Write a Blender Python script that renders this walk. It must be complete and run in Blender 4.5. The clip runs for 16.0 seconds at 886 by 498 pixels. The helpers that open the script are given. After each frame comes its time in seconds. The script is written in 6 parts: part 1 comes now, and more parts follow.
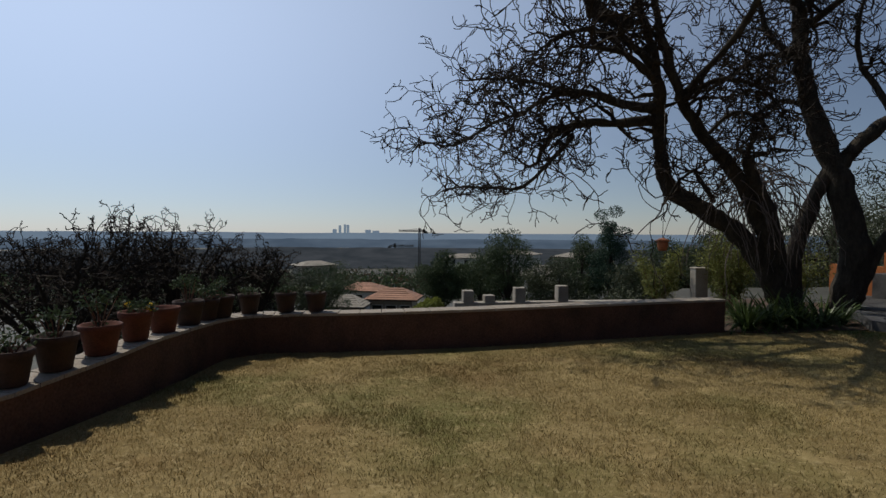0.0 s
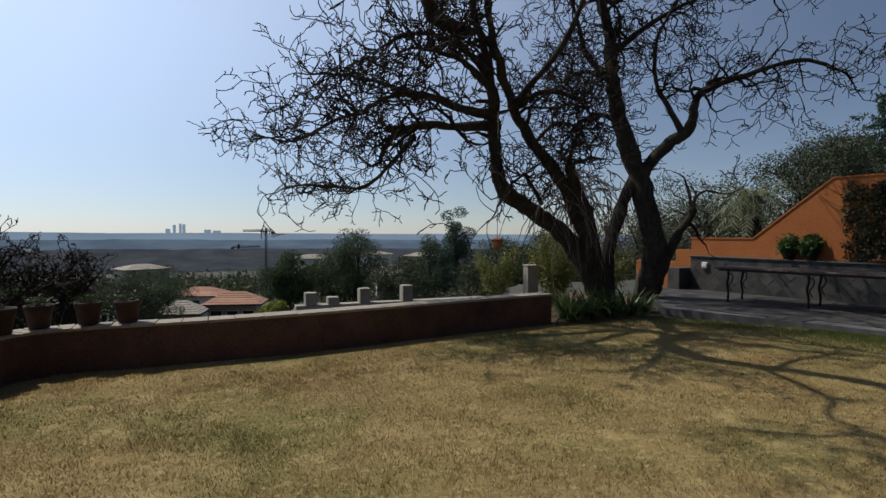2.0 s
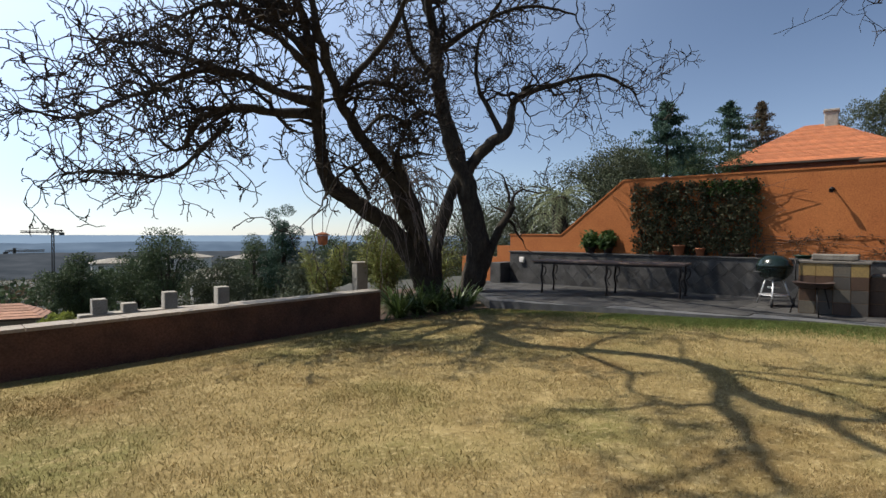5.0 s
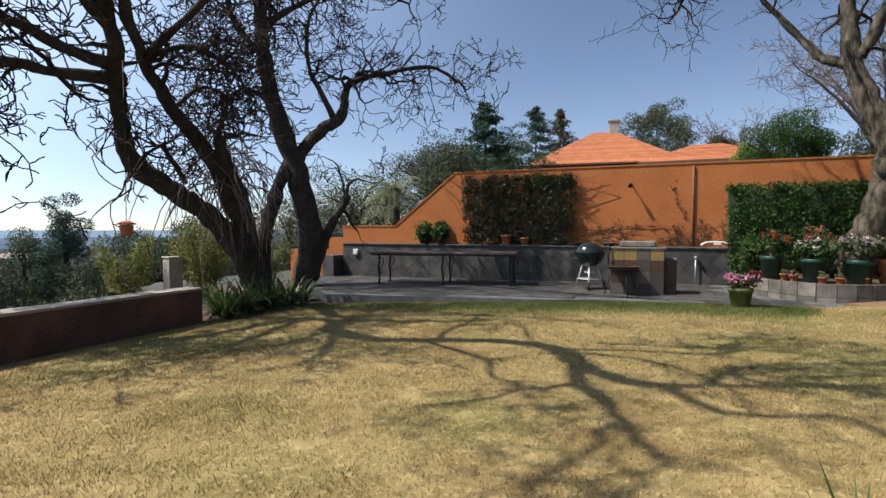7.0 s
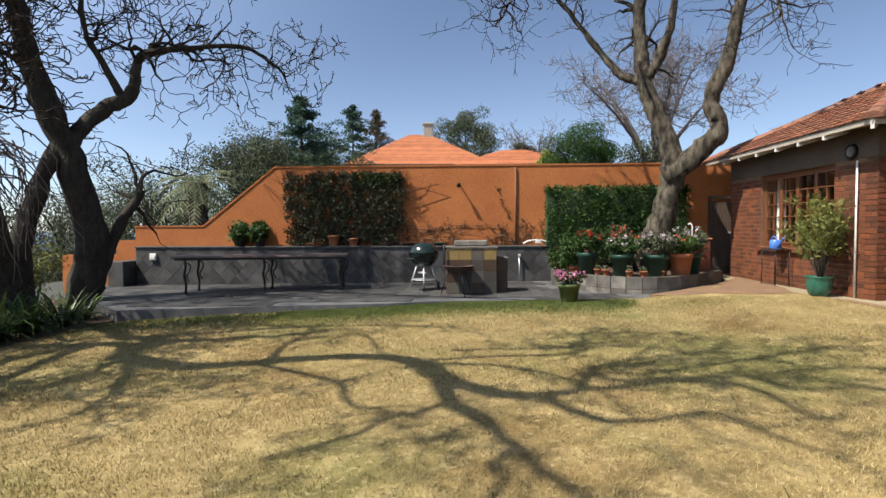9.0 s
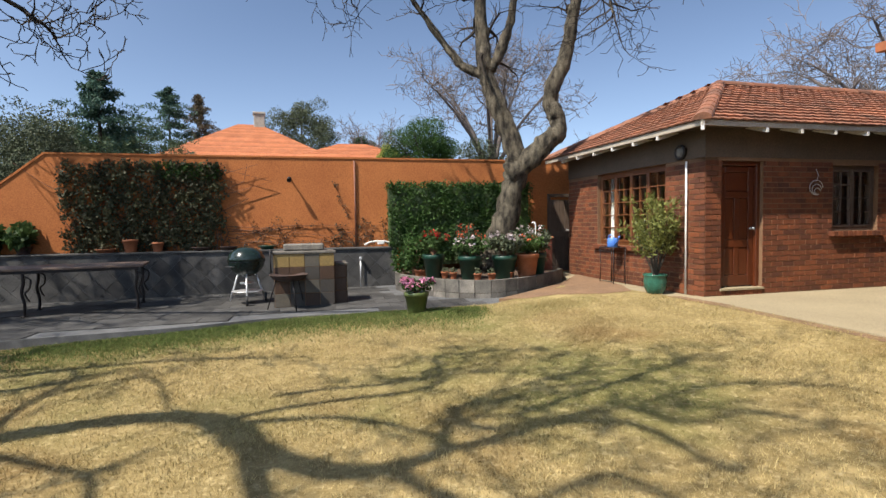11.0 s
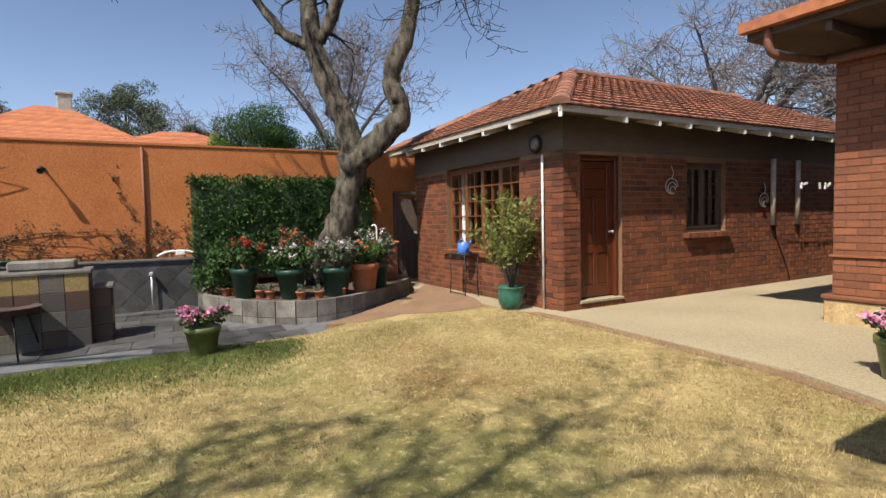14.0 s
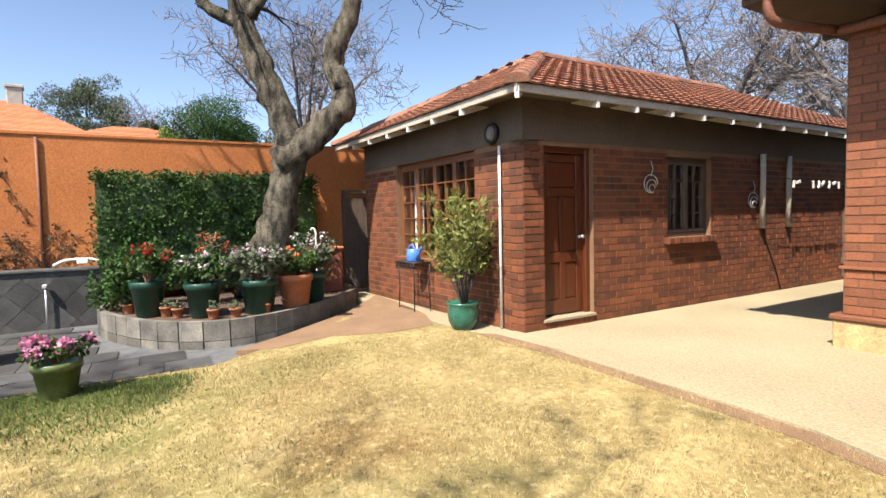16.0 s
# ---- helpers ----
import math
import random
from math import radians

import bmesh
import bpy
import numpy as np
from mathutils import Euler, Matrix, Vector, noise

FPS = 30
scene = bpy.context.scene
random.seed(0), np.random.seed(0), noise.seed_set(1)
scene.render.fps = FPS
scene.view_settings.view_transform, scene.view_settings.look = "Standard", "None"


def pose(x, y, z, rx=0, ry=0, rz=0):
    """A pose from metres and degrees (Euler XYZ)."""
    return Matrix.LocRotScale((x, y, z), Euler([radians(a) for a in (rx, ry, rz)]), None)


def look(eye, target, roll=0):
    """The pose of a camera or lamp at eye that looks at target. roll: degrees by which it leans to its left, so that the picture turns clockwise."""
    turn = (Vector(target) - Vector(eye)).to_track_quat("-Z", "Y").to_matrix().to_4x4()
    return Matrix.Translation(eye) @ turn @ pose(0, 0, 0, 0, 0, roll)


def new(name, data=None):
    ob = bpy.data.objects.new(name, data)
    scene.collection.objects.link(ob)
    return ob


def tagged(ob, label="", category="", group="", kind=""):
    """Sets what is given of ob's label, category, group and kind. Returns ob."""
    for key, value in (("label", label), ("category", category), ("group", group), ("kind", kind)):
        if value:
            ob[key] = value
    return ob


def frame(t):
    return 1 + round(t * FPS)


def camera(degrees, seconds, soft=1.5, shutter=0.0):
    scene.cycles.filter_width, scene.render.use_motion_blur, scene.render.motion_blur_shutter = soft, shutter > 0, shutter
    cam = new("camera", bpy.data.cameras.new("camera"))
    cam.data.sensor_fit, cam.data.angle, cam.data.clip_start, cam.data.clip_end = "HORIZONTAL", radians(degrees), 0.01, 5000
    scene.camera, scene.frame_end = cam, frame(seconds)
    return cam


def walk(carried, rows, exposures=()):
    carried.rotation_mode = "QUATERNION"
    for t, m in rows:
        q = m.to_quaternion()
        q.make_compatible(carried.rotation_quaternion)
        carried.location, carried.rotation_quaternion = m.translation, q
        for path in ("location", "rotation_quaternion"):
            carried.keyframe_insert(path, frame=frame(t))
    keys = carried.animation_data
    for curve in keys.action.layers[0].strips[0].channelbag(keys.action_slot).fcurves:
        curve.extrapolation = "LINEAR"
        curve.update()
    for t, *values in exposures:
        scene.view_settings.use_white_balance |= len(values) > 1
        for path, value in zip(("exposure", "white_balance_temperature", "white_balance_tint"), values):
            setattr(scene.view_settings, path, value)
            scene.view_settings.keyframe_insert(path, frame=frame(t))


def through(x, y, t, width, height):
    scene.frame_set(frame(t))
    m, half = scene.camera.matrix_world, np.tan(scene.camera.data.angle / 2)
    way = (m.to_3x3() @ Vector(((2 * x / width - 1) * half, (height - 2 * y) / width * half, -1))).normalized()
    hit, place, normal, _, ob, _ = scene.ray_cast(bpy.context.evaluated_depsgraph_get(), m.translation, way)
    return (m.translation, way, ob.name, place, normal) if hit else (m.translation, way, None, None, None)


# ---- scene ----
cam = camera(79.0, 16.0)
PATH = [
    (0, (0.33, 0.0, 1.63), (0.325, 1.999, 1.568), 0.35),
    (0.5, (0.37, 0.03, 1.64), (0.529, 2.023, 1.581), 0.32),
    (1, (0.42, 0.05, 1.645), (0.724, 2.026, 1.588), 0.28),
    (1.5, (0.467, 0.052, 1.649), (0.892, 2.005, 1.59), 0.3),
    (2, (0.532, 0.121, 1.63), (1.068, 2.047, 1.571), 0.3),
    (2.5, (0.609, 0.187, 1.6), (1.258, 2.078, 1.545), 0.2),
    (3, (0.662, 0.229, 1.596), (1.415, 2.081, 1.541), -0.0),
    (3.5, (0.693, 0.293, 1.553), (1.553, 2.098, 1.506), 0.0),
    (4, (0.754, 0.367, 1.523), (1.717, 2.119, 1.479), -0.0),
    (6.5, (0.808, 0.793, 1.463), (2.217, 2.211, 1.389), 0.2),
    (7, (0.847, 1.029, 1.415), (2.422, 2.259, 1.342), 0.0),
    (7.5, (0.918, 1.181, 1.404), (2.596, 2.267, 1.332), -0.0),
    (8, (1.049, 1.326, 1.442), (2.799, 2.292, 1.364), -0.1),
    (8.5, (1.188, 1.539, 1.433), (3.012, 2.356, 1.356), -0.1),
    (9, (1.335, 1.727, 1.409), (3.231, 2.358, 1.335), -0.3),
    (11.5, (2.914, 1.927, 1.55), (4.91, 1.866, 1.448), -0.9),
    (12, (3.221, 1.863, 1.598), (5.209, 1.676, 1.489), -1.0),
    (12.5, (3.49, 1.736, 1.602), (5.463, 1.425, 1.489), -1.1),
    (13, (3.78, 1.581, 1.588), (5.742, 1.209, 1.477), -1.2),
    (13.5, (4.101, 1.457, 1.571), (6.055, 1.044, 1.46), -1.2),
    (14, (4.382, 1.281, 1.594), (6.328, 0.836, 1.479), -1.3),
    (14.5, (4.647, 1.085, 1.616), (6.59, 0.624, 1.496), -1.2),
    (15, (4.922, 0.91, 1.62), (6.862, 0.436, 1.499), -1.2),
    (15.5, (5.185, 0.733, 1.615), (7.118, 0.23, 1.494), -1.3),
    (16, (5.454, 0.525, 1.617), (7.384, 0.011, 1.501), -1.3),
]
walk(cam, [(t, look(eye, target, roll)) for t, eye, target, roll in PATH],
     exposures=[(0, -0.85), (2, -0.45), (3, -0.27), (4, 0.06), (7, 0.6), (9, 0.78), (12.5, 0.84), (14.5, 0.76), (15.3, 1.0), (16, 1.41)])
# ---- world, sun ----
SUN_AZ, SUN_EL = 132.0, 54.0
world = bpy.data.worlds.new("sky")
scene.world = world
world.use_nodes = True
wn = world.node_tree.nodes
sky = wn.new("ShaderNodeTexSky")
sky.sky_type, sky.sun_disc = "NISHITA", False
sky.sun_elevation, sky.sun_rotation = radians(SUN_EL), radians(SUN_AZ - 90) * -1
sky.altitude, sky.air_density, sky.dust_density, sky.ozone_density = 1600, 1.0, 0.6, 2.2
# winter haze: paler towards the sun and low over the horizon
SUN_DIR = (math.cos(radians(SUN_AZ)) * math.cos(radians(SUN_EL)), math.sin(radians(SUN_AZ)) * math.cos(radians(SUN_EL)), math.sin(radians(SUN_EL)))
wl = world.node_tree.links


def sky_math(kind, a, b):
    n = wn.new("ShaderNodeMath")
    n.operation, n.use_clamp = kind, kind == "MAXIMUM"
    for i, q in enumerate((a, b)):
        if isinstance(q, (int, float)):
            n.inputs[i].default_value = q
        else:
            wl.new(q, n.inputs[i])
    return n.outputs[0]


def sky_add(base, tint, amount):
    n = wn.new("ShaderNodeMix")
    n.data_type, n.blend_type, n.clamp_factor = "RGBA", "ADD", False
    n.inputs[7].default_value = (*tint, 1)
    wl.new(amount, n.inputs[0])
    wl.new(base, n.inputs[6])
    return n.outputs[2]


sky_at = wn.new("ShaderNodeTexCoord").outputs["Generated"]
toward = wn.new("ShaderNodeVectorMath")
toward.operation = "DOT_PRODUCT"
toward.inputs[1].default_value = SUN_DIR
wl.new(sky_at, toward.inputs[0])
height_of = wn.new("ShaderNodeSeparateXYZ")
wl.new(sky_at, height_of.inputs[0])
sunward = sky_math("POWER", sky_math("MAXIMUM", toward.outputs["Value"], 0.0), 2.5)
low = sky_math("POWER", sky_math("SUBTRACT", 1.0, sky_math("MAXIMUM", height_of.outputs["Z"], 0.0)), 4.0)
lowish = sky_math("POWER", sky_math("SUBTRACT", 1.0, sky_math("MAXIMUM", height_of.outputs["Z"], 0.0)), 2.0)
hazed = sky_add(sky.outputs[0], (31.0, 36.5, 46.0), sky_math("MULTIPLY", sky_math("MULTIPLY", sunward, lowish), sky_math("ADD", sky_math("MULTIPLY", height_of.outputs["Z"], 2.4), 0.38)))
hazed = sky_add(hazed, (1.7, 1.8, 2.35), low)
wl.new(hazed, wn["Background"].inputs[0])
wn["Background"].inputs[1].default_value = 0.074
sun = new("sun", bpy.data.lights.new("sun", "SUN"))
sun.data.energy, sun.data.angle, sun.data.color = 5.0, radians(0.55), (1.0, 0.93, 0.83)
sa, se = radians(SUN_AZ), radians(SUN_EL)
sun.matrix_world = look((math.cos(sa) * math.cos(se) * 60, math.sin(sa) * math.cos(se) * 60, math.sin(se) * 60), (0, 0, 0))

rng = random.Random(7)
nrg = np.random.default_rng(7)


# ---- materials ----
def mat(name, a, b=None, rough=0.8, scale=3.0, fine=60.0, bump=0.15, depth=0.01, metal=0.0, vary=0.0, island=False, stretch=(1, 1, 1), spec=0.5, contrast=0.25):
    """A surface with two scales of colour variation and fine relief, in world metres."""
    m = bpy.data.materials.new(name)
    m.use_nodes = True
    n, l = m.node_tree.nodes, m.node_tree.links
    p = n["Principled BSDF"]
    b = b or tuple(c * 0.7 for c in a)
    geo = n.new("ShaderNodeNewGeometry")
    mapping = n.new("ShaderNodeMapping")
    mapping.inputs["Scale"].default_value = stretch
    l.new(geo.outputs["Position"], mapping.inputs[0])
    big, small = n.new("ShaderNodeTexNoise"), n.new("ShaderNodeTexNoise")
    big.inputs["Scale"].default_value, big.inputs["Detail"].default_value = scale, 6
    small.inputs["Scale"].default_value, small.inputs["Detail"].default_value = fine, 4
    for t in (big, small):
        l.new(mapping.outputs[0], t.inputs["Vector"])
    ramp = n.new("ShaderNodeValToRGB")
    ramp.color_ramp.elements[0].position, ramp.color_ramp.elements[1].position = 0.5 - contrast, 0.5 + contrast
    ramp.color_ramp.elements[0].color, ramp.color_ramp.elements[1].color = (*b, 1), (*a, 1)
    l.new(big.outputs[0], ramp.inputs[0])
    grain = n.new("ShaderNodeMapRange")
    grain.inputs["From Min"].default_value, grain.inputs["From Max"].default_value = 0.25, 0.75
    grain.inputs["To Min"].default_value, grain.inputs["To Max"].default_value = 0.72, 1.25
    l.new(small.outputs[0], grain.inputs["Value"])
    hsv = n.new("ShaderNodeHueSaturation")
    l.new(ramp.outputs[0], hsv.inputs["Color"])
    value = grain.outputs[0]
    if vary:
        if island:
            source = geo.outputs["Random Per Island"]
        else:
            source = n.new("ShaderNodeObjectInfo").outputs["Random"]
        spread = n.new("ShaderNodeMapRange")
        spread.inputs["To Min"].default_value, spread.inputs["To Max"].default_value = 1 - vary, 1 + vary
        l.new(source, spread.inputs["Value"])
        times = n.new("ShaderNodeMath")
        times.operation = "MULTIPLY"
        l.new(value, times.inputs[0])
        l.new(spread.outputs[0], times.inputs[1])
        value = times.outputs[0]
    l.new(value, hsv.inputs["Value"])
    l.new(hsv.outputs[0], p.inputs["Base Color"])
    p.inputs["Roughness"].default_value, p.inputs["Metallic"].default_value = rough, metal
    p.inputs["Specular IOR Level"].default_value = spec
    bm = n.new("ShaderNodeBump")
    bm.inputs["Strength"].default_value, bm.inputs["Distance"].default_value = bump, depth
    l.new(small.outputs[0], bm.inputs["Height"])
    l.new(bm.outputs[0], p.inputs["Normal"])
    return m


def leafmat(name, a, b, rough=0.55, through=0.25):
    m = mat(name, a, b, rough=rough, scale=1.5, fine=25, bump=0.05, vary=0.32, island=True, spec=0.15)
    n, l = m.node_tree.nodes, m.node_tree.links
    p = n["Principled BSDF"]
    thin = n.new("ShaderNodeBsdfTranslucent")
    mix = n.new("ShaderNodeMixShader")
    mix.inputs[0].default_value = through
    colour = p.inputs["Base Color"].links[0].from_socket
    l.new(colour, thin.inputs[0])
    l.new(p.outputs[0], mix.inputs[1])
    l.new(thin.outputs[0], mix.inputs[2])
    l.new(mix.outputs[0], n["Material Output"].inputs[0])
    return m


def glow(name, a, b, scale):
    """Emissive far distance beyond the garden, with aerial haze put into its colours."""
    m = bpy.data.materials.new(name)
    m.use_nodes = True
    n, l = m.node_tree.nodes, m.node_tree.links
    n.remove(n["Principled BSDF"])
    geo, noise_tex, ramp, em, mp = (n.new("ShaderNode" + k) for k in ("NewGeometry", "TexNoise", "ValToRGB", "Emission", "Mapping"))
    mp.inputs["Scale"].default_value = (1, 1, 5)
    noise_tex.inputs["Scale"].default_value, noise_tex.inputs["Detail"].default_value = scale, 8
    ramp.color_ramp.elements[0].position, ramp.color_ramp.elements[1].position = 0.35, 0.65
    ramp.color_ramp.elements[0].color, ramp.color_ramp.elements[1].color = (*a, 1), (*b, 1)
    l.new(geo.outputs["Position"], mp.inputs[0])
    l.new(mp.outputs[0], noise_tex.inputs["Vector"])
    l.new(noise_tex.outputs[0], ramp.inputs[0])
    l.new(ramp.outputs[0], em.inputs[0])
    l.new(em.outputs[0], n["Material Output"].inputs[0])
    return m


PATCHES = (((0.105, 0.125, 0.035), 0.42, 0.48, 0.66, 0.55), ((0.15, 0.08, 0.03), 0.6, 0.54, 0.70, 0.5), ((0.40, 0.308, 0.144), 2.6, 0.5, 0.7, 0.6), ((0.12, 0.085, 0.033), 13.0, 0.52, 0.66, 0.55), ((0.448, 0.36, 0.188), 21.0, 0.54, 0.68, 0.55))


def patched(m, rows):
    """Lays patches of other colours, each of its own size, over a surface."""
    n, l = m.node_tree.nodes, m.node_tree.links
    p = n["Principled BSDF"]
    base = p.inputs["Base Color"].links[0].from_socket
    geo = n.new("ShaderNodeNewGeometry")
    for colour, size, low, high, share in rows:
        patch = n.new("ShaderNodeTexNoise")
        patch.inputs["Scale"].default_value, patch.inputs["Detail"].default_value = size, 5
        shift = n.new("ShaderNodeMapping")
        shift.inputs["Location"].default_value = (size * 31, size * 17, 0)
        l.new(geo.outputs["Position"], shift.inputs[0])
        l.new(shift.outputs[0], patch.inputs["Vector"])
        r = n.new("ShaderNodeMapRange")
        r.inputs["From Min"].default_value, r.inputs["From Max"].default_value, r.inputs["To Max"].default_value = low, high, share
        l.new(patch.outputs[0], r.inputs["Value"])
        mix = n.new("ShaderNodeMix")
        mix.data_type = "RGBA"
        mix.inputs[7].default_value = (*colour, 1)
        l.new(r.outputs[0], mix.inputs[0])
        l.new(base, mix.inputs[6])
        base = mix.outputs[2]
    l.new(base, p.inputs["Base Color"])
    return m


M = dict(
    lawn=patched(mat("dry_lawn", (0.29, 0.215, 0.092), (0.19, 0.142, 0.06), rough=0.95, scale=1.1, fine=90, bump=0.6, depth=0.02, spec=0.1, contrast=0.3), PATCHES),
    blade=patched(leafmat("dry_grass", (0.405, 0.318, 0.147), (0.29, 0.226, 0.10), rough=0.9, through=0.05), PATCHES[:2]),
    green_blade=leafmat("green_grass", (0.125, 0.165, 0.045), (0.085, 0.11, 0.03), rough=0.7),
    far_ground=mat("scrub_ground", (0.06, 0.055, 0.042), (0.035, 0.04, 0.028), scale=0.06, fine=1.5, bump=0.3),
    orange=mat("terracotta_plaster", (0.414, 0.149, 0.0481), (0.298, 0.0978, 0.0315), rough=0.9, scale=1.3, fine=35, bump=0.25, spec=0.2, contrast=0.35),
    low_wall=mat("weathered_wall", (0.15, 0.083, 0.06), (0.07, 0.047, 0.036), rough=0.95, scale=2.5, fine=40, bump=0.5, spec=0.1),
    coping=mat("wall_coping", (0.32, 0.28, 0.232), (0.264, 0.224, 0.176), rough=0.9, scale=3, fine=50, bump=0.4),
    slate=mat("slate", (0.08, 0.0768, 0.072), (0.0336, 0.0328, 0.032), rough=0.75, scale=3, fine=45, bump=0.35, vary=0.3, spec=0.2),
    slate_i=mat("slate_joined", (0.08, 0.0768, 0.072), (0.0336, 0.0328, 0.032), rough=0.75, scale=3, fine=45, bump=0.35, vary=0.3, island=True, spec=0.2),
    slate_rust=mat("rust_slate", (0.24, 0.15, 0.06), (0.055, 0.05, 0.044), rough=0.6, scale=4, fine=40, bump=0.35, vary=0.6),
    grout=mat("grout", (0.12, 0.12, 0.12), (0.07, 0.07, 0.07), scale=6, fine=90, rough=0.95),
    planter_slate=mat("pale_slate", (0.185, 0.165, 0.135), (0.062, 0.056, 0.048), rough=0.75, scale=5, fine=45, bump=0.35, vary=0.32),
    soil=mat("soil", (0.10, 0.06, 0.035), (0.05, 0.03, 0.02), scale=8, fine=60, bump=0.8, rough=1.0),
    earth=mat("red_earth", (0.212, 0.123, 0.0638), (0.145, 0.085, 0.0467), scale=3, fine=70, bump=0.5, rough=1.0),
    brick=mat("face_brick", (0.168, 0.046, 0.0125), (0.072, 0.0195, 0.0068), rough=0.8, scale=5, fine=70, bump=0.35, vary=0.38),
    brick_i=mat("face_brick_joined", (0.168, 0.046, 0.0125), (0.072, 0.0195, 0.0068), rough=0.8, scale=5, fine=70, bump=0.35, vary=0.38, island=True),
    redbrick=mat("red_brick", (0.215, 0.072, 0.027), (0.15, 0.048, 0.019), rough=0.75, scale=4, fine=60, bump=0.3, vary=0.25),
    redbrick_i=mat("red_brick_joined", (0.215, 0.072, 0.027), (0.15, 0.048, 0.019), rough=0.75, scale=4, fine=60, bump=0.3, vary=0.25, island=True),
    mortar=mat("mortar", (0.2, 0.112, 0.056), (0.14, 0.076, 0.04), scale=4, fine=80, rough=0.95, bump=0.4),
    red_mortar=mat("dark_mortar", (0.165, 0.066, 0.032), (0.12, 0.048, 0.025), scale=4, fine=80, rough=0.95, bump=0.4),
    stone=mat("sandstone", (0.425, 0.306, 0.145), (0.255, 0.17, 0.0765), scale=6, fine=40, rough=0.9, bump=0.6, vary=0.2),
    band=mat("plaster_band", (0.102, 0.072, 0.048), (0.072, 0.051, 0.033), scale=2, fine=40, rough=0.9),
    tile=mat("clay_tile", (0.289, 0.106, 0.051), (0.128, 0.0638, 0.0382), rough=0.75, scale=2.2, fine=40, bump=0.3, vary=0.28),
    tile_i=mat("clay_tile_joined", (0.289, 0.106, 0.051), (0.128, 0.0638, 0.0382), rough=0.75, scale=2.2, fine=40, bump=0.3, vary=0.28, island=True),
    tile_far=mat("orange_roof_tile", (0.464, 0.16, 0.06), (0.32, 0.108, 0.044), rough=0.8, scale=1.6, fine=12, vary=0.22, island=True),
    tile_faded=mat("faded_roof_tile", (0.42, 0.22, 0.14), (0.30, 0.16, 0.10), rough=0.85, scale=1.2, fine=12, vary=0.2, island=True),
    white=mat("white_paint", (0.702, 0.675, 0.63), (0.558, 0.522, 0.468), rough=0.5, scale=4, fine=40, bump=0.1),
    cream=mat("cream_paint", (0.4, 0.344, 0.272), (0.304, 0.256, 0.2), rough=0.6, scale=4, fine=40, bump=0.1),
    wood=mat("varnished_wood", (0.1, 0.0252, 0.00784), (0.063, 0.0158, 0.00525), rough=0.35, scale=6, fine=60, bump=0.12, stretch=(6, 6, 0.7)),
    window_wood=mat("window_wood", (0.162, 0.0578, 0.0187), (0.102, 0.0365, 0.0127), rough=0.4, scale=6, fine=60, bump=0.12, stretch=(6, 6, 0.7)),
    soffit=mat("dark_soffit", (0.096, 0.0624, 0.0408), (0.0672, 0.0432, 0.0288), rough=0.8, scale=5, fine=50),
    concrete=mat("driveway_concrete", (0.312, 0.256, 0.16), (0.24, 0.196, 0.124), rough=0.9, scale=0.8, fine=50, bump=0.2, spec=0.2),
    bark=mat("bark", (0.075, 0.064, 0.05), (0.03, 0.027, 0.022), rough=0.95, scale=7, fine=30, bump=0.9, depth=0.03, stretch=(1, 1, 0.35), spec=0.1),
    pale_bark=mat("pale_bark", (0.165, 0.14, 0.10), (0.03, 0.026, 0.021), rough=0.95, scale=9, fine=55, bump=1.0, depth=0.06, stretch=(1, 1, 0.45), spec=0.1, contrast=0.16),
    twig=mat("twig", (0.05, 0.04, 0.032), (0.03, 0.025, 0.02), rough=0.9, scale=4, fine=30, spec=0.1),
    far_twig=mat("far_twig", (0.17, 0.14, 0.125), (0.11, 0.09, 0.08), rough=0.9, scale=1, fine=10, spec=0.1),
    terracotta=mat("terracotta_pot", (0.384, 0.136, 0.056), (0.288, 0.096, 0.04), rough=0.8, scale=9, fine=60),
    # Two dark clay tones: the backlit wall pots' shade is put into the colour.
    old_pot=mat("dark_brown_pot", (0.065, 0.034, 0.026), (0.035, 0.024, 0.02), rough=0.9, scale=9, fine=60),
    dull_pot=mat("backlit_terracotta", (0.15, 0.045, 0.027), (0.085, 0.032, 0.02), rough=0.9, scale=9, fine=60),
    green_pot=mat("dark_green_pot", (0.012, 0.05, 0.03), (0.008, 0.035, 0.022), rough=0.4, scale=5, fine=40),
    teal_pot=mat("glazed_teal_pot", (0.0382, 0.14, 0.0935), (0.017, 0.0765, 0.0527), rough=0.18, scale=7, fine=40, bump=0.05),
    olive_pot=mat("glazed_olive_pot", (0.12, 0.15, 0.045), (0.075, 0.10, 0.03), rough=0.3, scale=7, fine=40, bump=0.05),
    iron=mat("black_iron", (0.018, 0.018, 0.02), (0.03, 0.022, 0.018), rough=0.5, metal=0.6, scale=8, fine=60),
    steel=mat("aluminium", (0.62, 0.62, 0.62), (0.5, 0.5, 0.5), rough=0.4, metal=0.6, scale=8, fine=60, bump=0.05),
    enamel=mat("green_enamel", (0.013, 0.024, 0.019), (0.009, 0.017, 0.014), rough=0.2, scale=5, fine=60, bump=0.02),
    rubber=mat("rubber", (0.015, 0.015, 0.015), rough=0.7),
    table=mat("weathered_table", (0.17, 0.115, 0.085), (0.10, 0.07, 0.055), rough=0.6, scale=5, fine=50, stretch=(3, 1, 1)),
    blue=mat("blue_plastic", (0.072, 0.198, 0.558), (0.063, 0.171, 0.495), rough=0.35, scale=5, fine=40, bump=0.02),
    copper=mat("rusty_pipe", (0.20, 0.07, 0.035), (0.12, 0.05, 0.03), rough=0.7, scale=8, fine=50),
    curtain=mat("net_curtain", (0.75, 0.75, 0.72), (0.6, 0.6, 0.58), rough=0.9, scale=12, fine=60),
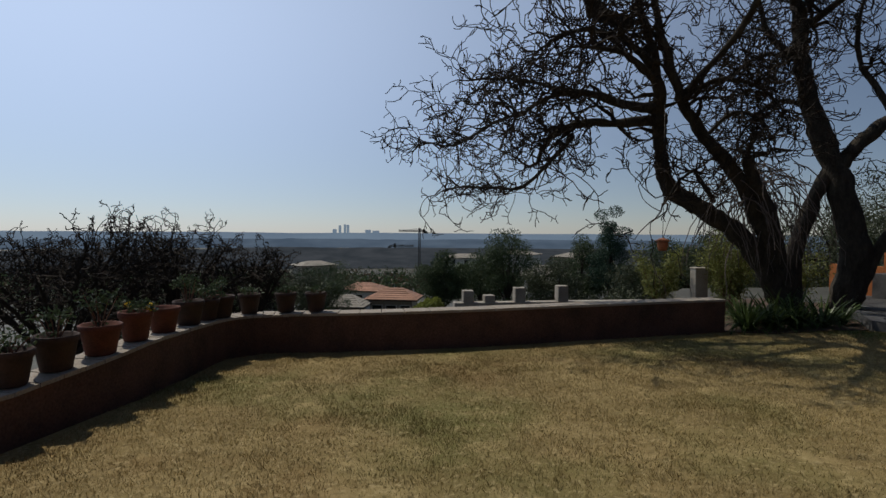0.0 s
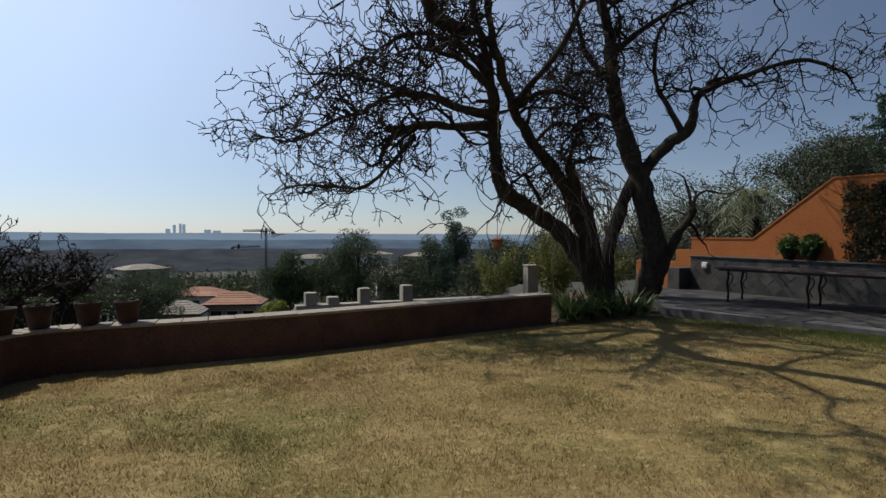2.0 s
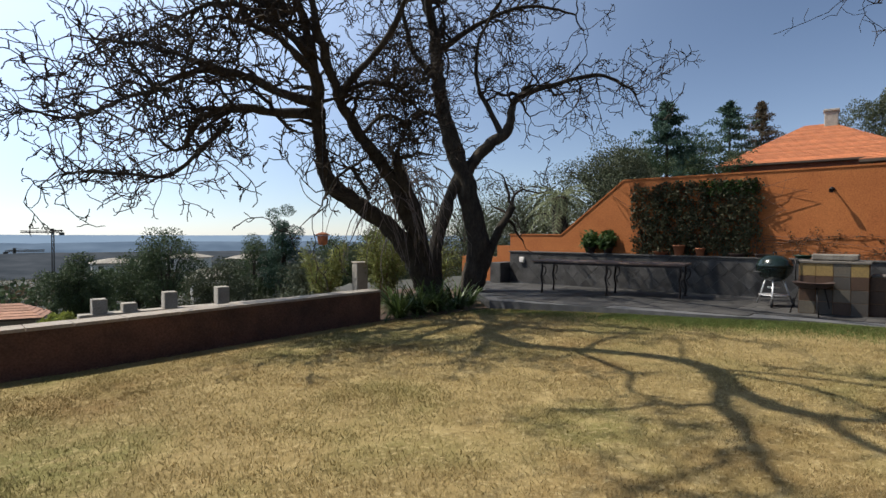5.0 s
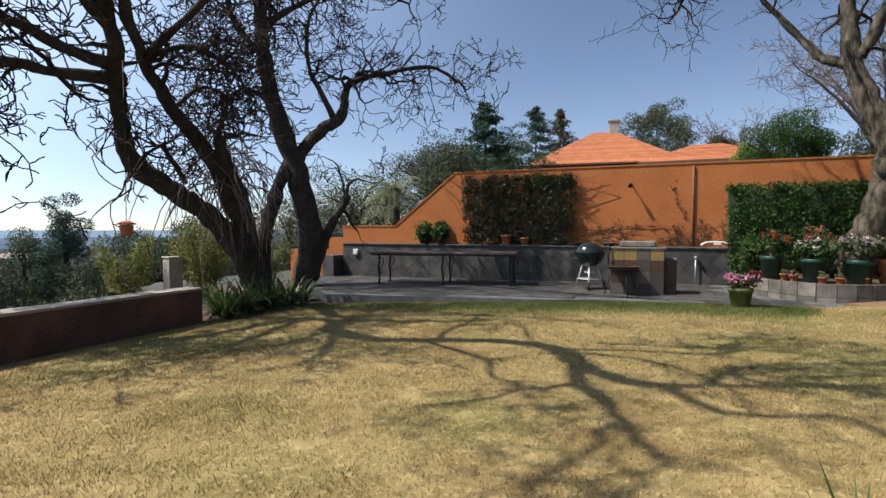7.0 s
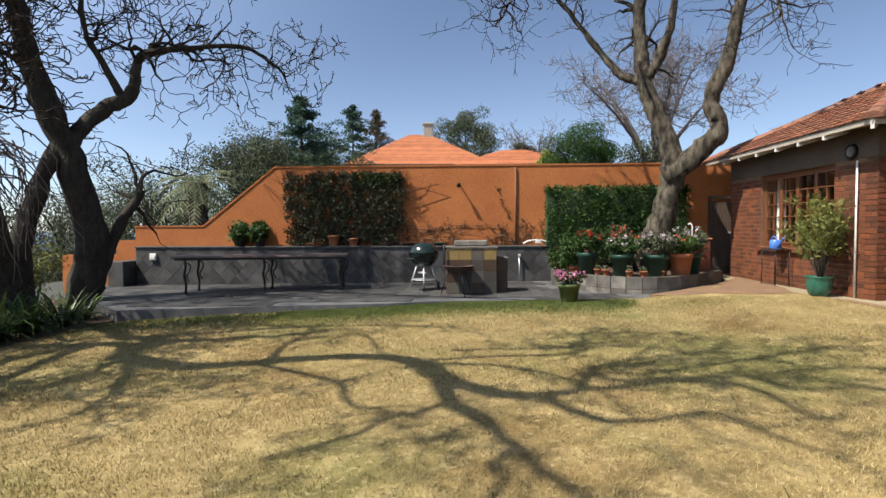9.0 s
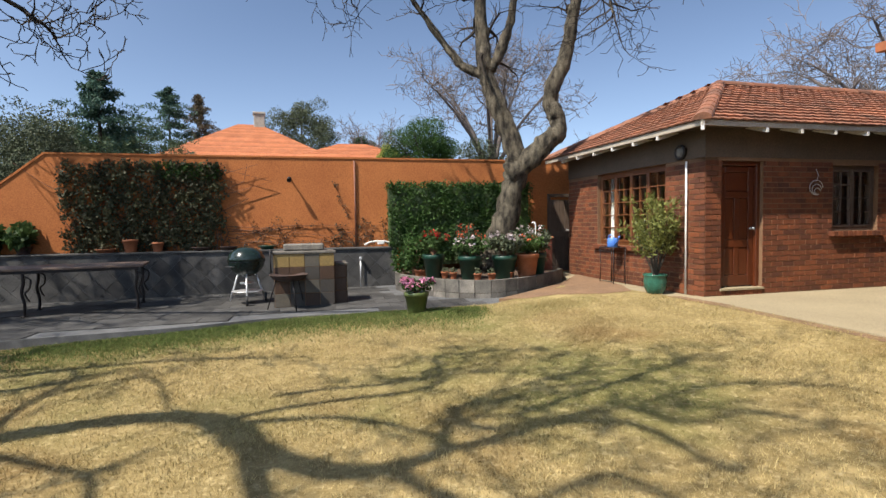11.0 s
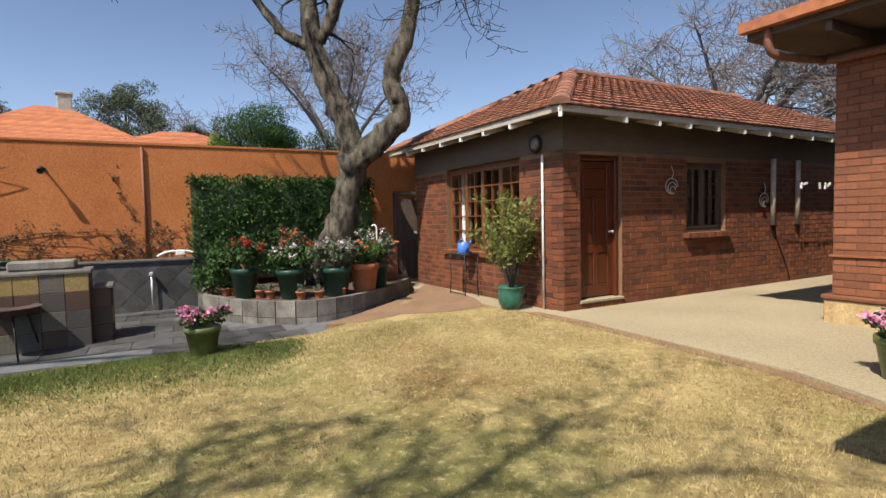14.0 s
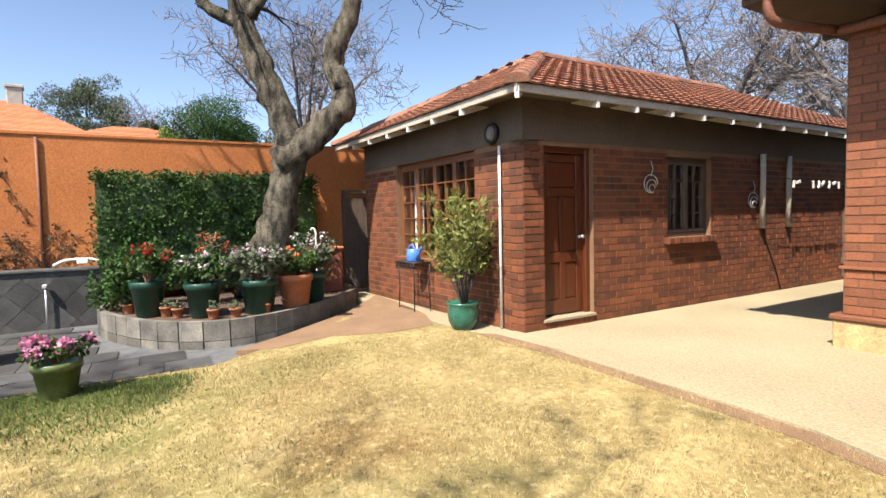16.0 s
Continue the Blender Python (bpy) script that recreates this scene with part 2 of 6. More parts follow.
    # Near-black: the darkness of unlit rooms is put into this colour.
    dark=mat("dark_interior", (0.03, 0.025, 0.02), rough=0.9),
    hedge=leafmat("hedge_leaf", (0.06, 0.115, 0.026), (0.025, 0.052, 0.014)),
    ivy=leafmat("creeper_leaf", (0.085, 0.085, 0.045), (0.05, 0.05, 0.03)),
    dryvine=mat("dry_vine", (0.16, 0.075, 0.04), (0.10, 0.05, 0.03), rough=0.9),
    leaf=leafmat("garden_leaf", (0.07, 0.118, 0.033), (0.034, 0.062, 0.02)),
    olive=leafmat("olive_leaf", (0.21, 0.22, 0.06), (0.11, 0.125, 0.035)),
    strap=leafmat("strap_leaf", (0.12, 0.17, 0.055), (0.032, 0.055, 0.018), rough=0.4),
    pine=leafmat("conifer_needle", (0.06, 0.105, 0.07), (0.035, 0.065, 0.045)),
    brownpine=leafmat("brown_conifer", (0.10, 0.075, 0.045), (0.06, 0.05, 0.03)),
    palm=leafmat("palm_frond", (0.22, 0.24, 0.13), (0.13, 0.15, 0.08)),
    gum=leafmat("grey_green_leaf", (0.10, 0.115, 0.065), (0.06, 0.07, 0.04), through=0.1),
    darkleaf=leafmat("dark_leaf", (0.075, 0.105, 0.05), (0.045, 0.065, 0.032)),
    lime=leafmat("yellow_green_leaf", (0.30, 0.33, 0.07), (0.18, 0.21, 0.05)),
    red=leafmat("red_petal", (0.55, 0.03, 0.03), (0.40, 0.02, 0.02)),
    coral=leafmat("coral_petal", (0.65, 0.13, 0.06), (0.50, 0.08, 0.04)),
    pink=leafmat("pink_petal", (0.70, 0.30, 0.42), (0.60, 0.22, 0.35)),
    paleflower=leafmat("white_petal", (0.60, 0.51, 0.50), (0.48, 0.38, 0.39)),
    yellow=leafmat("yellow_petal", (0.75, 0.55, 0.03), (0.6, 0.4, 0.02)),
    redplaster=mat("red_brown_plaster", (0.23, 0.075, 0.045), (0.16, 0.055, 0.035), rough=0.9, scale=2, fine=40),
    kikuyu=mat("post_stone", (0.38, 0.35, 0.29), (0.25, 0.22, 0.18), rough=0.9, scale=3, fine=40),
    # Self-glowing tints with the haze already mixed in, bluer and paler further off.
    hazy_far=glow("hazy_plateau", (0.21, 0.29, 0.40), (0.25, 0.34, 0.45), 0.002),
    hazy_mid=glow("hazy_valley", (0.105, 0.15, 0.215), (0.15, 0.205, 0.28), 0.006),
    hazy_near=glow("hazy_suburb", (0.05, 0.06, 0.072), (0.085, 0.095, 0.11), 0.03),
    crane=mat("crane_paint", (0.06, 0.058, 0.05), rough=0.6),
)
ramp_node = M["slate_rust"].node_tree.nodes["Color Ramp"]
tones = M["slate_rust"].node_tree.nodes.new("ShaderNodeValToRGB")
tones.color_ramp.interpolation = "CONSTANT"
for place, tone in ((0.0, (0.075, 0.033, 0.014)), (0.25, (0.10, 0.065, 0.024)), (0.42, (0.03, 0.028, 0.026)), (0.66, (0.18, 0.12, 0.035)), (0.76, (0.055, 0.03, 0.016)), (0.88, (0.045, 0.042, 0.034))):
    stop = tones.color_ramp.elements[0] if place == 0 else tones.color_ramp.elements.new(place)
    stop.color = (*tone, 1)
tones.color_ramp.elements.remove(tones.color_ramp.elements[-1])
blend = M["slate_rust"].node_tree.nodes.new("ShaderNodeMix")
blend.data_type = "RGBA"
blend.inputs[0].default_value = 0.88
link_new = M["slate_rust"].node_tree.links.new
link_new(M["slate_rust"].node_tree.nodes["Object Info"].outputs["Random"], tones.inputs[0])
link_new(ramp_node.outputs[0], blend.inputs[6])
link_new(tones.outputs[0], blend.inputs[7])
link_new(blend.outputs[2], M["slate_rust"].node_tree.nodes["Hue/Saturation/Value"].inputs["Color"])
glass = bpy.data.materials.new("window_glass")
glass.use_nodes = True
glass.node_tree.nodes["Principled BSDF"].inputs["Transmission Weight"].default_value = 1.0
glass.node_tree.nodes["Principled BSDF"].inputs["Roughness"].default_value = 0.02
glass.node_tree.nodes["Principled BSDF"].inputs["Base Color"].default_value = (0.9, 0.93, 0.92, 1)
M["glass"] = glass


# ---- mesh helpers ----
def link_mesh(name, verts, faces, material, parent=None, m=None):
    me = bpy.data.meshes.new(name)
    me.from_pydata([tuple(v) for v in verts], [], faces)
    me.materials.append(material)
    ob = new(name, me)
    if parent is not None:
        ob.parent = parent
    if m is not None:
        ob.matrix_basis = m
    return ob


def part(name, bm, material, parent=None, label="", smooth=False, m=None):
    """One bmesh as one mesh object, under a thing or a part."""
    me = bpy.data.meshes.new(name)
    bmesh.ops.recalc_face_normals(bm, faces=bm.faces)
    bm.to_mesh(me)
    bm.free()
    me.materials.append(material)
    if smooth:
        me.polygons.foreach_set("use_smooth", [True] * len(me.polygons))
    ob = new(name, me)
    if parent is not None:
        ob.parent = parent
    if m is not None:
        ob.matrix_basis = m
    if label:
        ob["label"] = label
    return ob


def thing(name, m, label, category, group="", kind=""):
    ob = new(name)
    ob.matrix_basis = m
    ob.empty_display_size = 0.1
    return tagged(ob, label, category, group, kind)


def box(x0, y0, z0, x1, y1, z1, bevel=0.0, bm=None):
    bm = bm or bmesh.new()
    made = bmesh.ops.create_cube(bm, size=1.0)["verts"]
    for v in made:
        v.co = Vector(((x0 + x1) / 2 + v.co.x * (x1 - x0), (y0 + y1) / 2 + v.co.y * (y1 - y0), (z0 + z1) / 2 + v.co.z * (z1 - z0)))
    if bevel:
        edges = list({e for v in made for e in v.link_edges})
        bmesh.ops.bevel(bm, geom=edges, offset=bevel, segments=1, affect="EDGES", profile=0.5)
    return bm


def lathe(profile, sides=24, bm=None):
    """A turned shape from (radius, height) pairs."""
    bm = bm or bmesh.new()
    rings = [[bm.verts.new((r * math.cos(a * math.tau / sides), r * math.sin(a * math.tau / sides), z)) for a in range(sides)] for r, z in profile]
    for lo, hi in zip(rings, rings[1:]):
        for i in range(sides):
            bm.faces.new((lo[i], lo[(i + 1) % sides], hi[(i + 1) % sides], hi[i]))
    bm.faces.new(rings[0][::-1])
    bm.faces.new(rings[-1])
    return bm


def tube_into(verts, faces, pts, radii, sides=6):
    """Adds a tapered tube along pts to lists of verts and faces."""
    pts = [Vector(p) for p in pts]
    start = len(verts)
    a = None
    for i, p in enumerate(pts):
        d = (pts[min(i + 1, len(pts) - 1)] - pts[max(i - 1, 0)]).normalized()
        if a is None:
            a = d.cross(Vector((0, 0, 1)) if abs(d.z) < 0.9 else Vector((1, 0, 0))).normalized()
        else:
            a = (a - d * a.dot(d)).normalized()
        b = d.cross(a)
        for k in range(sides):
            q = p + (a * math.cos(k * math.tau / sides) + b * math.sin(k * math.tau / sides)) * radii[i]
            verts.append((q.x, q.y, q.z))
    for i in range(len(pts) - 1):
        for k in range(sides):
            r0, r1 = start + i * sides, start + (i + 1) * sides
            faces.append((r0 + k, r0 + (k + 1) % sides, r1 + (k + 1) % sides, r1 + k))
    faces.append(tuple(start + k for k in range(sides))[::-1])
    faces.append(tuple(start + (len(pts) - 1) * sides + k for k in range(sides)))


def tube(name, pts, r, material, parent=None, sides=8, label="", m=None, group=""):
    v, f = [], []
    radii = r if isinstance(r, (list, tuple)) else [r] * len(pts)
    tube_into(v, f, pts, radii, sides)
    ob = link_mesh(name, v, f, material, parent, m)
    ob.data.polygons.foreach_set("use_smooth", [True] * len(f))
    if label:
        ob["label"] = label
    return ob


def smooth_line(pts, per=5, jitter=0.0, seed=0):
    """A rounded polyline through guide points, with some unevenness."""
    r = random.Random(seed)
    pts = [Vector(p) for p in pts]
    out = []
    for i in range(len(pts) - 1):
        p0, p1, p2, p3 = pts[max(i - 1, 0)], pts[i], pts[i + 1], pts[min(i + 2, len(pts) - 1)]
        for k in range(per):
            t = k / per
            q = 0.5 * ((2 * p1) + (p2 - p0) * t + (2 * p0 - 5 * p1 + 4 * p2 - p3) * t * t + (3 * p1 - p0 - 3 * p2 + p3) * t**3)
            out.append(q + Vector((r.uniform(-1, 1), r.uniform(-1, 1), r.uniform(-1, 1))) * jitter)
    return out + [pts[-1]]


def leaves(name, centres, spread, count, size, material, parent=None, aspect=0.5, up=0.0, label="", m=None, flat=None):
    """Many small folded leaves round the given centres; one mesh."""
    centres = np.asarray(centres, float).reshape(-1, 3)
    pick = nrg.integers(0, len(centres), count)
    off = nrg.normal(0, 1, (count, 3))
    off /= np.maximum(np.linalg.norm(off, axis=1), 1e-6)[:, None]
    off *= (nrg.uniform(0.25, 1, count) ** 0.5)[:, None] * np.asarray(spread, float)
    c = centres[pick] + off
    d = nrg.normal(0, 1, (count, 3))
    d[:, 2] += up
    d /= np.linalg.norm(d, axis=1)[:, None]
    e = np.cross(d, nrg.normal(0, 1, (count, 3)))
    e /= np.maximum(np.linalg.norm(e, axis=1), 1e-6)[:, None]
    s = size * nrg.uniform(0.6, 1.3, count)[:, None]
    tip, left, right = c + d * s, c + d * s * 0.45 + e * s * aspect * 0.5, c + d * s * 0.45 - e * s * aspect * 0.5
    verts = np.stack([c, right, tip, left], 1).reshape(-1, 3)
    me = bpy.data.meshes.new(name)
    me.vertices.add(len(verts))
    me.vertices.foreach_set("co", verts.ravel())
    me.loops.add(count * 4)
    me.loops.foreach_set("vertex_index", np.arange(count * 4))
    me.polygons.add(count)
    me.polygons.foreach_set("loop_start", np.arange(count) * 4)
    me.polygons.foreach_set("loop_total", np.full(count, 4))
    me.update(calc_edges=True)
    me.materials.append(material)
    ob = new(name, me)
    if parent is not None:
        ob.parent = parent
    if m is not None:
        ob.matrix_basis = m
    if label:
        ob["label"] = label
    return ob


def boxes_mesh(name, items, material, parent=None, m=None, chamfer=0.004):
    """Many small blocks (x0, y0, z0, x1, y1, z1), their outer y face chamfered, joined in one mesh."""
    v, f = [], []
    for x0, y0, z0, x1, y1, z1 in items:
        n = len(v)
        c = chamfer
        v += [(x0, y0, z0), (x1, y0, z0), (x1, y0, z1), (x0, y0, z1), (x0 + c, y1, z0 + c), (x1 - c, y1, z0 + c), (x1 - c, y1, z1 - c), (x0 + c, y1, z1 - c)]
        f += [(n + 4, n + 5, n + 6, n + 7)[::-1], (n, n + 1, n + 5, n + 4)[::-1], (n + 1, n + 2, n + 6, n + 5)[::-1], (n + 2, n + 3, n + 7, n + 6)[::-1], (n + 3, n, n + 4, n + 7)[::-1]]
    return link_mesh(name, v, f, material, parent, m)


def prism(outline, y0, y1):
    """An (x, z) outline extruded from y0 to y1."""
    bm = bmesh.new()
    a = [bm.verts.new((x, y0, z)) for x, z in outline]
    b = [bm.verts.new((x, y1, z)) for x, z in outline]
    bm.faces.new(a)
    bm.faces.new(b[::-1])
    for i in range(len(a)):
        j = (i + 1) % len(a)
        bm.faces.new((a[i], b[i], b[j], a[j]))
    return bm


def slab(outline, z0, z1):
    """An (x, y) outline, z0 to z1; z1 may be a function of x, y."""
    bm = bmesh.new()
    top = z1 if callable(z1) else lambda x, y: z1
    a = [bm.verts.new((x, y, z0)) for x, y in outline]
    b = [bm.verts.new((x, y, top(x, y))) for x, y in outline]
    bm.faces.new(a[::-1])
    bm.faces.new(b)
    for i in range(len(a)):
        j = (i + 1) % len(a)
        bm.faces.new((a[i], a[j], b[j], b[i]))
    return bm


# ---- ground ----
def lawn_z(x, y):
    return 0.054 + 0.0165 * x - 0.0356 * y


def patio_z(y):
    return 0.14 - 0.015 * (y - 3.0)


def land_z(x, y):
    """The lie of the land: the garden's slope, the fall beyond the low wall, the valley and the far rise."""
    xx, yy = min(max(x, -6), 16), min(max(y, -8), 14)
    z = min(max(lawn_z(xx, yy), -0.35), 0.26) - 0.06
    edge = 9.6 + 0.19 * x if x < 6 else 10.8 + min(9.0, (x - 6) * 4.0)
    e = max(y - edge, -3.75 - x, 0)
    if x > 0 and y < edge:
        e = 0
    z -= 1.6 * (1 - math.exp(-e / 1.2)) + 75 * (1 - math.exp(-e / 700))
    return z


gx = [-4500, -3000, -2000, -1200, -700, -400, -240, -150, -90, -60, -40, -28, -20, -14, -10, -8, -6, -5, -4.2, -3.6, -3.3, -3.0, -2] + list(range(-1, 20)) + [22, 26, 32, 40, 55, 75, 100, 150, 240, 400, 700, 1200, 2000, 3000, 4500]
gy = [-400, -150, -60, -30, -16, -10, -7, -5] + [k * 0.5 for k in range(-8, 50)] + [26, 28, 31, 35, 40, 48, 60, 75, 95, 120, 150, 200, 270, 360, 500, 700, 1000, 1500, 2200, 3000, 4500]
gv = [(x, y, land_z(x, y)) for y in gy for x in gx]
gf = [(j * len(gx) + i, j * len(gx) + i + 1, (j + 1) * len(gx) + i + 1, (j + 1) * len(gx) + i) for j in range(len(gy) - 1) for i in range(len(gx) - 1)]
tagged(link_mesh("ground", gv, gf, M["far_ground"]), "dark scrubby ground falling away to the valley", "ground", kind="structure")

# the lawn, a gently tilted sheet inside walls and terrace
LAWN = [(-3.3, 3.2), (-3.1, 4.8), (-2.95, 5.8), (-2.92, 6.7), (-2.9, 7.9), (-2.5, 8.34), (-1.9, 8.42), (0.6, 8.62), (5.55, 10.0), (7.9, 10.3), (8.5, 9.8), (9.5, 7.5), (10.15, 5.6), (10.75, 4.4), (11.0, 2.8), (11.2, 1.4), (12.2, 0.4), (13.2, -0.2), (12.2, -1.0), (10.2, -1.85), (7.92, -2.42), (7.0, -2.45), (6.0, -3.2), (-3.2, -4.0), (-3.15, 0.0)]
bm = bmesh.new()
bm.faces.new([bm.verts.new((x, y, lawn_z(x, y))) for x, y in LAWN])
bmesh.ops.triangulate(bm, faces=bm.faces)
bmesh.ops.subdivide_edges(bm, edges=bm.edges, cuts=12, use_grid_fill=True)
for v in bm.verts:
    v.co.z = lawn_z(v.co.x, v.co.y) + 0.012 * noise.noise((v.co.x * 0.9, v.co.y * 0.9, 0))
lawn = tagged(part("lawn", bm, M["lawn"], smooth=True), "dry straw-coloured winter lawn with greener patches", "lawn", kind="structure")


def inside(poly, x, y):
    hit = False
    for (x0, y0), (x1, y1) in zip(poly, poly[1:] + poly[:1]):
        if (y0 > y) != (y1 > y) and x < (x1 - x0) * (y - y0) / (y1 - y0) + x0:
            hit = not hit
    return hit


def blades(name, spots, height, width, material, label):
    n = len(spots)
    p = np.array(spots)
    a = nrg.uniform(0, math.tau, n)
    lean = nrg.normal(0, 0.6, (n, 2)) * height
    h = height * nrg.uniform(0.5, 1.3, n)
    w = np.stack([np.cos(a), np.sin(a)], 1) * width
    v = np.zeros((n, 3, 3))
    v[:, 0, :2], v[:, 1, :2], v[:, 2, :2] = p[:, :2] - w, p[:, :2] + w, p[:, :2] + lean
    v[:, 0, 2] = v[:, 1, 2] = p[:, 2] - 0.004
    v[:, 2, 2] = p[:, 2] + h
    me = bpy.data.meshes.new(name)
    me.vertices.add(n * 3)
    me.vertices.foreach_set("co", v.ravel())
    me.loops.add(n * 3)
    me.loops.foreach_set("vertex_index", np.arange(n * 3))
    me.polygons.add(n)
    me.polygons.foreach_set("loop_start", np.arange(n) * 3)
    me.polygons.foreach_set("loop_total", np.full(n, 3))
    me.update(calc_edges=True)
    me.materials.append(material)
    return tagged(new(name, me), label, "grass", kind="stuff")


spots = []
while len(spots) < 480000:
    x, y = rng.uniform(-3, 11.5), rng.uniform(-2.6, 10)
    dense = 0.62 + 0.6 * noise.noise((x * 1.7, y * 1.7, 3)) + 0.5 * noise.noise((x * 6, y * 6, 1))
    if rng.random() < dense and inside(LAWN, x, y):
        spots.append((x, y, lawn_z(x, y)))
blades("grass", spots, 0.026, 0.0030, M["blade"], "short dry straw-coloured grass blades")
EDGE = [(8.1, 9.95), (8.9, 8.7), (9.45, 7.4), (10.0, 5.8), (10.6, 4.6), (10.85, 3.2), (11.0, 1.6)]
spots = []
while len(spots) < 46000:
    k = rng.randrange(len(EDGE) - 1)
    t = rng.random()
    x = EDGE[k][0] * (1 - t) + EDGE[k + 1][0] * t - abs(rng.gauss(0, 0.55))
    y = EDGE[k][1] * (1 - t) + EDGE[k + 1][1] * t + rng.gauss(0, 0.1)
    if (k > 1 or rng.random() < 0.25) and inside(LAWN, x, y):
        spots.append((x, y, lawn_z(x, y)))
blades("green_grass", spots, 0.038, 0.0055, M["green_blade"], "greener grass along the slate terrace")

# ---- low garden wall ----
def wall_run(name, line, thick, height, material, label):
    """A low wall along an inner line, with a slightly proud coping of single stones. height: a function of y."""
    line = smooth_line([(x, y, 0) for x, y in line], 4)
    out = []
    for i, p in enumerate(line):
        d = (line[min(i + 1, len(line) - 1)] - line[max(i - 1, 0)]).normalized()
        out.append(p + Vector((-d.y, d.x, 0)) * thick)
    v, f = [], []
    for p, q in zip(line, out):
        z = lawn_z(p.x, p.y)
        v += [(p.x, p.y, z - 0.3), (p.x, p.y, z + height(p.y)), (q.x, q.y, z + height(p.y)), (q.x, q.y, z - 2.0)]
    for i in range(len(line) - 1):
        a, b = i * 4, i * 4 + 4
        f += [(a, b, b + 1, a + 1), (a + 1, b + 1, b + 2, a + 2), (a + 2, b + 2, b + 3, a + 3)]
    n = len(v)
    f += [(0, 1, 2, 3), (n - 1, n - 2, n - 3, n - 4)]
    body = link_mesh(name, v, f, material)
    tagged(body, label, "garden wall", kind="structure")
    for i in range(len(line) - 1):
        p, p2, q, q2 = line[i], line[i + 1], out[i], out[i + 1]
        z = lawn_z(p.x, p.y) + height(p.y)
        d, s = (p2 - p).normalized() * 0.006, Vector((0, 0, 0))
        w = (q - p).normalized() * 0.025
        cs = [p + d - w, p2 - d - w, q2 - d + w, q + d + w]
        up = rng.uniform(0.035, 0.045)
        z2 = lawn_z(p2.x, p2.y) + height(p2.y)
        vv = [(c.x, c.y, zz + 0.001) for c, zz in zip(cs, (z, z2, z2, z))] + [(c.x, c.y, zz + up) for c, zz in zip(cs, (z, z2, z2, z))]
        ob = link_mesh("coping_stone", vv, [(3, 2, 1, 0), (4, 5, 6, 7), (0, 1, 5, 4), (1, 2, 6, 5), (2, 3, 7, 6), (3, 0, 4, 7)], M["coping"], body)
    return body


wall_run("low_wall_1", [(5.6, 10.05), (3.2, 9.42), (0.6, 8.68), (-1.0, 8.42), (-2.1, 8.37)], -0.32, lambda y: 0.58, M["low_wall"], "low weathered brown garden wall with pale coping")
CURVE = [(-2.1, 8.4), (-2.62, 8.28), (-2.9, 7.9), (-2.96, 7.1), (-2.96, 6.2), (-3.06, 5.3), (-3.24, 4.4), (-3.32, 3.4), (-3.3, 2.2), (-3.2, 0.8), (-3.2, -1.5), (-3.2, -4.3)]


def curve_height(y):
    """The curved wall is lower towards the house."""
    return 0.40 + 0.17 * min(1.0, max(0.0, (y - 4.4) / 1.7))


wall_run("low_wall_2", CURVE, -0.36, curve_height, M["low_wall"], "curved low garden wall carrying flower pots")

# neighbour's stone posts and wall below the garden
post_wall = thing("post_wall", pose(2.15, 13.35, -0.06, 0, 0, 8), "pale stone wall with square posts below the garden", "wall")
part("wall_body", box(-1.6, -0.15, -3.2, 3.4, 0.15, -0.02, 0.01), M["kikuyu"], post_wall)
for x, top in ((-1.25, 0.27), (-0.72, 0.15), (0.05, 0.33), (1.15, 0.37)):
    part("post", box(x - 0.13, -0.14, -0.02, x + 0.13, 0.14, top, 0.012), M["kikuyu"], post_wall)

# ---- slate terrace ----
FRONT = [(8.35, 10.05), (8.85, 8.9), (9.42, 7.57), (9.98, 5.9), (10.55, 4.85), (10.80, 3.9), (10.85, 2.76), (11.05, 1.35)]
WALL = pose(16.0, -0.4, 0, 0, 0, 103.3)  # x along the orange wall, y towards the garden


def on_wall(s, y, z=0.0):
    return WALL @ Vector((s, y, z))


back = [on_wall(s, 0.3) for s in (0.5, 16.0)]
PATIO = FRONT + [(12.2, 0.75), (back[0].x, back[0].y), (back[1].x, back[1].y), (10.6, 14.3), (9.4, 12.0)]
front_line = smooth_line([(x, y, 0) for x, y in FRONT], 5)
outline = [(p.x, p.y) for p in front_line] + PATIO[len(FRONT):]
terrace = tagged(part("terrace", slab(outline, -0.6, lambda x, y: patio_z(y) - 0.012), M["grout"]), "dark slate-paved terrace one low step above the lawn", "terrace", kind="structure")


# ---- orange boundary wall and slate ledge ----
top = [(-0.7, -0.4), (-0.7, 2.97), (4.8, 3.0), (11.1, 3.04), (13.1, 1.5), (15.05, 1.5), (15.05, 1.15), (15.6, 1.15), (15.6, 0.75), (17.2, 0.75), (17.2, -0.6)]
boundary = tagged(part("wall_orange", prism(top, -0.25, 0.0), M["orange"], m=WALL), "tall terracotta-plastered boundary wall with a sloping end", "boundary wall", kind="structure")
cap = [(-0.7, 2.972), (4.8, 3.002), (11.1, 3.042), (13.1, 1.502), (15.07, 1.502), (15.07, 1.54), (13.12, 1.54), (11.12, 3.08), (4.8, 3.04), (-0.7, 3.01)]
part("wall_capping", prism(cap, -0.27, 0.02), M["orange"], boundary)
tube("wall_pipe", [(4.82, 0.03, 0.9), (4.82, 0.03, 2.96)], 0.022, M["copper"], boundary, label="rusty vertical pipe on the wall")
ledge = tagged(part("slate_ledge", box(3.95, 0.02, -0.6, 14.75, 0.43, 0.955), M["grout"], m=WALL), "raised ledge clad in dark slate laid as diamonds", "ledge", kind="structure")
part("ledge_top", box(3.93, 0.004, 0.957, 14.78, 0.47, 0.99, 0.006), M["slate"], ledge, "slate slab top of the ledge")
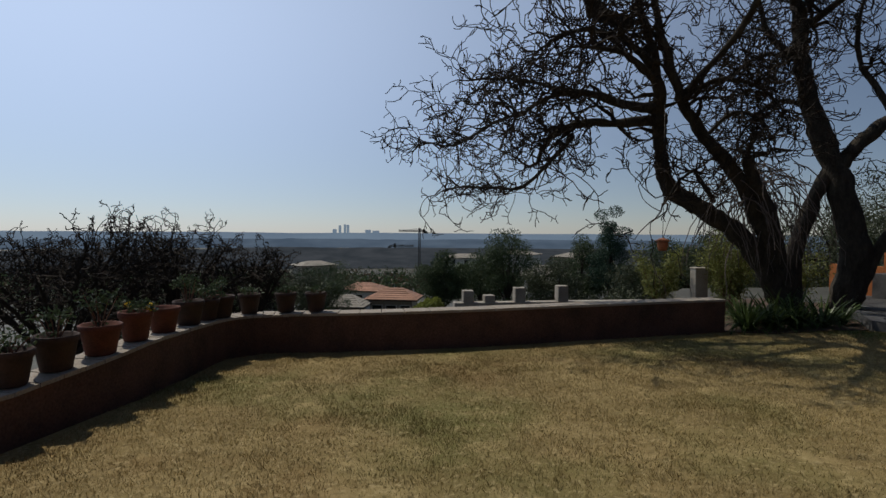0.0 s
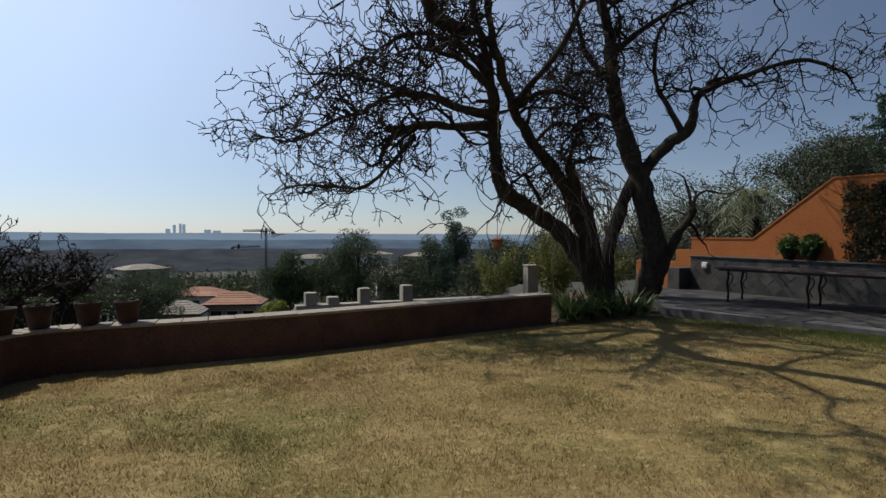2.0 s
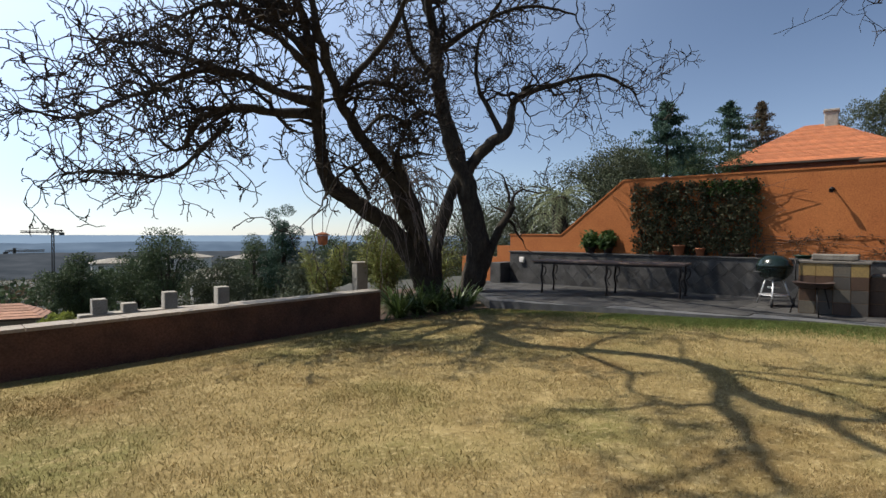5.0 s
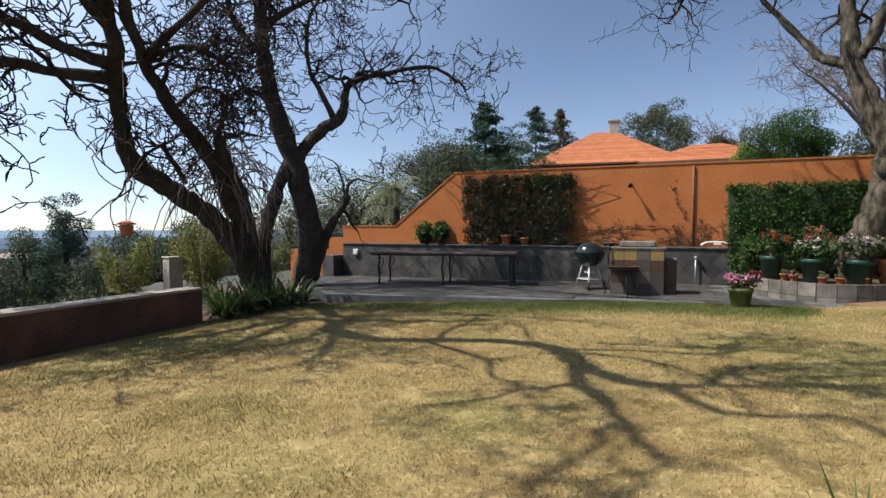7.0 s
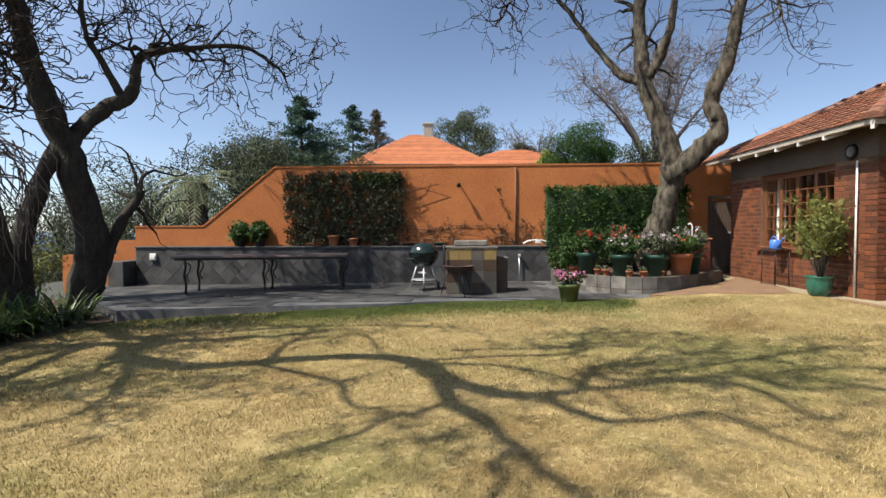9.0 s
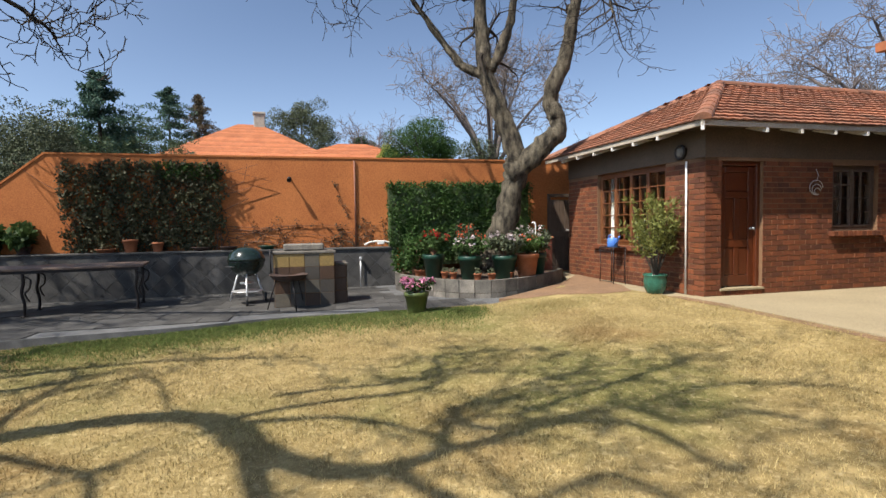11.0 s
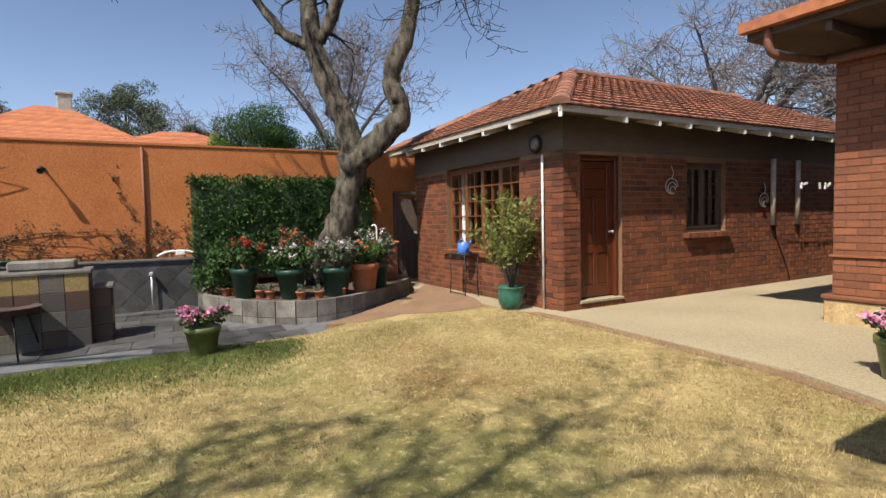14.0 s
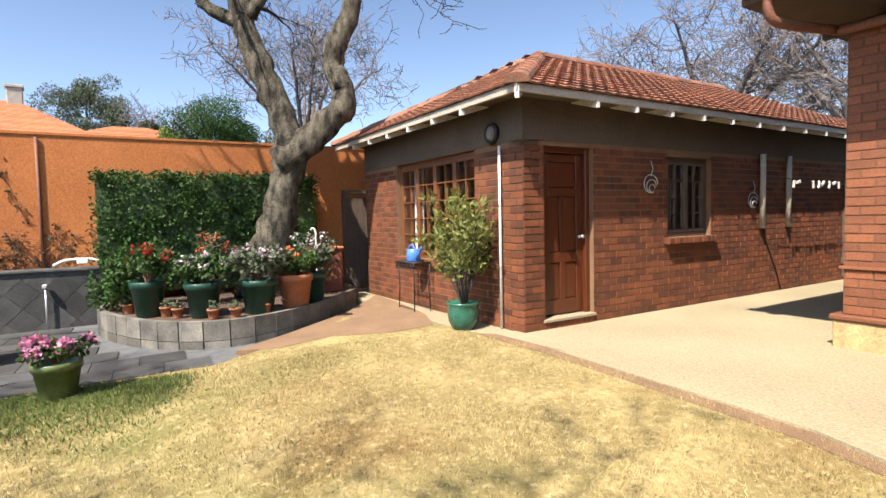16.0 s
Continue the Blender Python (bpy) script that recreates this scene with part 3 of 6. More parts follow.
part("ledge_return", box(14.78, 0.03, -0.6, 15.2, 0.9, 0.62, 0.01), M["slate"], ledge)


def diamonds(s0, s1, z0, z1, size):
    """Square tiles set on their corner, clipped to a rectangle."""
    out = []
    h = size / math.sqrt(2)
    rows = int((z1 - z0) / h) + 2
    cols = int((s1 - s0) / (2 * h)) + 2
    for r in range(-1, rows):
        for c in range(-1, cols):
            cx, cz = s0 + c * 2 * h + (h if r % 2 else 0), z0 + r * h
            g = h - 0.006
            poly = [(cx - g, cz), (cx, cz - g), (cx + g, cz), (cx, cz + g)]
            for axis, limit, sign in ((0, s0, 1), (0, s1, -1), (1, z0, 1), (1, z1, -1)):
                clipped = []
                for p, q in zip(poly, poly[1:] + poly[:1]):
                    a, b = sign * (p[axis] - limit), sign * (q[axis] - limit)
                    if a >= 0:
                        clipped.append(p)
                    if (a > 0) != (b > 0) and a != b:
                        t = a / (a - b)
                        clipped.append((p[0] + (q[0] - p[0]) * t, p[1] + (q[1] - p[1]) * t))
                poly = clipped
                if len(poly) < 3:
                    break
            if len(poly) >= 3:
                out.append(poly)
    return out


for poly in diamonds(3.97, 14.73, 0.02, 0.94, 0.30):
    n = len(poly)
    d = rng.uniform(0.436, 0.441)
    v = [(x, 0.425, z) for x, z in poly] + [(x, d, z) for x, z in poly]
    link_mesh("slate_tile", v, [tuple(range(n, 2 * n))[::-1]] + [(i, (i + 1) % n, n + (i + 1) % n, n + i)[::-1] for i in range(n)], M["slate"], ledge)

# dark plank door at the end of the wall, beside the brick building
gate_door = thing("garden_door", WALL @ pose(-0.46, 0.0, 0.27), "dark-stained plank door in the boundary wall, closed", "door")
for k in range(4):
    part("plank", box(0.03 + k * 0.121, 0.004, 0.02, 0.147 + k * 0.121, 0.035, 1.78, 0.005), M["soffit"], gate_door)
part("jamb", box(-0.05, 0.003, 0.0, 0.026, 0.06, 1.84, 0.006), M["soffit"], gate_door)
part("jamb", box(0.518, 0.003, 0.0, 0.59, 0.06, 1.84, 0.006), M["soffit"], gate_door)
part("lintel", box(-0.05, 0.003, 1.842, 0.59, 0.065, 1.92, 0.006), M["soffit"], gate_door)
part("ledge", box(0.03, 0.036, 0.86, 0.515, 0.055, 0.98, 0.005), M["soffit"], gate_door)
part("latch", box(0.05, 0.056, 1.0, 0.12, 0.085, 1.04, 0.006), M["steel"], gate_door)
part("sill", box(-0.05, 0.003, -0.05, 0.59, 0.12, -0.002, 0.006), M["concrete"], gate_door)

# ---- curved planter ----
ARC = [(14.62, 3.25), (13.75, 3.22), (12.85, 2.65), (12.32, 2.05), (12.15, 1.45), (12.4, 0.95), (13.0, 0.38), (13.9, -0.1), (14.7, -0.42)]
arc = smooth_line([(x, y, 0) for x, y in ARC], 6)
bed = [(p.x, p.y) for p in arc] + [(15.7, -0.3), (15.0, 3.2)]
planter = tagged(part("planter", slab(bed, -0.3, 0.44), M["soil"]), "curved raised planter clad in pale slate tiles", "planter", kind="structure")
marks = [arc[0]]
step = 0.29
walked = 0.0
for a, b in zip(arc, arc[1:]):
    d = (b - a).length
    while walked + d >= step:
        t = (step - walked) / d
        a = a.lerp(b, t)
        marks.append(a)
        d = (b - a).length
        walked = 0.0
    walked += d
for a, b in zip(marks, marks[1:]):
    d = (b - a).normalized()
    nrm = Vector((d.y, -d.x, 0))
    for z0, z1 in ((0.02, 0.238), (0.246, 0.475)):
        lift = rng.uniform(0.024, 0.03)
        p, q = a + d * 0.004, b - d * 0.004
        vs = []
        for off in (-0.06, lift):
            vs += [(p + nrm * off) + Vector((0, 0, z0)), (q + nrm * off) + Vector((0, 0, z0)), (q + nrm * off) + Vector((0, 0, z1)), (p + nrm * off) + Vector((0, 0, z1))]
        link_mesh("slate_tile", vs, [(4, 5, 6, 7), (0, 1, 5, 4), (1, 2, 6, 5), (2, 3, 7, 6), (3, 0, 4, 7)], M["planter_slate"], planter)

# ---- brick building ----
HOUSE = pose(11.03, -1.9, 0.0, 0, 0, 16.5)  # x along the window wall, y out of it
W, L, PLATE = 4.35, 9.5, 2.62


def holed(length, z0, z1, holes):
    """Rectangles that fill a wall face round its openings (x0, z0, x1, z1)."""
    xs = sorted({0, length, *(h[0] for h in holes), *(h[2] for h in holes)})
    out = []
    for a, b in zip(xs, xs[1:]):
        z = z0
        for h in sorted((h for h in holes if h[0] <= a and h[2] >= b), key=lambda h: h[1]):
            if h[1] > z:
                out.append((a, z, b, h[1]))
            z = h[3]
        if z < z1:
            out.append((a, z, b, z1))
    return out


def brickwork(parent, frame_m, length, z0, z1, holes, near, materials, joint, limit=150):
    """Courses of stretcher bond on a wall whose outer face is y = 0 in its frame. near: the stretch whose bricks are single parts."""
    single, joined = [], []
    course, bl, gap = 0.085, 0.232, 0.010
    rows = int((z1 - z0) / course)
    for r in range(rows):
        z = z0 + r * course
        x = -bl / 2 if r % 2 else 0.0
        while x < length - 0.02:
            a, b = max(x, 0.002), min(x + bl - gap, length - 0.002)
            x += bl
            spans = [(a, b)]
            for h in holes:
                if h[1] < z + course - 0.02 and h[3] > z + 0.02:
                    spans = [s for p, q in spans for s in ((p, min(q, h[0])), (max(p, h[2]), q)) if s[1] - s[0] > 0.02]
            for p, q in spans:
                item = (p, -0.012, z, q, 0.006 + rng.uniform(-0.0015, 0.002), z + course - gap)
                whole = abs(q - p - (bl - gap)) < 0.004
                (single if whole and near[0] < p < near[1] and near[2] < z < near[3] and len(single) < limit else joined).append(item)
    boxes_mesh("brickwork", joined, materials[1], parent, frame_m)["kind"] = "stuff"
    me = None
    for x0, y0, zz, x1, y1, z2 in single:
        if me is None:
            first = boxes_mesh("brick", [(0, -0.012, 0, bl - gap, 0.006, course - gap)], materials[0], parent, frame_m @ pose(x0, 0, zz))
            me = first.data
        else:
            ob = new("brick", me)
            ob.parent = parent
            ob.matrix_basis = frame_m @ pose(x0, y1 - 0.006, zz)


WIN1 = (0.93, 1.02, 3.12, 2.46)  # window wall: x from the corner
DOOR = (0.30, 0.40, 1.10, 2.42)  # passage wall
WIN2 = (2.52, 1.28, 3.52, 2.38)
house = thing("brick_building", HOUSE, "single-storey brown face-brick building with a hipped clay-tile roof", "building")
left_m = pose(0, 0, 0)
right_m = Matrix(((0, -1, 0, 0), (-1, 0, 0, 0), (0, 0, 1, 0), (0, 0, 0, 1)))  # x -> -y (down the passage), y -> -x (out of the wall)
for fm, length, holes in ((left_m, W, [WIN1]), (right_m, L, [DOOR, WIN2])):
    for x0, z0, x1, z1 in holed(length, -0.2, PLATE, holes):
        part("wall", box(x0, -0.24, z0, x1, 0.0, z1), M["mortar"], house, m=fm)
part("wall", box(0.24, -L, -0.2, W, -L + 0.24, PLATE), M["mortar"], house)
part("wall", box(W - 0.24, -L + 0.24, -0.2, W, -0.24, PLATE), M["mortar"], house)
# Floor coloured near-black so the room reads as unlit.
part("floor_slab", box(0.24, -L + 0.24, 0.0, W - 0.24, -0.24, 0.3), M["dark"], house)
part("ceiling", box(0.24, -L + 0.24, PLATE - 0.02, W - 0.24, -0.24, PLATE + 0.03), M["cream"], house)
part("plaster_band", box(-0.012, -0.03, 2.47, W + 0.012, 0.012, 2.926), M["band"], house, "brown plaster band under the eaves")
part("plaster_band", box(-0.012, -L, 2.47, 0.03, -0.031, 2.926), M["band"], house, "brown plaster band under the eaves")

# hipped roof
OV, EZ, RISE = 0.40, 2.93, 1.27
x0, x1, y0, y1 = -OV, W + OV, -L - OV, OV
half = (x1 - x0) / 2
cx = (x0 + x1) / 2
bm = bmesh.new()
pts = [(x0, y1, EZ), (x1, y1, EZ), (x1, y0, EZ), (x0, y0, EZ), (cx, y1 - half, EZ + RISE), (cx, y0 + half, EZ + RISE)]
vs = [bm.verts.new(p) for p in pts]
for q in ((0, 1, 4), (1, 2, 5, 4), (2, 3, 5), (3, 0, 4, 5), (3, 2, 1, 0)):
    bm.faces.new([vs[i] for i in q])
roof = part("roof", bm, M["soffit"], house)


def tiles(parent, a, b, up, rows, holes_left, holes_right, width, materials, near, limit):
    """Clay tiles on one roof slope: a to b along the eaves, up the slope; each row narrows by the given amounts."""
    a, b, up = Vector(a), Vector(b), Vector(up)
    along = (b - a).normalized()
    n = along.cross(up).normalized()
    if n.z < 0:
        n = -n
    span = (b - a).length
    pitch = up.length / rows
    upn = up.normalized()
    sec = [(0.0, 0.012), (0.12, 0.004), (0.3, 0.009), (0.48, 0.018), (0.62, 0.018), (0.82, 0.008), (1.0, 0.012)]
    v0, f0 = [], []
    base_v = []
    for t, h in sec:
        base_v.append((t * width, -0.03, h + 0.036))
    for t, h in sec:
        base_v.append((t * width, pitch * 1.02, h))
    for t, h in sec:
        base_v.append((t * width, -0.03, h + 0.012))
    k = len(sec)
    base_f = [(i, i + 1, k + i + 1, k + i) for i in range(k - 1)] + [(2 * k + i, 2 * k + i + 1, i + 1, i) for i in range(k - 1)]
    frame_rot = Matrix((along, upn, n)).transposed().to_4x4()
    me, count = None, 0
    for r in range(rows):
        lo, hi = holes_left * r / rows, span - holes_right * r / rows
        c = math.ceil(lo / width)
        while c * width < hi - width * 0.5:
            at = a + along * (c * width) + upn * (pitch * r)
            m = Matrix.Translation(at + n * rng.uniform(0.004, 0.010)) @ frame_rot
            if near(c * width, r) and count < limit:
                if me is None:
                    ob = link_mesh("roof_tile", base_v, base_f, materials[0], parent)
                    me = ob.data
                else:
                    ob = new("roof_tile", me)
                    ob.parent = parent
                ob.matrix_basis = m
                count += 1
            else:
                s = len(v0)
                v0 += [tuple(m @ Vector(p)) for p in base_v]
                f0 += [tuple(s + i for i in q) for q in base_f]
            c += 1
    if v0:
        link_mesh("roof_covering", v0, f0, materials[1], parent)["kind"] = "stuff"


def ridge_caps(parent, a, b, size, material, lift=0.03):
    """Half-round ridge tiles, each lapping the next."""
    a, b = Vector(a), Vector(b)
    n = max(2, int((b - a).length / 0.38))
    d = (b - a).normalized()
    side = d.cross(Vector((0, 0, 1))).normalized()
    upv = side.cross(d)
    for i in range(n):
        p, q = a.lerp(b, i / n) - d * 0.03, a.lerp(b, (i + 1) / n)
        v = []
        for c, s in ((p, size * 1.12), (q, size)):
            for k in range(7):
                w = math.pi * k / 6
                v.append(c + side * math.cos(w) * s + upv * (math.sin(w) * s * 0.75 + lift - 0.02))
        link_mesh("ridge_tile", v, [(k, k + 1, k + 8, k + 7) for k in range(6)] + [tuple(range(7))[::-1], tuple(range(7, 14))], material, parent)


tm = (M["tile"], M["tile_i"])
ROOF_JOBS = [
    (roof, (x1, y1, EZ + 0.01), (x0, y1, EZ + 0.01), (0, -half, RISE), 14, half, half, 0.19, tm, lambda d, r: d > 2.6 and r < 7, 90),
    (roof, (x0, y1, EZ + 0.01), (x0, y0, EZ + 0.01), (half, 0, RISE), 14, half, half, 0.19, tm, lambda d, r: d < 2.4, 130),
    (roof, (x1, y0, EZ + 0.01), (x1, y1, EZ + 0.01), (-half, 0, RISE), 14, half, half, 0.19, tm, lambda d, r: False, 0),
]
ridge_caps(roof, (x0, y1, EZ + 0.02), (cx, y1 - half, EZ + RISE), 0.12, M["tile"])
ridge_caps(roof, (x1, y1, EZ + 0.02), (cx, y1 - half, EZ + RISE), 0.12, M["tile"])
ridge_caps(roof, (cx, y1 - half, EZ + RISE), (cx, y0 + half, EZ + RISE), 0.12, M["tile"])
part("fascia", box(x0 - 0.015, y1 - 0.03, EZ - 0.06, x1, y1 + 0.015, EZ + 0.022), M["cream"], roof, "cream eaves board")
part("fascia", box(x0 - 0.016, y0, EZ - 0.06, x0 + 0.02, y1 - 0.031, EZ + 0.022), M["cream"], roof, "cream eaves board")


def rafter(m):
    """One white rafter: deep at its cut end, its lower edge rising under the eaves."""
    tail = [(0.0, 0.0), (0.0, -0.125), (0.035, -0.125), (0.395, -0.012), (0.395, 0.0)]
    return part("rafter", prism(tail, -0.022, 0.022), M["white"], roof, "white-painted rafter tail", m=m)


for k in range(6):
    rafter(pose(0.62 + k * 0.66, y1 + 0.012, EZ - 0.002, 0, 0, -90))
rafter(pose(x0 - 0.004, y1 + 0.004, EZ - 0.002, 0, 0, -45))
for k in range(13):
    rafter(pose(x0 - 0.014, -0.75 - k * 0.66, EZ - 0.002))

# window in the window wall
def window(name, x0, z0, x1, z1, fm, lights, parent, wood, label, rows=4):
    """A timber casement window: frame, mullions, each light with its glazing bars and panes."""
    w = thing(name, fm, label, "")
    w.parent = parent
    d0, d1 = -0.14, -0.07
    bm = bmesh.new()
    for b in ((x0, d0, z0, x0 + 0.06, d1, z1), (x1 - 0.06, d0, z0, x1, d1, z1), (x0 + 0.06, d0, z1 - 0.06, x1 - 0.06, d1, z1), (x0 + 0.06, d0, z0, x1 - 0.06, d1, z0 + 0.06)):
        box(*b, 0.005, bm)
    part("window_frame", bm, wood, w)
    span = (x1 - x0 - 0.12) / lights
    for i in range(lights):
        a, b = x0 + 0.06 + i * span, x0 + 0.06 + (i + 1) * span
        bm = bmesh.new()
        t = 0.042
        for q in ((a, z0 + 0.062, a + t, z1 - 0.062), (b - t, z0 + 0.062, b, z1 - 0.062), (a + t, z0 + 0.062, b - t, z0 + 0.062 + t), (a + t, z1 - 0.062 - t, b - t, z1 - 0.062)):
            box(q[0], d0 + 0.02, q[1], q[2], d1 + 0.012, q[3], 0.004, bm)
        c = part("casement", bm, wood, w)
        part("glazing_bar", box((a + b) / 2 - 0.009, d0 + 0.03, z0 + 0.1, (a + b) / 2 + 0.009, d1, z1 - 0.1), wood, w)
        for r in range(1, rows):
            z = z0 + 0.1 + (z1 - z0 - 0.2) * r / rows
            part("glazing_bar", box(a + t, d0 + 0.031, z - 0.009, b - t, d1 - 0.001, z + 0.009), wood, w)
        g = part("pane", box(a + t, -0.112, z0 + 0.1, b - t, -0.108, z1 - 0.1), M["glass"], w)
        g.visible_shadow = False
    return w


window("window", *WIN1, left_m, 4, house, M["window_wood"], "varnished timber window with small panes", 5)
window("window", *WIN2, right_m, 2, house, M["soffit"], "small-paned window in the shade of the eaves", 4)
for k in range(22):
    x = WIN1[0] - 0.08 + k * 0.107
    part("sill_brick", box(x, -0.10, WIN1[1] - 0.085, x + 0.098, 0.075, WIN1[1] - 0.004, 0.004), M["brick"], house)
for k in range(11):
    x = WIN2[0] - 0.07 + k * 0.104
    part("sill_brick", box(x, -0.10, WIN2[1] - 0.085, x + 0.095, 0.10, WIN2[1] - 0.004, 0.004), M["brick"], house, m=right_m)
bm = bmesh.new()
for k in range(9):
    a = 2.78 + k * 0.028
    box(a, -0.30 - 0.03 * (k % 2), 1.05, a + 0.03, -0.27 - 0.03 * (k % 2), 2.40, 0.006, bm)
part("curtain", bm, M["curtain"], house, "white net curtain drawn to one side")
bm = bmesh.new()
for k in range(12):
    a = 2.66 + k * 0.03
    box(a, -0.30 - 0.03 * (k % 2), 1.3, a + 0.032, -0.27 - 0.03 * (k % 2), 2.3, 0.006, bm)
part("curtain", bm, M["cream"], house, "pale curtain behind the window", m=right_m)

# panelled door
door = thing("door", right_m, "varnished red-brown panelled timber door, closed", "")
door.parent = house
bm = bmesh.new()
for b in ((DOOR[0], DOOR[1], DOOR[0] + 0.07, DOOR[3]), (DOOR[2] - 0.07, DOOR[1], DOOR[2], DOOR[3]), (DOOR[0] + 0.07, DOOR[3] - 0.07, DOOR[2] - 0.07, DOOR[3])):
    box(b[0], -0.20, b[1], b[2], -0.06, b[3], 0.006, bm)
part("door_frame", bm, M["wood"], door)
a, b = DOOR[0] + 0.075, DOOR[2] - 0.075
mid = (a + b) / 2
bm = bmesh.new()
for q in ((a, 0.43, a + 0.1, 2.34), (b - 0.1, 0.43, b, 2.34), (a + 0.1, 0.43, b - 0.1, 0.60), (a + 0.1, 1.05, b - 0.1, 1.17), (a + 0.1, 1.84, b - 0.1, 1.94), (a + 0.1, 2.25, b - 0.1, 2.34), (mid - 0.045, 0.60, mid + 0.045, 1.05), (mid - 0.045, 1.17, mid + 0.045, 1.84)):
    box(q[0], -0.16, q[1], q[2], -0.115, q[3], 0.004, bm)
leaf = part("door_leaf", bm, M["wood"], door)
for q in ((a + 0.1, 0.60, mid - 0.045, 1.05), (mid + 0.045, 0.60, b - 0.1, 1.05), (a + 0.1, 1.17, mid - 0.045, 1.84), (mid + 0.045, 1.17, b - 0.1, 1.84), (a + 0.1, 1.94, b - 0.1, 2.25)):
    part("panel", box(q[0] + 0.006, -0.15, q[1] + 0.006, q[2] - 0.006, -0.128, q[3] - 0.006, 0.008), M["wood"], door)
part("door_handle", lathe([(0.022, 0), (0.022, 0.012), (0.008, 0.014), (0.008, 0.045), (0.02, 0.05), (0.024, 0.06), (0.016, 0.072)], 12), M["steel"], door, m=pose(b - 0.05, -0.115, 1.35, -90), smooth=True)
part("threshold", box(DOOR[0] - 0.02, -0.24, 0.372, DOOR[2] + 0.02, 0.03, 0.41, 0.006), M["concrete"], door, "pale door threshold")
for k in range(9):
    x = DOOR[0] + k * (DOOR[2] - DOOR[0]) / 9
    part("step_brick", box(x + 0.004, -0.2, 0.286, x + (DOOR[2] - DOOR[0]) / 9 - 0.004, 0.012, 0.368, 0.004), M["brick"], door)

# fittings on the walls
tube("downpipe", [(0.37, 0.045, 0.29), (0.37, 0.045, 2.44)], 0.016, M["white"], house, label="thin white downpipe")
for s in (4.82, 5.61):
    tube("white_pipe", [(s, 0.05, 1.34), (s, 0.05, 2.5)], 0.045, M["cream"], house, label="short white pipe under the eaves", m=right_m)
light = thing("wall_light", HOUSE @ pose(0.52, 0.014, 2.60, -90), "round dark bulkhead light under the eaves", "wall light")
part("ring", lathe([(0.12, 0), (0.13, 0.02), (0.12, 0.05), (0.10, 0.055), (0.09, 0.03)], 24), M["iron"], light, smooth=True)
part("lens", lathe([(0.088, 0.01), (0.085, 0.045), (0.05, 0.062), (0.01, 0.066)], 20), M["planter_slate"], light, smooth=True)
# Thin dark tube added for the diagonal shadow line below the white pipe.
tube("cable", [(4.84, 0.03, 1.36), (5.0, 0.02, 1.1), (5.32, 0.02, 0.6), (5.45, 0.02, 0.31)], 0.012, M["iron"], house, 6, "thin dark tube in place of a shadow line down the wall", m=right_m)
HR = HOUSE @ right_m
for s, z in ((2.12, 2.0), (4.55, 1.78)):
    rosette = thing("wall_ornament", HR @ pose(s, 0.03, z), "wrought-wire hanging basket ornament on the brick wall", "ornament", "wire ornaments")
    for k, rr in enumerate((0.12, 0.085, 0.05)):
        ring = [(rr * math.cos(t * math.tau / 16) * 1.15, 0.02 + 0.01 * k, rr * math.sin(t * math.tau / 16) - 0.03 * k) for t in range(14)]
        tube("wire", ring, 0.006, M["steel"], rosette, 5)
    tube("hanger", [(0.0, 0.02, 0.1), (0.03, 0.03, 0.2), (-0.01, 0.02, 0.3)], 0.005, M["steel"], rosette, 5)

washing = thing("clothes_line", HR, "thin clothes line with white pegs under the eaves", "clothes line")
tube("cord", [(4.6, 0.35, 2.12), (5.8, 0.35, 2.05), (7.4, 0.35, 2.02)], 0.006, M["iron"], washing, 5)
for s, lean in ((5.15, 8), (5.32, 80), (5.74, -12), (5.95, 15), (6.1, 60), (6.3, 10), (6.5, 75), (6.62, -8)):
    part("peg", box(-0.022, -0.012, -0.10, 0.022, 0.012, 0.015, 0.004), M["white"], washing, m=pose(s, 0.35, 2.06, 0, lean))

# apron along the window wall, driveway
part("apron", box(0.0, 0.002, 0.0, W + 0.2, 0.42, 0.285, 0.01), M["concrete"], house, "pale concrete apron")
drive = [(11.1, -1.55), (10.2, -1.86), (7.92, -2.42), (7.4, -2.4), (5.4, -2.2), (4.0, -3.6), (6.2, -6.0), (9.0, -10.5), (14.0, -12.0), (13.6, -10.0)]
tagged(part("driveway", slab(drive, -0.2, 0.295), M["concrete"]), "pale smooth concrete driveway between the buildings", "driveway", kind="structure")

# ---- main house: red brick on a sandstone plinth ----
MAIN = pose(9.40, -4.45, 0, 0, 0, 16.5)
main = thing("main_house", MAIN, "red face-brick house with sandstone plinth and tiled eaves", "house")
MAIN_PLATE = 3.3
part("wall", box(-3.1, -0.24, 0.6, -0.012, -0.012, MAIN_PLATE), M["red_mortar"], main)
part("wall", box(-0.24, -6.0, 0.6, -0.012, -0.241, MAIN_PLATE), M["redbrick_i"], main)
part("wall", box(-3.34, -0.24, 0.0, -3.1, 4.95, MAIN_PLATE), M["redbrick_i"], main)
part("wall", box(-10.0, 4.7, 0.0, -3.341, 4.95, MAIN_PLATE), M["redbrick_i"], main)
part("wall", box(-10.0, -6.0, 0.0, -9.76, 4.69, MAIN_PLATE), M["redbrick_i"], main)
part("plinth", box(-2.8, -0.24, 0.1, 0.05, 0.05, 0.56, 0.012), M["stone"], main, "rough sandstone plinth")
part("plinth", box(-0.24, -6.0, 0.1, 0.05, -0.241, 0.56, 0.012), M["stone"], main, "rough sandstone plinth")
part("ledge", box(-2.8, -0.24, 0.562, 0.075, 0.075, 0.615, 0.012), M["redbrick"], main, "sloping red brick ledge course")
part("string_course", box(-2.8, -0.1, 1.05, 0.018, 0.018, 1.075), M["redbrick"], main)
EM = 3.68
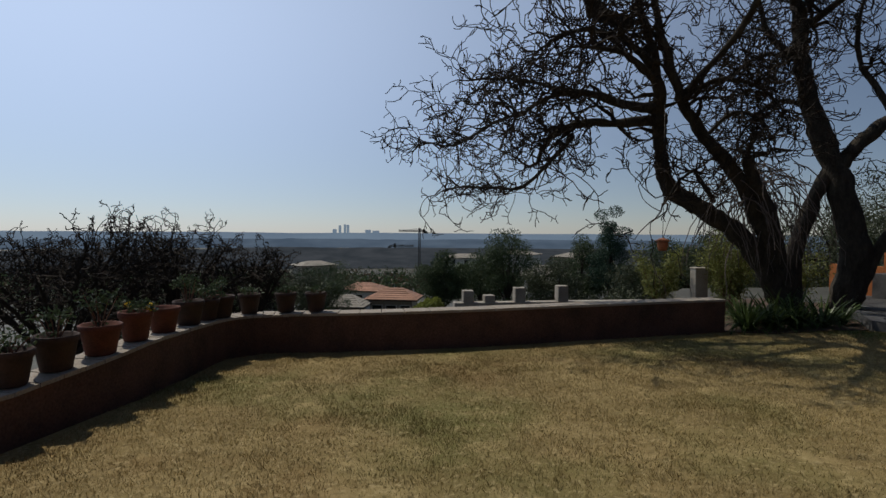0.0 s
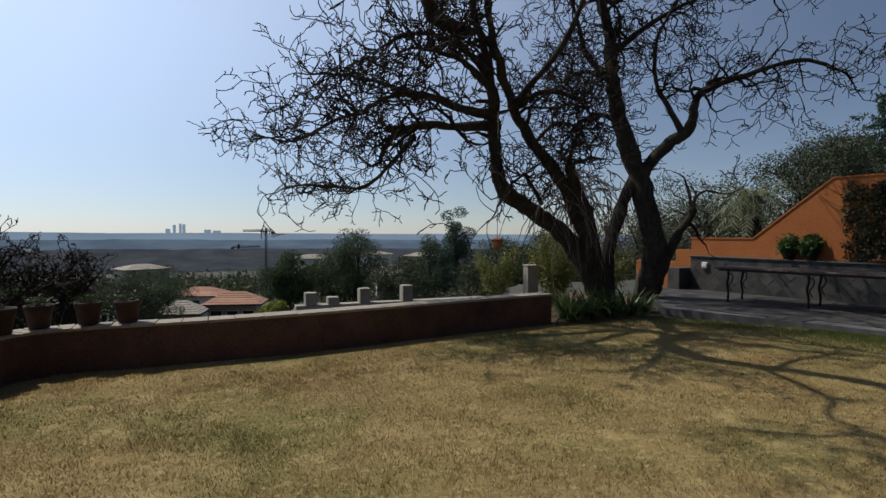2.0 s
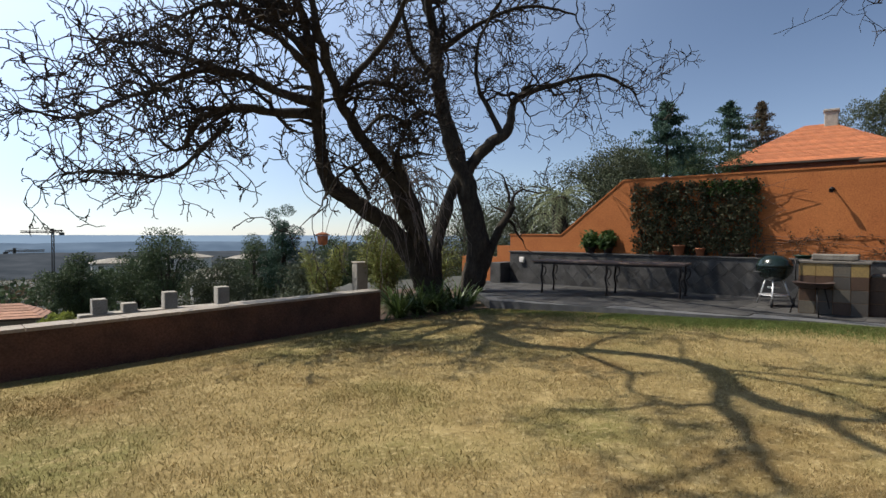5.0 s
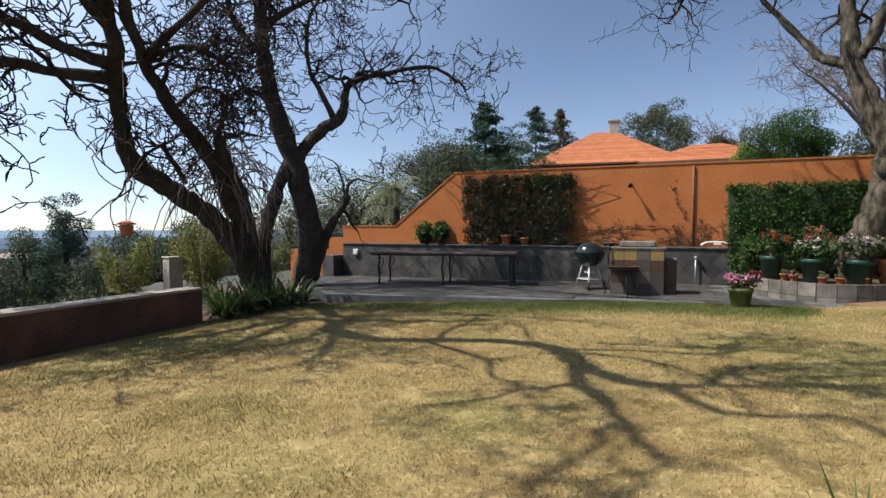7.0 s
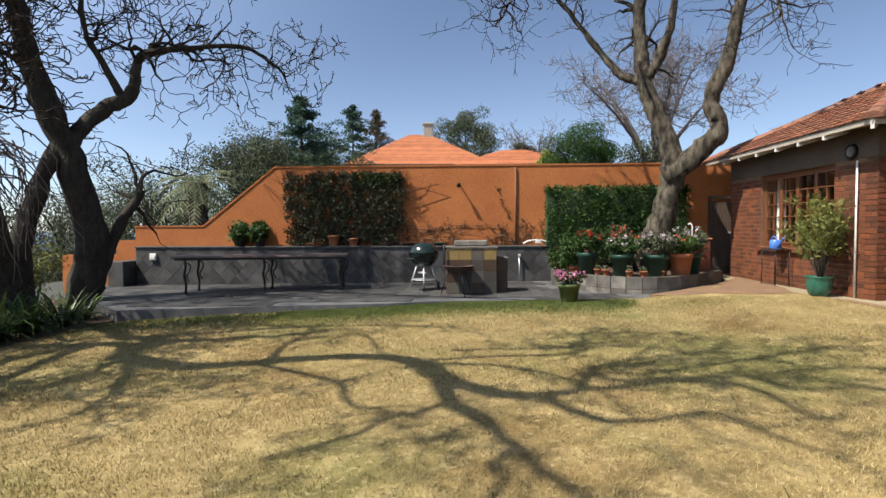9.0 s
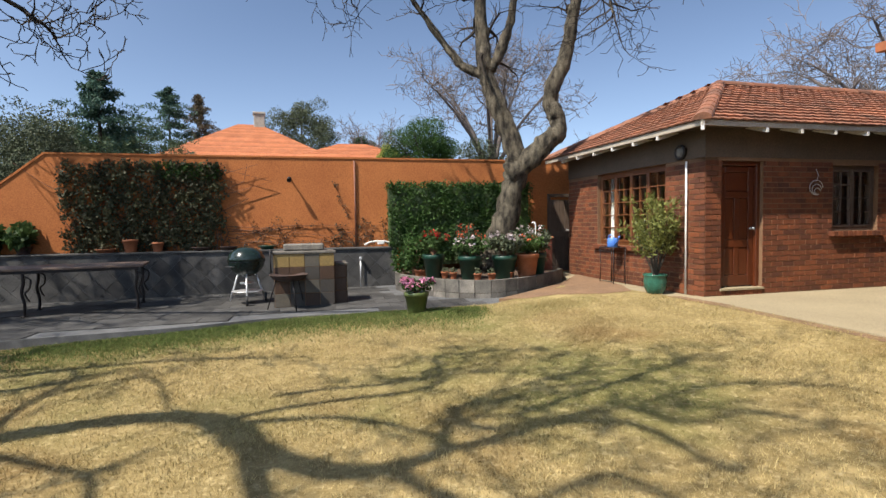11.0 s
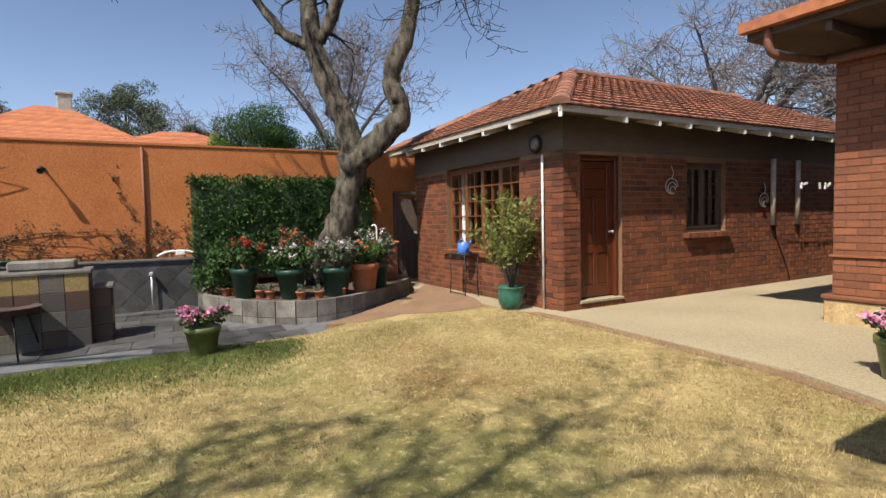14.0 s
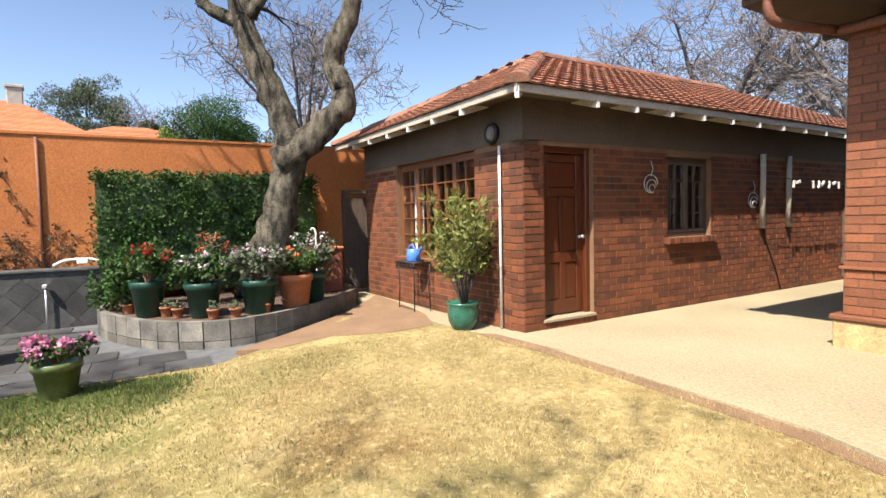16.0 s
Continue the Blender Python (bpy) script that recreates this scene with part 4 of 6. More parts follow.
eave = [(-2.68, 0.78), (0.54, 0.78), (0.54, -6.5), (-10.6, -6.5), (-10.6, 5.68), (-2.68, 5.68)]
part("roof", slab(eave, EM - 0.16, EM), M["soffit"], main, "dark timber soffit")
bm = bmesh.new()
ring = [bm.verts.new((x, y, EM + 0.003)) for x, y in eave]
apex_v = [bm.verts.new(p) for p in ((-4.6, 1.0, 5.6), (-4.6, -2.6, 5.6))]
for q in ((0, 1, "b", "a"), (1, 2, "b"), (2, 3, "b"), (3, 4, "a", "b"), (4, 5, "a"), (5, 0, "a")):
    bm.faces.new([apex_v[0] if i == "a" else apex_v[1] if i == "b" else ring[i] for i in q])
main_roof = part("roof", bm, M["tile_i"], main, "clay-tiled roof")
part("gutter", prism([(0, 0), (0.11, 0), (0.12, 0.11), (0.10, 0.11), (0.09, 0.02), (0.02, 0.02), (0.01, 0.11), (-0.01, 0.11)], -0.02, 3.25), M["tile_far"], main, "red-painted gutter", m=pose(0.56, 0.78, EM - 0.08, 0, 0, 90))
for k in range(5):
    part("rafter", box(-0.3 - k * 0.6, -0.1, EM - 0.27, -0.24 - k * 0.6, 0.72, EM - 0.165), M["soffit"], main)
    part("rafter", box(-0.1, -0.7 - k * 0.6, EM - 0.27, 0.48, -0.64 - k * 0.6, EM - 0.165), M["soffit"], main)
bend = smooth_line([(0.30, 0.78, EM - 0.05), (0.30, 0.76, EM - 0.30), (0.24, 0.62, EM - 0.38), (0.08, 0.14, EM - 0.40), (-0.1, 0.07, EM - 0.42), (-1.2, 0.07, EM - 0.44)], 4)
tube("downpipe", bend, 0.045, M["copper"], main, label="brown-red gutter downpipe")
# a dark gate closes the passage between the buildings
gate = thing("passage_gate", MAIN @ pose(0.1, -5.7, 0.3), "dark slatted gate across the shaded passage", "gate")
for k in range(24):
    part("slat", box(0.06 + k * 0.16, 0, 0.05, 0.06 + k * 0.16 + 0.13, 0.03, 1.75, 0.004), M["soffit"], gate)
part("rail", box(0.02, 0.031, 0.3, 3.9, 0.07, 0.4), M["soffit"], gate)
part("rail", box(0.02, 0.031, 1.4, 3.9, 0.07, 1.5), M["soffit"], gate)
cross = [(MAIN @ Vector((0.3 + 0.35 * k, -6.6 - 0.2 * (k % 3), 2.2 + 0.2 * (k % 2)))) for k in range(8)]
shrub = tagged(leaves("passage_shrub", cross, (0.4, 0.3, 0.5), 1500, 0.12, M["leaf"]), "sunlit green shrub at the end of the passage", "shrub")
# narrow strip of bare earth between lawn and concrete
tagged(part("earth_strip", slab([(11.2, -1.40), (10.2, -1.72), (7.92, -2.27), (6.6, -2.33), (6.6, -2.44), (7.92, -2.44), (10.2, -1.90), (11.1, -1.57)], 0.05, lambda x, y: lawn_z(x, y) + 0.006), M["earth"]), "narrow strip of bare brown earth beside the driveway", "bare earth", kind="structure")

# ---- trees ----
def tree_mesh(limbs, seed, twig_len, levels, density, wiggle=0.35, sides=7, droop=0.0, min_r=0.006, spread=0.9):
    """Bare tree: guide limbs (points, start radius, end radius), with crooked side branches grown from them.
    Gives vertices and faces of the limbs, and of the twigs."""
    r = random.Random(seed)
    lv, lf, tv, tf = [], [], [], []

    def grow(p, d, length, radius, level):
        n = max(3, int(length / (0.16 if level < 2 else 0.12)))
        n = min(n, 9)
        pts, rad = [p.copy()], [radius]
        for k in range(n):
            d = (d + Vector((r.gauss(0, wiggle), r.gauss(0, wiggle), r.gauss(0.02 - droop, wiggle)))).normalized()
            p = p + d * (length / n)
            pts.append(p.copy())
            rad.append(max(min_r, radius * (1 - 0.75 * (k + 1) / n)))
        tube_into(tv, tf, pts, rad, 5 if radius > 0.03 else 3)
        if level >= levels:
            return
        for k in range(1, len(pts)):
            for _ in range(2 if level + 1 >= levels else 1):
                if r.random() < density * (1.0 if level else 0.85):
                    side = Vector((r.gauss(0, 1), r.gauss(0, 1), r.gauss(0.15, 0.8))).normalized()
                    nd = ((pts[k] - pts[k - 1]).normalized() * (1 - 0.35 * spread) + side * spread).normalized()
                    grow(pts[k], nd, length * r.uniform(0.4, 0.7), max(min_r, rad[k] * 0.62), level + 1)
        grow(pts[-1], d, length * 0.55, max(min_r, rad[-1]), level + 1)

    for guide, r0, r1, bare, *rest in limbs:
        share = rest[0] if rest else 1.0
        line = smooth_line(guide, 7, r0 * 0.09, r.randrange(9999))
        n = len(line) - 1
        radii = [r0 + (r1 - r0) * (k / n) ** 0.8 for k in range(n + 1)]
        radii = [q * (1 + 0.10 * r.uniform(-1, 1)) for q in radii]
        tube_into(lv, lf, line, radii, 12 if r0 > 0.1 else sides)
        for k in range(n + 1):
            if k / n < bare:
                continue
            for _ in range(2):
                if r.random() < 0.44 * share:
                    d = (line[min(k + 1, n)] - line[max(k - 1, 0)]).normalized()
                    side = Vector((r.gauss(0, 1), r.gauss(0, 1), r.gauss(0.2, 0.8))).normalized()
                    grow(line[k], (d * 0.45 + side).normalized(), twig_len * (0.5 + 0.5 * share) * r.uniform(0.55, 1.2), max(0.024, min(radii[k] * 0.5, 0.06)), 0)
        if r1 < 0.09:
            grow(line[-1], (line[-1] - line[-2]).normalized(), twig_len, r1, 0)
    for i, p in enumerate(lv):
        q = Vector(p)
        q += noise.noise_vector(q * 2.3) * 0.04 + noise.noise_vector(q * 7.0) * 0.014
        lv[i] = (q.x, q.y, q.z)
    return lv, lf, tv, tf


def bare_tree(name, limbs, seed, twig_len, levels, density, bark, twig, label, **kw):
    lv, lf, tv, tf = tree_mesh(limbs, seed, twig_len, levels, density, **kw)
    t = thing(name, pose(0, 0, 0), label, "tree")
    ob = link_mesh("trunk", lv, lf, bark, t)
    ob.data.polygons.foreach_set("use_smooth", [True] * len(lf))
    link_mesh("twig_mass", tv, tf, twig, t)["kind"] = "stuff"
    return t


def shifted(points, k, eye=(1.0, 0.75, 1.55)):
    """The same line further off (k > 1) or nearer along the view from the lawn."""
    out = []
    for p in points:
        q = k or 0.95 - 0.17 * min(1.0, max(0.0, p[2]) / 6.0)
        move = (0.0, 0.0, 0.0) if k else (0.17, -0.04, 0.0)
        out.append(tuple(eye[i] + (p[i] - eye[i]) * q + move[i] for i in range(3)))
    return out


A = None
tree_a = [
    (shifted([(7.95, 11.95, -0.5), (7.6, 12.1, 0.4), (7.15, 12.3, 1.3), (6.38, 12.69, 2.11), (5.6, 13.1, 2.66), (5.33, 13.2, 3.39), (5.26, 13.24, 4.53), (5.12, 13.31, 5.95), (4.72, 13.5, 7.5), (4.5, 13.0, 9.0)], A), 0.28, 0.06, 0.62, 0.55),
    (shifted([(8.1, 11.9, -0.5), (7.75, 12.05, 0.6), (7.28, 12.25, 1.82), (6.76, 12.51, 3.1), (6.18, 12.79, 3.96), (5.67, 13.04, 4.95), (5.35, 13.19, 6.09), (4.97, 13.0, 7.4), (4.9, 12.3, 8.8)], A), 0.20, 0.05, 0.55, 0.55),
    (shifted([(5.35, 13.19, 4.46), (4.3, 13.2, 4.35), (3.3, 13.0, 4.3), (2.5, 12.9, 3.95), (2.2, 12.8, 3.3)], A), 0.13, 0.035, 0.25),
    (shifted([(5.29, 13.23, 4.67), (4.3, 12.9, 4.75), (3.2, 12.4, 4.9), (2.2, 11.8, 4.6), (1.5, 11.4, 4.1)], A), 0.11, 0.025, 0.25),
    (shifted([(3.3, 13.9, 4.15), (2.7, 14.4, 3.4), (2.0, 14.8, 2.85), (0.9, 15.3, 2.95), (0.1, 15.7, 2.9)], A), 0.06, 0.022, 0.2),
    (shifted([(2.2, 14.7, 4.95), (1.3, 15.1, 4.7), (0.3, 15.6, 4.2), (-0.5, 16.0, 4.3)], A), 0.05, 0.02, 0.1),
    (shifted([(3.4, 14.0, 5.2), (2.4, 14.6, 5.7), (1.4, 15.1, 6.0), (0.6, 15.4, 6.0)], A), 0.06, 0.02, 0.1),
    (shifted([(5.2, 13.25, 5.4), (4.2, 12.4, 5.7), (3.4, 11.2, 5.5), (2.6, 10.5, 5.3)], A), 0.09, 0.025, 0.2),
    ([(3.95, 10.72, 5.7), (3.6, 10.8, 5.9), (3.25, 10.78, 6.0)], 0.16, 0.15, 2.0),
    ([(3.25, 10.78, 6.0), (2.91, 9.69, 6.15), (3.09, 9.05, 6.3), (3.27, 8.56, 6.6), (3.3, 8.02, 6.9), (3.05, 7.5, 7.05), (2.52, 7.12, 7.2)], 0.15, 0.12, 0.4, 0.1),
    ([(2.52, 7.12, 7.2), (2.13, 6.69, 7.34), (2.05, 6.35, 7.48), (2.21, 6.09, 7.61), (2.24, 5.9, 7.75), (2.44, 5.54, 7.89), (2.36, 5.2, 8.03), (2.16, 5.03, 8.16), (1.63, 4.94, 8.3)], 0.11, 0.03, 0.2, 0.14),
    ([(2.62, 7.19, 7.15), (1.87, 6.93, 7.29), (1.61, 6.86, 7.43), (1.24, 6.62, 7.58), (0.89, 6.49, 7.72), (0.46, 6.29, 7.86), (0.19, 6.19, 8.0)], 0.1, 0.03, 0.3, 0.2),
    ([(1.82, 6.99, 7.4), (1.45, 7.2, 7.53), (1.19, 7.49, 7.65), (0.75, 7.66, 7.78), (0.36, 8.03, 7.9)], 0.05, 0.02, 0.2, 0.2),
    ([(1.99, 6.42, 7.6), (1.64, 6.21, 7.73), (1.4, 6.05, 7.87), (1.4, 5.82, 8.0), (1.55, 5.53, 8.13), (1.39, 5.4, 8.27), (0.98, 5.21, 8.4)], 0.07, 0.025, 0.2, 0.2),
    ([(3.0, 7.44, 7.1), (2.99, 6.78, 7.27), (2.74, 6.37, 7.43), (2.32, 6.05, 7.6)], 0.05, 0.03, 0.2, 0.14),
    ([(3.08, 7.54, 7.1), (3.34, 6.89, 7.28), (3.47, 6.23, 7.46), (3.64, 6.16, 7.64), (3.9, 6.39, 7.82), (4.34, 5.6, 8.0)], 0.045, 0.02, 0.2, 0.14),
    ([(2.16, 6.13, 7.7), (2.48, 6.21, 7.83), (2.67, 6.18, 7.95), (3.05, 5.64, 8.07), (3.09, 5.14, 8.2)], 0.05, 0.02, 0.2, 0.2),
    ([(2.94, 9.03, 6.6), (2.58, 8.3, 6.74), (2.32, 7.88, 6.88), (1.77, 7.6, 7.02), (1.58, 7.31, 7.16), (1.32, 7.28, 7.3)], 0.05, 0.02, 0.2, 0.14),
    ([(3.12, 8.99, 6.6), (3.68, 9.37, 6.76), (4.45, 9.59, 6.92), (4.77, 10.12, 7.08), (4.68, 11.28, 7.24), (4.4, 12.54, 7.4)], 0.05, 0.02, 0.2, 0.14),
    ([(3.95, 9.4, 6.8), (4.43, 8.85, 6.95), (3.42, 8.16, 7.1)], 0.03, 0.02, 0.2, 0.14),
    ([(0.9, 6.48, 7.7), (0.53, 6.65, 7.83), (0.29, 6.59, 7.97), (-0.16, 6.74, 8.1)], 0.045, 0.02, 0.2, 0.2),
    ([(2.84, 6.22, 7.9), (2.51, 6.19, 7.99), (2.33, 5.99, 8.07), (2.36, 5.77, 8.16), (2.44, 5.42, 8.25), (2.44, 5.1, 8.34), (2.1, 4.94, 8.43), (2.21, 4.46, 8.51), (1.9, 4.14, 8.6)], 0.055, 0.022, 0.1, 0.3),
    ([(2.74, 6.2, 7.9), (2.9, 6.08, 8.03), (3.24, 5.62, 8.15), (3.34, 5.38, 8.28), (3.54, 5.18, 8.4)], 0.045, 0.02, 0.1, 0.35),
    ([(2.58, 5.82, 8.0), (2.79, 5.46, 8.17), (3.21, 4.82, 8.33), (3.66, 4.24, 8.5)], 0.045, 0.02, 0.1, 0.35),
    ([(3.54, 7.42, 7.3), (3.68, 6.62, 7.42), (3.76, 6.2, 7.53), (3.9, 6.16, 7.65), (4.28, 6.3, 7.77), (4.41, 6.11, 7.88), (4.46, 5.35, 8.0)], 0.045, 0.02, 0.2, 0.25),
    ([(2.51, 5.03, 8.2), (2.77, 4.61, 8.37), (2.85, 4.09, 8.53), (2.61, 3.63, 8.7)], 0.04, 0.02, 0.1, 0.35),
    (shifted([(5.67, 13.04, 4.95), (6.4, 12.6, 5.25), (7.2, 12.4, 5.05), (7.7, 12.3, 4.5)], A), 0.06, 0.02, 0.15),
    (shifted([(6.18, 12.79, 3.96), (6.7, 12.6, 4.5), (7.3, 12.5, 4.3), (7.6, 12.4, 3.8)], A), 0.05, 0.02, 0.2),
    (shifted([(5.2, 13.25, 5.6), (4.5, 13.1, 6.2), (3.6, 12.9, 6.5), (2.8, 12.7, 6.4), (2.2, 12.6, 6.0)], A), 0.08, 0.025, 0.2),
    (shifted([(5.67, 13.04, 4.95), (6.3, 12.4, 5.8), (6.6, 11.6, 6.6), (6.5, 10.6, 7.4), (6.2, 9.4, 7.9)], A), 0.08, 0.03, 0.2, 0.3),
    (shifted([(6.4, 12.7, 2.4), (5.9, 12.6, 3.1), (5.5, 12.4, 2.9), (5.0, 12.2, 2.3)], A), 0.05, 0.02, 0.2),
    (shifted([(7.75, 12.1, 0.4), (7.45, 12.15, 2.0), (7.05, 12.38, 3.1), (6.98, 12.3, 3.4)], A), 0.17, 0.10, 0.8),
]
bare_tree("jacaranda_tree", tree_a, 3, 1.2, 3, 0.34, M["bark"], M["twig"], "leaning dark-barked tree with bare crooked winter branches", wiggle=0.45, min_r=0.0105)
B = 1.07
tree_b = [
    (shifted([(8.85, 11.5, -0.55), (8.95, 11.45, 0.5), (9.0, 11.41, 1.39), (8.69, 11.57, 2.96), (8.3, 11.76, 4.24), (8.1, 11.85, 5.37), (8.04, 11.88, 6.36), (7.65, 11.8, 7.6), (7.3, 11.2, 9.0)], B), 0.38, 0.10, 0.6),
    (shifted([(8.75, 11.54, 3.1), (9.32, 11.26, 3.81), (9.7, 11.07, 4.15), (9.89, 10.98, 4.95), (10.6, 10.64, 5.3), (11.86, 10.02, 5.65), (12.7, 9.6, 5.3)], B), 0.19, 0.03, 0.45),
    (shifted([(9.6, 11.1, 4.0), (9.3, 11.3, 4.7), (9.0, 11.4, 5.3), (8.9, 11.2, 6.3), (9.2, 10.6, 7.3)], B), 0.09, 0.03, 0.3),
    (shifted([(8.15, 11.9, -0.4), (8.08, 11.88, 1.1), (8.37, 11.72, 2.39), (8.66, 11.6, 3.1)], B), 0.20, 0.15, 2.0),
    (shifted([(9.05, 11.38, 0.3), (9.35, 11.25, 1.2), (9.84, 11.0, 2.25)], B), 0.16, 0.10, 0.75),
    (shifted([(8.0, 11.9, 6.3), (7.2, 11.0, 7.4), (6.6, 9.6, 8.2), (6.2, 8.2, 8.8), (5.9, 7.0, 9.0)], B), 0.10, 0.03, 0.2, 0.5),
    (shifted([(7.7, 12.0, 7.4), (8.4, 10.8, 8.4), (8.7, 9.4, 9.0), (8.8, 8.0, 9.2)], B), 0.09, 0.03, 0.2, 0.5),
    (shifted([(8.1, 11.85, 5.3), (7.4, 11.9, 6.0), (6.9, 11.6, 6.9), (6.2, 11.2, 7.8)], B), 0.09, 0.03, 0.2),
    (shifted([(8.1, 11.85, 5.37), (7.5, 12.1, 5.6), (6.9, 12.3, 5.3), (6.5, 12.4, 4.8)], B), 0.07, 0.02, 0.2),
    (shifted([(8.3, 11.76, 4.24), (7.9, 12.0, 4.6), (7.5, 12.2, 4.4), (7.2, 12.2, 3.8)], B), 0.05, 0.02, 0.2),
    (shifted([(8.06, 11.88, 6.0), (9.0, 11.3, 6.8), (10.0, 10.6, 7.2), (11.0, 10.0, 7.0)], B), 0.09, 0.025, 0.2),
]
bare_tree("jacaranda_tree", tree_b, 11, 1.35, 3, 0.33, M["bark"], M["twig"], "dark-barked twin-stemmed tree with bare crooked branches", wiggle=0.45, min_r=0.0105)

# dead climber hanging in the fork between the two trees
snag = thing("dead_creeper", pose(0, 0, 0), "pale tangle of dead creeper stems hanging between the trunks", "creeper")
v, f = [], []
for k in range(90):
    r = random.Random(900 + k)
    top = Vector((6.25 + r.uniform(-0.2, 1.1), 11.0 + r.uniform(-0.25, 0.35), 3.15 - r.uniform(0.0, 0.9)))
    line, d = [top], Vector((r.uniform(-0.8, 0.9), r.uniform(-0.4, 0.4), r.uniform(-0.3, 0.5)))
    for j in range(8):
        d = (d + Vector((r.gauss(0, 0.3), r.gauss(0, 0.2), -0.42))).normalized()
        line.append(line[-1] + d * r.uniform(0.12, 0.34))
    tube_into(v, f, line, [0.014 * (1 - 0.08 * j) for j in range(9)], 4)
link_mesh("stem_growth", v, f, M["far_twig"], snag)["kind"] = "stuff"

hanging = thing("hanging_pot", pose(4.39, 10.01, 1.41), "terracotta pot with flared lid hanging from the tree", "hanging pot")
part("pot_body", lathe([(0.05, -0.1), (0.075, -0.09), (0.095, 0.0), (0.10, 0.06), (0.085, 0.075), (0.01, 0.075)], 18), M["terracotta"], hanging, smooth=True)
part("lid", lathe([(0.135, 0.078), (0.14, 0.09), (0.07, 0.125), (0.02, 0.14), (0.005, 0.142)], 18), M["terracotta"], hanging, smooth=True)
tube("cord", [(0, 0, 0.14), (0.01, 0, 1.2), (0, 0.01, 2.6)], 0.006, M["iron"], hanging, 5)

# the pale-barked tree in the planter
tree_c = [
    ([(14.48, 1.17, 0.35), (14.55, 1.08, 0.95), (14.61, 0.76, 1.98), (14.59, 0.62, 2.91), (14.63, 0.97, 3.94), (14.7, 1.23, 4.8), (14.72, 1.36, 5.94), (14.37, 1.34, 7.68), (13.94, 1.23, 9.63)], 0.37, 0.09, 0.62),
    ([(14.57, 0.75, 2.58), (14.48, 0.08, 3.1), (14.39, -0.27, 3.6), (14.44, -0.11, 4.21), (14.35, -0.44, 5.13), (14.26, -0.62, 6.16), (13.94, -1.05, 7.9), (13.5, -1.48, 9.2)], 0.28, 0.07, 0.66),
    ([(14.7, 1.23, 4.75), (14.81, 1.73, 4.99), (14.91, 2.26, 5.62), (14.59, 3.07, 6.7), (14.05, 3.83, 7.35)], 0.13, 0.03, 0.6),
    ([(14.68, 1.17, 4.86), (14.59, 0.79, 5.62), (14.48, 0.58, 6.7), (14.05, 0.14, 8.11)], 0.14, 0.04, 0.6),
    ([(13.94, 3.18, 7.14), (13.29, 3.62, 7.03), (12.85, 3.94, 6.38), (12.64, 4.16, 5.84)], 0.04, 0.02, 0.2),
    ([(14.26, -0.62, 6.16), (13.83, -0.83, 6.6), (13.5, -1.05, 6.16), (13.29, -1.16, 5.51)], 0.04, 0.02, 0.3),
]
bare_tree("planter_tree", tree_c, 5, 1.1, 2, 0.42, M["pale_bark"], M["twig"], "forked tree with rough pale bark growing from the planter", wiggle=0.36, droop=0.06)


def crown_points(c, radii, n, seed):
    """Clump centres filling an uneven crown."""
    r = random.Random(seed)
    out = []
    while len(out) < n:
        p = Vector((r.uniform(-1, 1), r.uniform(-1, 1), r.uniform(-1, 1)))
        if 0.35 < p.length < 1.0:
            k = 0.82 + 0.35 * noise.noise(p * 2 + Vector((seed, 0, 0)))
            out.append((c[0] + p.x * radii[0] * k, c[1] + p.y * radii[1] * k, c[2] + p.z * radii[2] * k))
    return out


def leafy_tree(name, base, height, radii, material, label, seed, clumps=45, count=5200, size=0.3, trunk=0.2, clump=0.55, squash=0.8):
    t = thing(name, pose(*base), label, "tree")
    c = (0, 0, height - radii[2])
    pts = crown_points(c, radii, clumps, seed)
    r = random.Random(seed)
    v, f = [], []
    tube_into(v, f, smooth_line([(0, 0, -1.0), (0.1, 0, height * 0.3), (0, 0.1, height * 0.65)], 3, 0.05, seed), [trunk * (1 - 0.08 * k) for k in range(7)], 7)
    for p in pts[::4]:
        tube_into(v, f, smooth_line([(0, 0, height * 0.35), (p[0] * 0.4, p[1] * 0.4, p[2] * 0.8), p], 3, 0.05, seed), [trunk * 0.4 * (1 - 0.12 * k) for k in range(7)], 5)
    link_mesh("trunk", v, f, M["bark"], t)
    rad = (radii[0] + radii[1]) / 2 * clump * 0.62
    leaves("crown", pts, (rad, rad, rad * squash), int(count * 5.5), size * 0.36, material, t, aspect=0.55)["kind"] = "stuff"
    return t


def conifer(base, height, width, material, label, seed):
    t = thing("conifer_tree", pose(*base), label, "tree")
    v, f = [], []
    tube_into(v, f, [(0, 0, -1), (0, 0, height * 0.5), (0, 0, height * 0.98)], [0.22, 0.13, 0.03], 7)
    link_mesh("trunk", v, f, M["bark"], t)
    r = random.Random(seed)
    pts = []
    for k in range(int(height * 5)):
        z = height * (0.12 + 0.88 * (k / (height * 5)))
        reach = width * (1 - z / height) * (0.62 if k % 5 < 3 else 1.25) * r.uniform(0.8, 1.15) + 0.05
        for _ in range(5):
            a = r.uniform(0, math.tau)
            for q in (0.3, 0.55, 0.8, 1.0):
                pts.append((math.cos(a) * reach * q, math.sin(a) * reach * q, z - 0.18 * reach * q + 0.25 * q))
    leaves("crown", pts, (0.24, 0.24, 0.10), 17000, 0.26, material, t, aspect=0.3)["kind"] = "stuff"
    return t


def polar(az, dist, z=0.0, eye=(0.9, 1.0)):
    return (eye[0] + dist * math.cos(radians(az)), eye[1] + dist * math.sin(radians(az)), z)


E0 = 1.5


def at_elev(dist, deg):
    return E0 + dist * math.tan(radians(deg))


